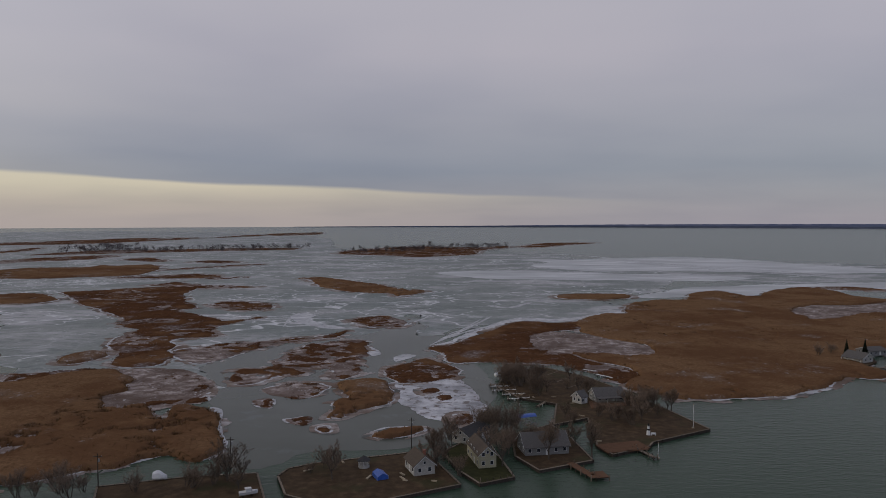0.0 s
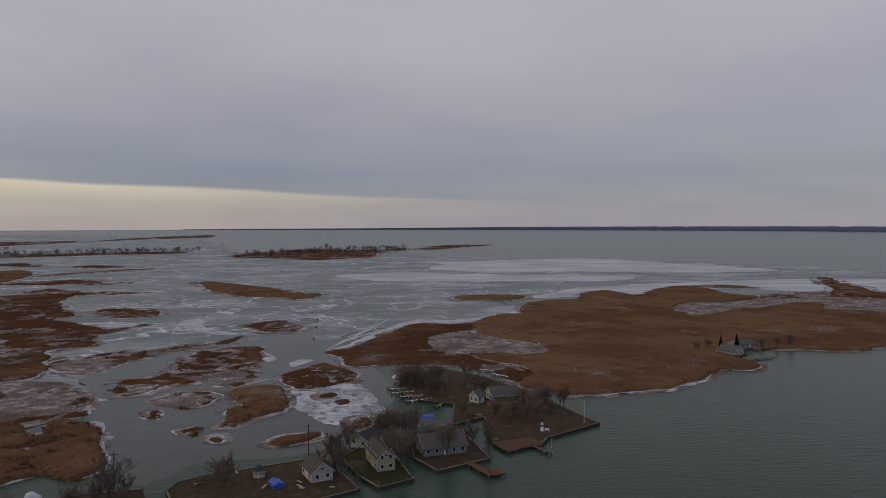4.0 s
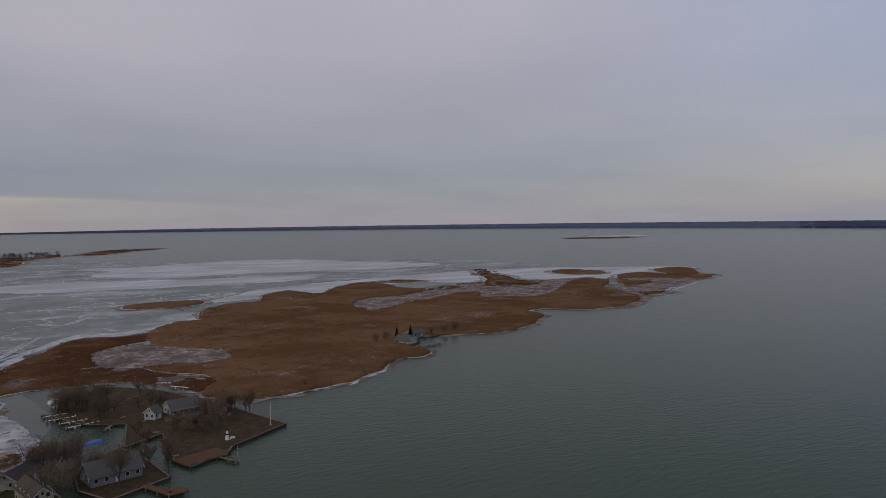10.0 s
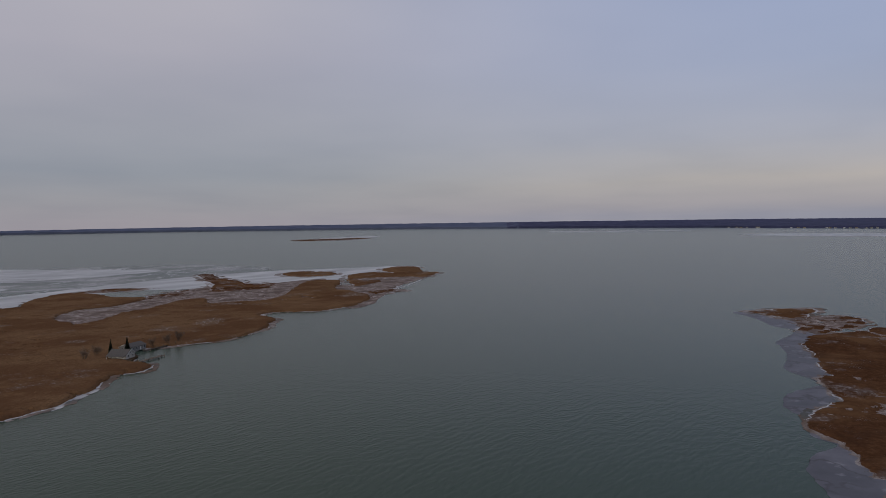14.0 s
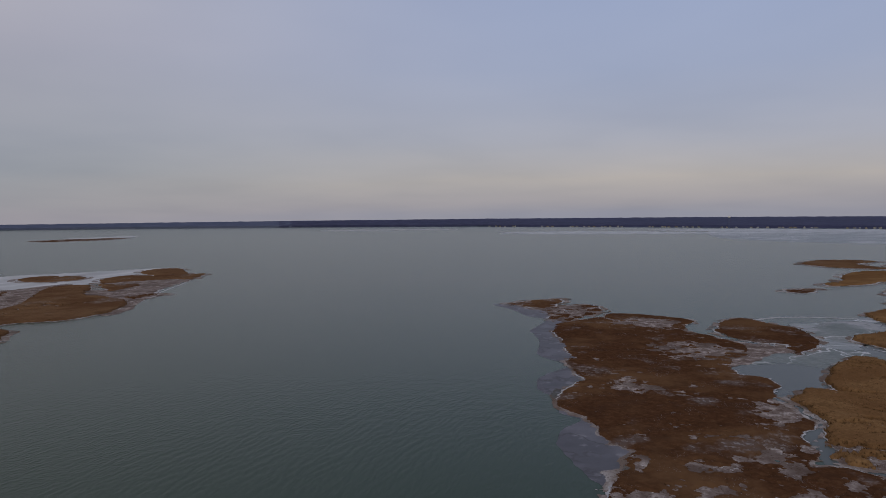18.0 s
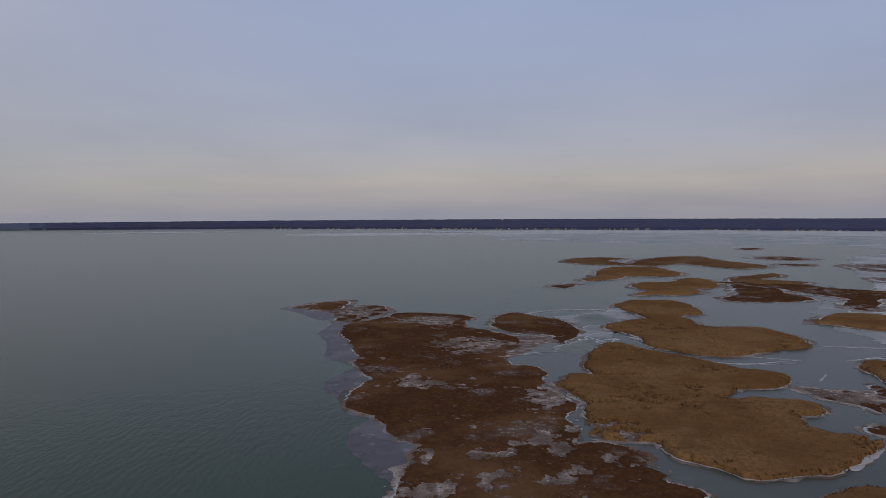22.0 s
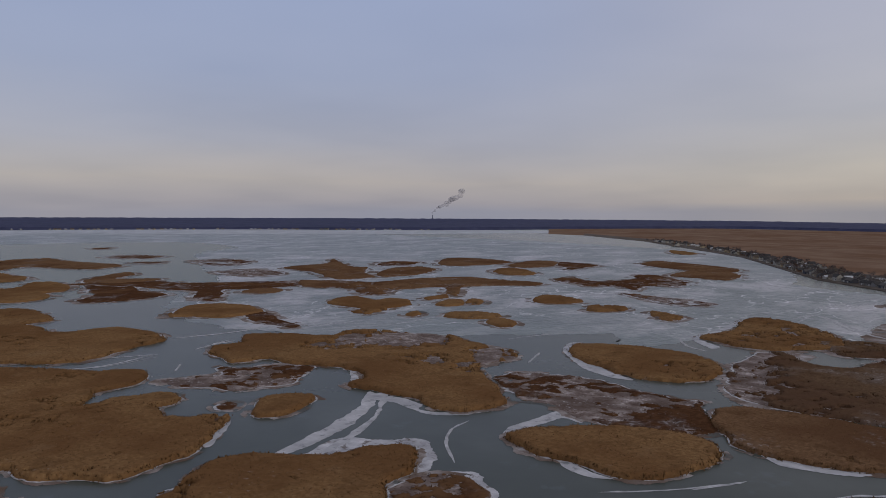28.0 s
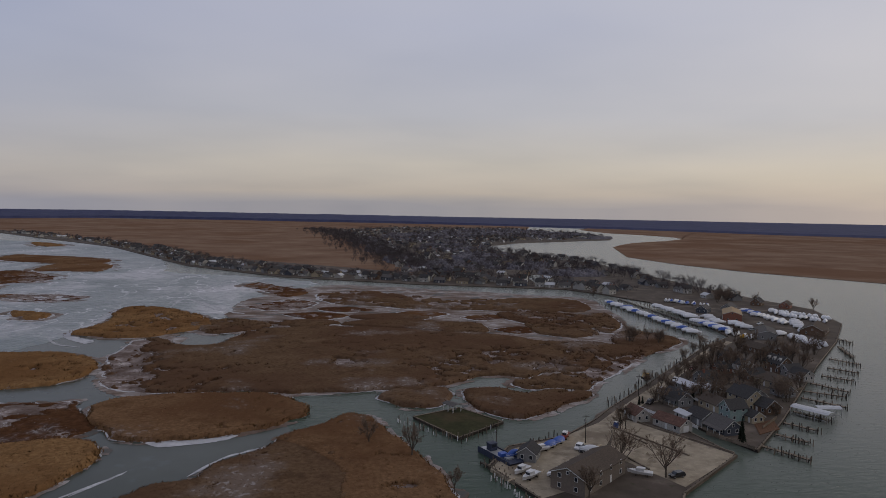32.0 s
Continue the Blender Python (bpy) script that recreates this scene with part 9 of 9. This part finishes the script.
def far_trees():
    """The distant leafless trees, light ones of a few kinds, as one mass."""
    kinds = []
    for k in range(3):
        rng = random.Random(90 + k)
        limbs, twigs = tree_lines(rng, 10.0, ("tree", "tall", "thicket")[k], (1.0, 0.7, 1.0)[k])
        top = 10.0
        v = []
        for p, q, r in [(p, q, max(r0, 0.06)) for p, q, r0, r1 in limbs if r0 > 0.02] + [(p, q, 0.13) for p, q in twigs[::5]]:
            side = (q - p).cross(Vector((rng.gauss(0, 1), rng.gauss(0, 1), rng.gauss(0, 1)))).normalized() * r
            v += [p - side, p + side, q]
        kinds.append(np.array([tuple(c) for c in v]) / top)
    parts = []
    for x, y, k, s, turn, z in FAR_TREES:
        m = kinds[2 if k == 3 else k % 2]
        h = s * (7.5 if k == 3 else 10.0)
        c, n = math.cos(radians(turn)), math.sin(radians(turn))
        p = m * h
        parts.append(np.stack([p[:, 0] * c - p[:, 1] * n + x, p[:, 0] * n + p[:, 1] * c + y, p[:, 2] + z - 0.1], 1))
    v = np.concatenate(parts)
    ob = new("far_trees", mesh_of("far_trees", v, np.arange(len(v)).reshape(-1, 3), FARTWIGS))
    tagged(ob, "distant leafless trees along village and islands", "trees", "", "stuff")


far_trees()


def water_tower(x, y, h):
    t = thing("water_tower", pose(x, y, 8), "tall pale water tower above the far woods", "water tower")
    bm = bmesh.new()
    tube(bm, (0, 0, -8), (0, 0, h - 6), 2.2, 1.6, 10)
    part("shaft", bm, HAZE_TINT, t)
    bm = bmesh.new()
    bmesh.ops.create_icosphere(bm, subdivisions=3, radius=7, matrix=Matrix.Translation((0, 0, h)) @ Matrix.Diagonal((1, 1, 0.7, 1)))
    part("tank", bm, WHITEPAINT, t, "rounded white tank", True)


water_tower(3640, -409, 46)


def smoke():
    """Chimney and its drifting plume beyond the woods."""
    az = radians(140.3)
    o = Vector((4700 * math.sin(az), 4700 * math.cos(az), 0))
    right = Vector((math.cos(az), -math.sin(az), 0)) * -1
    t = thing("smoke_stack", Matrix.Translation(o), "thin far industrial chimney above the woods", "chimney")
    bm = bmesh.new()
    tube(bm, (0, 0, 0), (0, 0, 62), 3, 2, 8)
    part("shaft", bm, HAZE_TINT, t)
    rng = random.Random(4)
    bm = bmesh.new()
    for k in range(17):
        s = k / 16
        c = right * (-205 * s ** 1.1 + rng.gauss(0, 3 + 6 * s)) + Vector((0, 0, 74 + 140 * s ** 0.9 + rng.gauss(0, 4 + 9 * s)))
        r = 6 + 20 * s * rng.uniform(0.6, 1.2)
        bmesh.ops.create_icosphere(bm, subdivisions=2, radius=r, matrix=Matrix.Translation(c) @ Matrix.Diagonal((1.2, 1.2, 0.8, 1)))
    for v in bm.verts:
        v.co += Vector(noise.noise_vector(v.co * 0.06)) * 5
    me = bpy.data.meshes.new("smoke_plume")
    bm.to_mesh(me)
    bm.free()
    me.materials.append(material("pale_smoke", [(0.3, (0.48, 0.48, 0.52)), (0.7, (0.58, 0.58, 0.62))], 0.02, rough=1.0, spec=0.0))
    me.materials[0].node_tree.nodes["Principled BSDF"].inputs["Alpha"].default_value = 0.22
    ob = new("smoke_plume", me)
    ob.matrix_basis = Matrix.Translation(o)
    me.polygons.foreach_set("use_smooth", [True] * len(me.polygons))
    tagged(ob, "pale lilac-grey smoke plume drifting from a chimney", "smoke", "", "stuff")


smoke()
